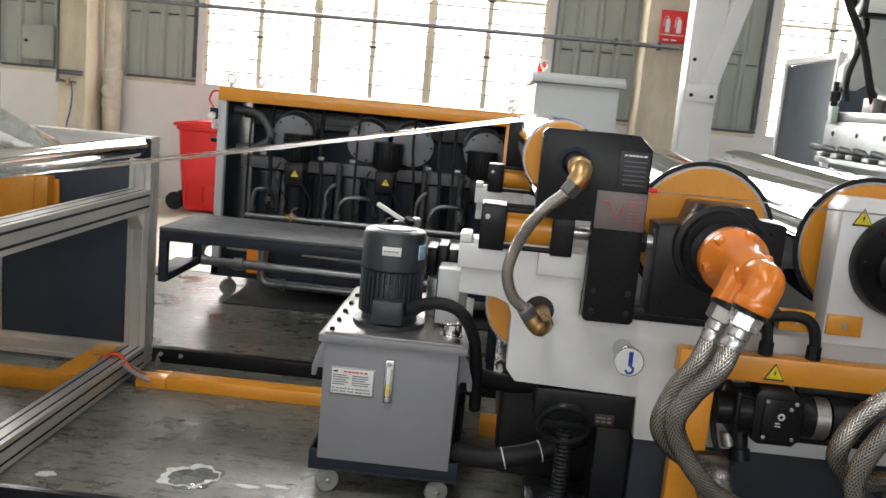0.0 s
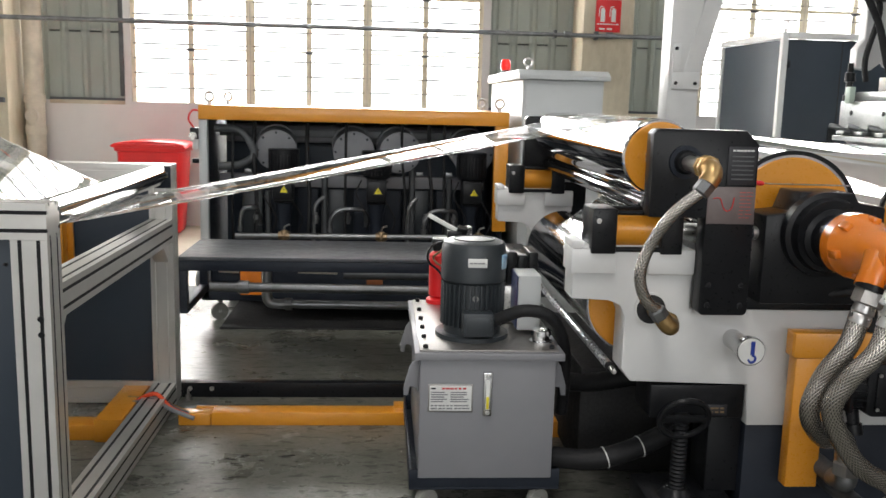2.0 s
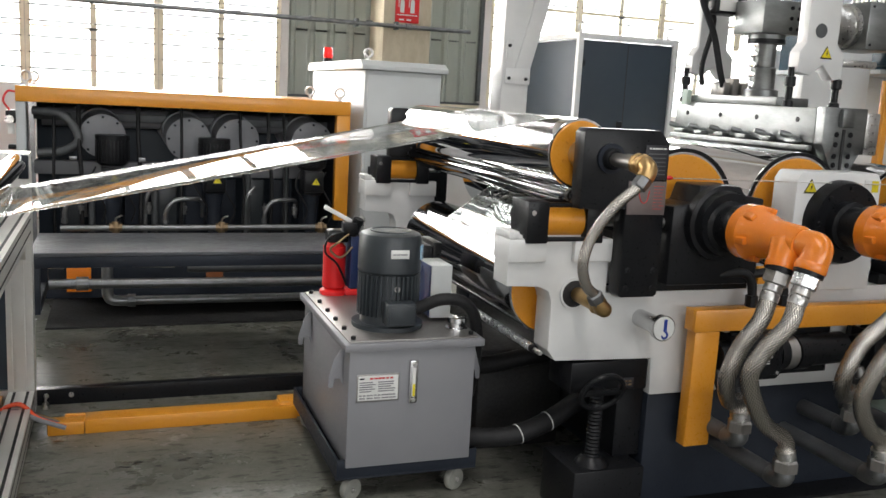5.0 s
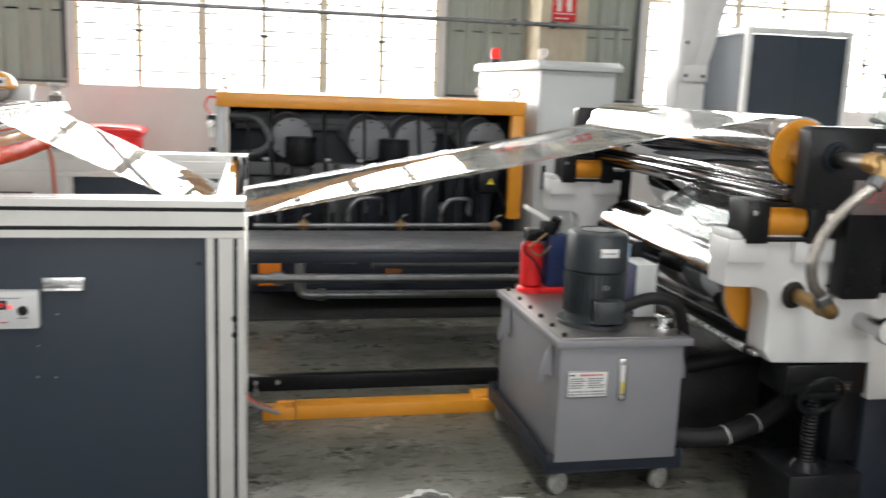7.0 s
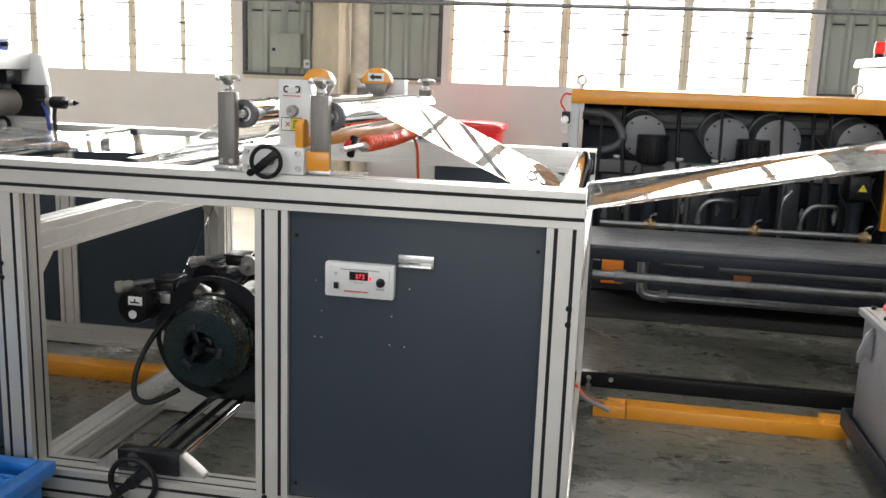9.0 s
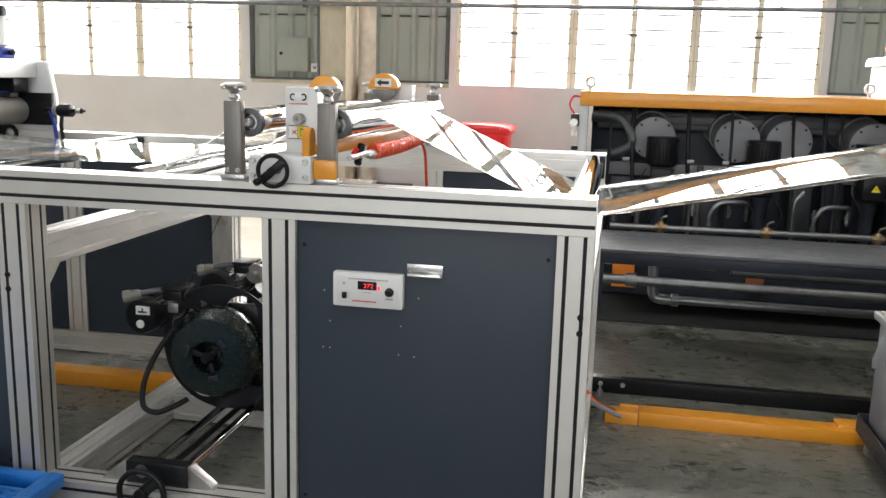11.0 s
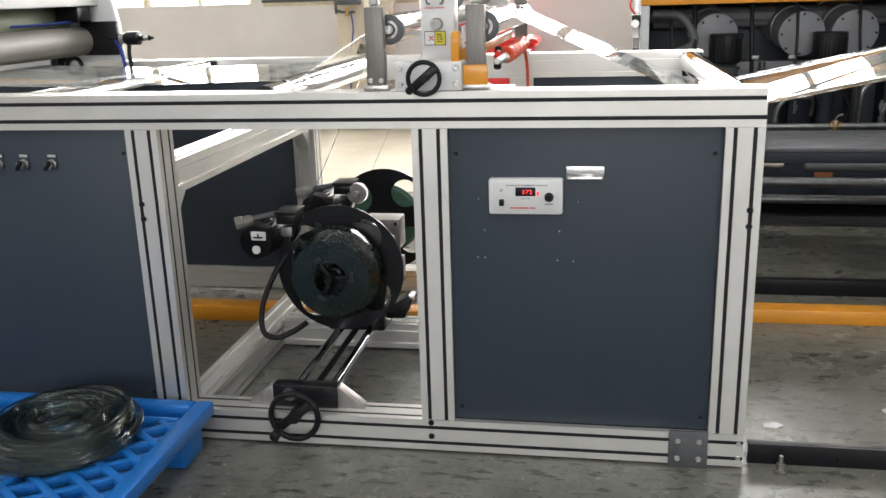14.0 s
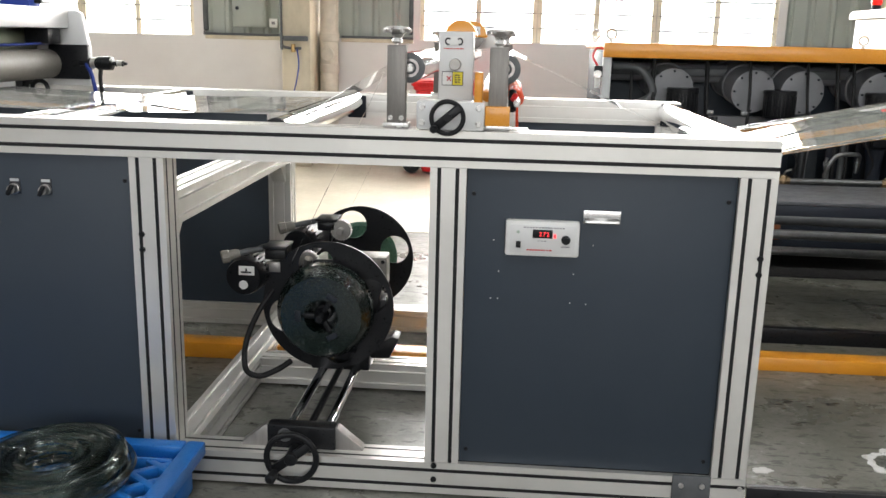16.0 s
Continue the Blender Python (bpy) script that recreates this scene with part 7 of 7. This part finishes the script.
for x, w in ((-0.95, 0.21), (-0.37, 0.2), (-1.5, 0.1)):
    part("flexible_pipe", tube([(x, 5.62, 0.57), (x + 0.005, 5.6, 0.65), (x + w * 0.25, 5.6, 0.71), (x + w * 0.7, 5.61, 0.72), (x + w, 5.66, 0.70), (x + w + 0.01, 5.72, 0.6)], 0.013, 10, 6), GALV, ex)
    part("pipe_nut", cyl((x, 5.62, 0.575), (x, 5.62, 0.6), 0.019, 6), GALV, ex)
for x, z0, z1 in ((-1.36, 0.34, 0.8), (-1.0, 0.34, 0.9), (-0.44, 0.34, 0.95), (-0.2, 0.34, 0.9)):
    part("steel_riser", cyl((x, 5.86, z0), (x, 5.86, z1), 0.02, 12), OLD_PIPE, ex)
part("water_manifold", cyl((-1.52, 5.55, 0.553), (-0.03, 5.55, 0.562), 0.018, 16), GALV, ex, "galvanised water manifold")
part("grey_duct", tube([(-1.66, 5.7, 1.2), (-1.5, 5.68, 1.18), (-1.42, 5.68, 1.05), (-1.5, 5.7, 0.98), (-1.64, 5.72, 0.96)], 0.025, 12, 8), OLD_PIPE, ex)
for x, y in ((X0 + 0.05, EY + 0.1), (X0 + 0.03, EY + 0.9), (X1 - 0.05, EY + 0.1), (X1 - 0.07, EY + 0.9)):
    part("eyebolt", torus((x, y, 1.385), (0.3, 1, 0), 0.028, 0.008, 24, 8), STEEL, ex)
    part("eyebolt_stem", cyl((x, y, 1.333), (x, y, 1.36), 0.013, 12), STEEL, ex)
ag = part("air_regulator", box(X0 - 0.05, X0 - 0.001, EY + 0.0, EY + 0.05, 1.13, 1.2, 0.006), BLACK, ex, "air regulator with gauges and a red tube")
part("regulator_gauge", cyl((X0 - 0.03, EY - 0.002, 1.15), (X0 - 0.03, EY - 0.022, 1.15), 0.024, 18), STEEL, ag)
part("regulator_bowl", cyl((X0 - 0.025, EY + 0.025, 1.07), (X0 - 0.025, EY + 0.025, 1.13), 0.017, 14), LABEL, ag)
part("red_tube", tube([(X0 - 0.03, EY + 0.02, 1.2), (X0 - 0.06, EY + 0.02, 1.25), (X0 - 0.04, EY + 0.03, 1.3), (X0 + 0.0, EY + 0.05, 1.3)], 0.006, 8, 8), RED, ag)
part("regulator_valve", cyl((X0 - 0.04, EY + 0.02, 1.0), (X0 - 0.001, EY + 0.02, 1.0), 0.014, 12), BLACK, ag)
part("orange_bracket", box(-1.49, -1.36, 5.52, 5.568, 0.19, 0.41, 0.004), ORANGE, ex, "orange-painted bracket under the housing")
part("orange_bracket", box(-0.72, -0.62, 5.545, 5.568, 0.2, 0.35, 0.004), RUST, ex, "faded rusty bracket under the housing")
for xa, xb in ((-1.62, -1.5), (-1.14, -0.9)):
    part("lagged_pipe", cyl((xa, 5.54, 0.352), (xb, 5.54, 0.347), 0.026, 18), PVC, ex, "cream lagged pipe end")

# the extruder's shadow on the floor, laid as a flat black sheet
dt = thing("under_shade", -0.6, 6.0, 0, "flat black sheet standing in for the shadow under the extruder", "tray")
part("shade_sheet", box(-1.6, 0.3, 5.43, 6.75, 0.0005, 0.005, 0.001), BLACK_MATT, dt)
part("shade_edge", box(-1.6, 0.3, 5.42, 5.43, 0.0005, 0.012, 0.001), BLACK_MATT, dt)

# pipes under and before the extruder
wpz = thing("water_pipes", -0.8, 5.0, 0.2, "galvanised water pipes with elbows under the bench", "pipes")
part("pipe_run", cyl((-1.62, 5.0, 0.352), (0.3, 5.0, 0.338), 0.026, 18), GALV, wpz)
part("pipe_elbow", tube([(-1.60, 5.3, 0.44), (-1.62, 5.1, 0.44), (-1.62, 5.02, 0.42), (-1.62, 5.0, 0.37), (-1.58, 5.0, 0.352)], 0.03, 14, 6), GALV, wpz)
part("pipe_coupling", cyl((-1.42, 5.0, 0.351), (-1.36, 5.0, 0.351), 0.036, 18), GALV, wpz)
part("pipe_run", cyl((-1.13, 5.06, 0.243), (0.3, 5.06, 0.236), 0.024, 18), GALV, wpz)
part("pipe_elbow", tube([(-1.27, 5.06, 0.5), (-1.27, 5.06, 0.34), (-1.268, 5.06, 0.28), (-1.25, 5.06, 0.25), (-1.21, 5.06, 0.243), (-1.16, 5.06, 0.243)], 0.029, 14, 6), GALV, wpz)
part("pipe_coupling", cyl((-1.17, 5.06, 0.243), (-1.13, 5.06, 0.243), 0.036, 8), GALV, wpz)
part("pipe_run", cyl((-0.85, 5.25, 0.385), (0.3, 5.25, 0.375), 0.033, 18), OLD_PIPE, wpz)
part("pipe_support", box(0.2, 0.23, 4.97, 5.58, 0.165, 0.185, 0.003), OLD_PIPE, wpz)
part("pipe_clip", box(0.2, 0.23, 4.975, 5.025, 0.186, 0.327, 0.003), OLD_PIPE, wpz)
# steel bench
bn = thing("steel_bench", -0.6, 4.5, 0, "long dark grey steel work step on legs", "bench")
part("bench_top", box(-1.576, 0.12, 4.25, 4.78, 0.635, 0.652, 0.003), STEP_PLATE, bn, "worn grey steel tread plate with scratches")
part("bench_apron", box(-1.576, 0.12, 4.25, 4.29, 0.585, 0.634, 0.003), DARK_STEEL, bn)
part("bench_apron", box(-1.576, 0.12, 4.74, 4.78, 0.585, 0.634, 0.003), DARK_STEEL, bn)
part("bench_apron", box(-1.576, -1.536, 4.291, 4.739, 0.585, 0.634, 0.003), DARK_STEEL, bn)
part("bench_leg", box(-1.576, -1.536, 4.25, 4.29, 0.38, 0.584, 0.003), DARK_STEEL, bn)
part("bench_leg", box(-1.576, -1.536, 4.74, 4.78, 0.38, 0.584, 0.003), DARK_STEEL, bn)
part("lower_rail", box(-1.576, -1.536, 4.291, 4.739, 0.38, 0.42, 0.003), DARK_STEEL, bn)
part("lower_step", box(-1.66, -1.577, 4.3, 4.74, 0.40, 0.41, 0.002), DARK_STEEL, bn)
for x in (0.06,):
    for y in (4.25, 4.74):
        part("bench_leg", box(x, x + 0.04, y, y + 0.04, 0.0, 0.584, 0.003), DARK_STEEL, bn)

# ---- red wheeled bin ----
wbn = thing("wheeled_bin", -2.9, 9.15, 0, "bright red plastic wheeled bin against the white wall", "bin")
t = bmesh.new()
prof = [(0.0, 0.27, 0.19), (0.05, 0.285, 0.2), (0.5, 0.325, 0.235), (0.8, 0.345, 0.25), (0.81, 0.37, 0.262), (0.86, 0.375, 0.265)]
loops = []
for z, a, b in prof:
    loops.append([t.verts.new((-2.88 + sx * a * 0.9, 9.16 + sy * b, z + 0.03)) for sx, sy in ((-1, -0.8), (-0.93, -0.95), (-0.8, -1), (0.8, -1), (0.93, -0.95), (1, -0.8), (1, 0.8), (0.93, 0.95), (0.8, 1), (-0.8, 1), (-0.93, 0.95), (-1, 0.8))])
for a, b in zip(loops, loops[1:]):
    for k in range(12):
        t.faces.new((a[k], a[(k + 1) % 12], b[(k + 1) % 12], b[k]))
t.faces.new(loops[0][::-1])
t.faces.new(loops[-1])
part("bin_body", t, RED, wbn)
for x in (-3.1, -2.92, -2.74):
    part("body_rib", box(x - 0.012, x + 0.012, 8.935, 8.965, 0.12, 0.78, 0.006), RED, wbn)
part("bin_lid", prism([(-3.22, 0.875), (-3.235, 0.892), (-3.2, 0.915), (-3.05, 0.935), (-2.85, 0.94), (-2.62, 0.93), (-2.54, 0.91), (-2.52, 0.875)], 8.88, 9.44, 0.008), RED, wbn)
part("lid_handle", box(-3.18, -2.62, 8.86, 8.885, 0.89, 0.915, 0.008), RED, wbn)
part("front_rib", box(-3.1, -2.75, 8.895, 8.92, 0.3, 0.62, 0.012), RED, wbn)
for y in (9.02, 9.3):
    part("bin_wheel", lathe((-3.23, y - 0.03, 0.1), (-3.23, y + 0.03, 0.1), [(0, 0.05), (0, 0.085), (0.2, 0.09), (0.8, 0.09), (1, 0.085), (1, 0.05)], 24), RUBBER, wbn)

# ---- winder to the west ----
wd = thing("winder", -4.6, 3.4, 0, "white winder stand with grey and green rolls", "machine")
part("side_plate", prism([(-5.6, 0.0), (-4.22, 0.0), (-4.155, 0.9), (-4.158, 1.26), (-4.185, 1.405), (-4.205, 1.417), (-5.6, 1.417)], 4.10, 4.135, 0.006), WHITE, wd)
part("top_beam", box(-4.5, -4.24, 2.6, 4.099, 1.34, 1.425, 0.006), WHITE, wd)
part("beam_block", box(-4.37, -4.262, 3.95, 4.06, 1.272, 1.339, 0.005), BLACK, wd)
part("bearing_block", box(-4.325, -4.145, 4.06, 4.099, 1.12, 1.27, 0.006), BLACK, wd)
part("winding_roll", cyl((-4.33, 2.7, 1.185), (-4.33, 4.059, 1.185), 0.064, 40), GREY_RUB, wd, "grey rubber-covered roll")
part("upper_roll", cyl((-4.445, 2.7, 1.277), (-4.445, 4.095, 1.277), 0.06, 40), CELADON, wd, "pale green covered roll")
part("blue_line", tube([(-4.55, 3.2, 1.268), (-4.37, 3.7, 1.266), (-4.28, 4.03, 1.277)], 0.006, 8, 6), INK_BLUE, wd)
part("lower_box", box(-4.71, -4.46, 4.0, 4.099, 1.052, 1.112, 0.004), WHITE, wd)
part("lower_block", box(-4.455, -4.42, 4.0, 4.099, 1.055, 1.115, 0.004), BLACK, wd)
part("black_arm", torus((-4.365, 4.04, 1.075), (0, 1, 0), 0.036, 0.01, 28, 8), BLACK, wd)
fr = part("filter_bowl", lathe((-4.46, 4.11, 1.475), (-4.46, 4.11, 1.625), [(0, 0.03), (0.1, 0.05), (0.95, 0.052), (1, 0.045)], 24), LABEL, wd, "pale air filter bowl with a black cap")
part("filter_cap", lathe((-4.46, 4.11, 1.625), (-4.46, 4.11, 1.67), [(0, 0.056), (0.8, 0.056), (1, 0.048)], 24), BLACK, fr)
part("filter_base", box(-4.53, -4.395, 4.06, 4.16, 1.426, 1.48, 0.006), INK_BLUE, fr)
part("filter_port", cyl((-4.394, 4.11, 1.455), (-4.36, 4.11, 1.455), 0.012, 12), BLACK, fr)
az = thing("air_nozzle", -4.0, 4.03, 1.19, "black and steel air chuck fitting on the winding shaft", "nozzle")
part("nozzle_body", lathe((-4.17, 4.034, 1.193), (-3.957, 4.034, 1.194), [(0, 0.012), (0.2, 0.012), (0.22, 0.022), (0.38, 0.022), (0.4, 0.03), (0.68, 0.03), (0.7, 0.009), (0.76, 0.009), (0.77, 0.013), (0.92, 0.013), (0.94, 0.007), (1, 0.006)], 20), BLACK, az)
part("nozzle_ring", cyl((-4.118, 4.034, 1.193), (-4.095, 4.034, 1.193), 0.0235, 20), STEEL, az)
part("nozzle_tip", cyl((-4.002, 4.034, 1.194), (-3.976, 4.034, 1.194), 0.0135, 16), STEEL, az)
part("nozzle_hose", tube([(-4.075, 4.03, 1.17), (-4.078, 4.025, 1.12), (-4.07, 4.02, 1.07), (-4.065, 4.01, 1.03)], 0.009, 8, 6), RUBBER, az)
part("nozzle_hose", tube([(-4.14, 4.03, 1.19), (-4.115, 4.02, 1.15), (-4.1, 4.01, 1.1), (-4.085, 4.0, 1.03)], 0.009, 8, 6), INK_BLUE, az)

# ---- blue pallet with a coil of strip ----
pt = thing("plastic_pallet", -3.7, 2.05, 0, "blue plastic pallet with a lattice deck", "pallet")
PX0, PX1, PY0, PY1, PZ = -4.35, -3.142, 1.35, 2.556, 0.15
part("deck_rim", box(PX1 - 0.055, PX1, PY0, PY1, PZ - 0.045, PZ, 0.008), BLUE, pt)
part("deck_rim", box(PX0, PX0 + 0.055, PY0, PY1, PZ - 0.045, PZ, 0.008), BLUE, pt)
part("deck_rim", box(PX0 + 0.056, PX1 - 0.056, PY1 - 0.05, PY1, PZ - 0.045, PZ, 0.008), BLUE, pt)
part("deck_rim", box(PX0 + 0.056, PX1 - 0.056, PY0, PY0 + 0.05, PZ - 0.045, PZ, 0.008), BLUE, pt)
U0, U1, V0, V1 = PX0 + 0.05, PX1 - 0.05, PY0 + 0.045, PY1 - 0.125
for sgn in (1, -1):
    slope = sgn * 0.75
    for k in range(-16, 30):
        c = V0 + k * 0.098
        ends = []
        for u in (U0, U1):
            v = c + slope * (u - U0) if sgn > 0 else c + slope * (u - U1)
            if V0 <= v <= V1:
                ends.append((u, v))
        for v in (V0, V1):
            u = U0 + (v - c) / slope if sgn > 0 else U1 + (v - c) / slope
            if U0 < u < U1:
                ends.append((u, v))
        if len(ends) == 2 and math.dist(*ends) > 0.06:
            (ua, va), (ub, vb) = ends
            half = math.dist(*ends) / 2
            ang = math.degrees(math.atan2(vb - va, ub - ua))
            dz = 0.001 if sgn > 0 else 0.0
            part("lattice_bar", box(-half, half, -0.011, 0.011, PZ - 0.036, PZ - 0.005 - dz, 0.003, m=pose((ua + ub) / 2, (va + vb) / 2, 0, 0, 0, ang)), BLUE, pt)
for u in (PX1 - 0.36, PX1 - 0.66, PX0 + 0.3):
    part("lattice_bar", box(u - 0.014, u + 0.014, V0, V1, PZ - 0.037, PZ - 0.003, 0.003), BLUE, pt)
part("deck_band", box(PX0 + 0.056, PX1 - 0.056, PY1 - 0.13, PY1 - 0.118, PZ - 0.04, PZ - 0.002, 0.003), BLUE, pt)
for x0 in (PX1 - 0.33, PX1 - 0.63, PX1 - 0.93):
    part("deck_band", box(x0, x0 + 0.06, PY1 - 0.117, PY1 - 0.051, PZ - 0.04, PZ - 0.001, 0.005), BLUE, pt)
part("deck_pocket", box(PX0 + 0.056, PX1 - 0.056, PY1 - 0.117, PY1 - 0.051, PZ - 0.1, PZ - 0.045, 0.004), BLUE, pt)
for x in (PX0 + 0.03, (PX0 + PX1) / 2 - 0.07, PX1 - 0.17):
    for y in (PY0 + 0.03, (PY0 + PY1) / 2 - 0.07, PY1 - 0.17):
        part("pallet_foot", box(x, x + 0.14, y, y + 0.14, 0, PZ - 0.046, 0.015), BLUE, pt)
co = thing("strip_coil", -3.47, 2.27, PZ, "loose coil of clear plastic strip lying on the pallet", "coil")
rnd = random.Random(9)
for k in range(26):
    r = 0.085 + 0.12 * (k % 9) / 8 + rnd.uniform(-0.006, 0.006)
    z = PZ + 0.012 + 0.028 * (k // 9) + rnd.uniform(-0.004, 0.008)
    part("strip_turn", torus((-3.47 + rnd.uniform(-0.012, 0.012), 2.27 + rnd.uniform(-0.012, 0.012), z), (rnd.uniform(-0.05, 0.05), rnd.uniform(-0.05, 0.05), 1), r, 0.0095, 48, 6), CLEAR_COIL, co)

# ---- wet patches ----
WET = make_clear("water_film", (0.9, 0.92, 0.92), 0.0, 1.4, 0.14, 9)


def puddle(cx, cy, rx, ry, seed, label):
    rnd = random.Random(seed)
    ph = [rnd.uniform(0, 6.28) for _ in range(4)]
    pts = []
    for k in range(48):
        a = k * math.tau / 48
        f = 1 + 0.16 * math.sin(2 * a + ph[0]) + 0.12 * math.sin(3 * a + ph[1]) + 0.08 * math.sin(5 * a + ph[2]) + 0.05 * math.sin(9 * a + ph[3])
        pts.append((cx + rx * f * math.cos(a), cy + ry * f * math.sin(a)))
    ob = tagged(part("puddle", prism(pts, 0.0003, 0.0025, 0, None, "z"), WET), label, "puddle", "puddles")
    ob.visible_shadow = False
    if rx > 0.06 and ry > 0.06:
        bm = bmesh.new()
        for _ in range(90):
            a, f = rnd.uniform(0, 6.28), rnd.uniform(0.35, 0.98)
            r = rnd.uniform(0.001, 0.0035)
            gx, gy = cx + rx * f * math.cos(a), cy + ry * f * math.sin(a)
            lathe((gx, gy, 0.0), (gx, gy, 0.004), [(0, r), (0.7, r * 0.8), (1, r * 0.3)], 6, bm)
        grit = tagged(part("grit", bm, OLD_PIPE), "dark grit lying in the puddle", "grit", kind="stuff")


CHALK = material("white_dried_residue", (0.74, 0.74, 0.73), 0.4, 0, (0.6, 0.6, 0.58), 40, 160, 0.2, 0.1)


def residue(cx, cy, rx, ry, hole, seed, label):
    """A thin ragged white crust; with a hole it is a ring that is broad on one side."""
    rnd = random.Random(seed)
    ph = [rnd.uniform(0, 6.28) for _ in range(6)]
    n = 64
    rings = []
    for inner in (False, True):
        pts = []
        for k in range(n):
            a = k * math.tau / n
            f = 1 + 0.14 * math.sin(2 * a + ph[0]) + 0.1 * math.sin(5 * a + ph[1]) + 0.07 * math.sin(11 * a + ph[2])
            if inner:
                f = (hole + 0.08 * math.sin(7 * a + ph[3]) + 0.05 * math.sin(13 * a + ph[4])) * f if hole else 0.05
                f = min(f, 0.97 - 0.03 * math.sin(17 * a + ph[5]))
            ox = 0.2 * rx if inner and hole else 0.0
            pts.append((cx + ox + rx * f * math.cos(a), cy - (0.12 * ry if inner and hole else 0) + ry * f * math.sin(a)))
        rings.append(pts)
    bm = bmesh.new()
    va, vb = ([bm.verts.new((x, y, 0.0028)) for x, y in p] for p in rings)
    vc, vd = ([bm.verts.new((x, y, 0.0004)) for x, y in p] for p in rings)
    for k in range(n):
        q = (k + 1) % n
        for a, b in ((va, vb), (vd, vc), (vc, va), (vb, vd)):
            bm.faces.new((a[k], a[q], b[q], b[k]))
    return tagged(part("dried_residue", bm, CHALK), label, "stain", "stains on the floor")


puddle(-0.935, 2.96, 0.085, 0.095, 1, "small puddle of water shining on the concrete")
residue(-0.955, 2.98, 0.093, 0.09, 0.93, 31, "ragged white crust ringing the small puddle")
residue(-1.415, 2.866, 0.03, 0.022, 0, 32, "small white dried splash on the concrete")
residue(-0.735, 2.945, 0.05, 0.012, 0, 33, "thin white dried smear on the concrete")
residue(-0.64, 2.965, 0.045, 0.012, 0, 34, "thin white dried smear on the concrete")
puddle(-0.06, 3.08, 0.05, 0.05, 3, "thin wet smear on the concrete floor")


# ---- what moves ----
def turning(ob, rate, start=0.0):
    """Rows of a slow turn about the thing's own axis along y, in degrees a second."""
    base = ob.matrix_basis.copy()
    return [(t, base @ pose(0, 0, 0, 0, start - rate * t, 0)) for t in range(0, 17, 2)]


def motions():
    walk(reel_a, turning(reel_a, 27.0, -18.0))
    walk(reel_b, turning(reel_b, 27.0, -18.0))
    walk(roll_a, turning(roll_a, 28.0))
    walk(roll_b, turning(roll_b, -15.0))
    walk(roll_c, turning(roll_c, 15.0))
    walk(roll_d, turning(roll_d, -15.0))
    walk(roll_e, turning(roll_e, -25.0))


motions()
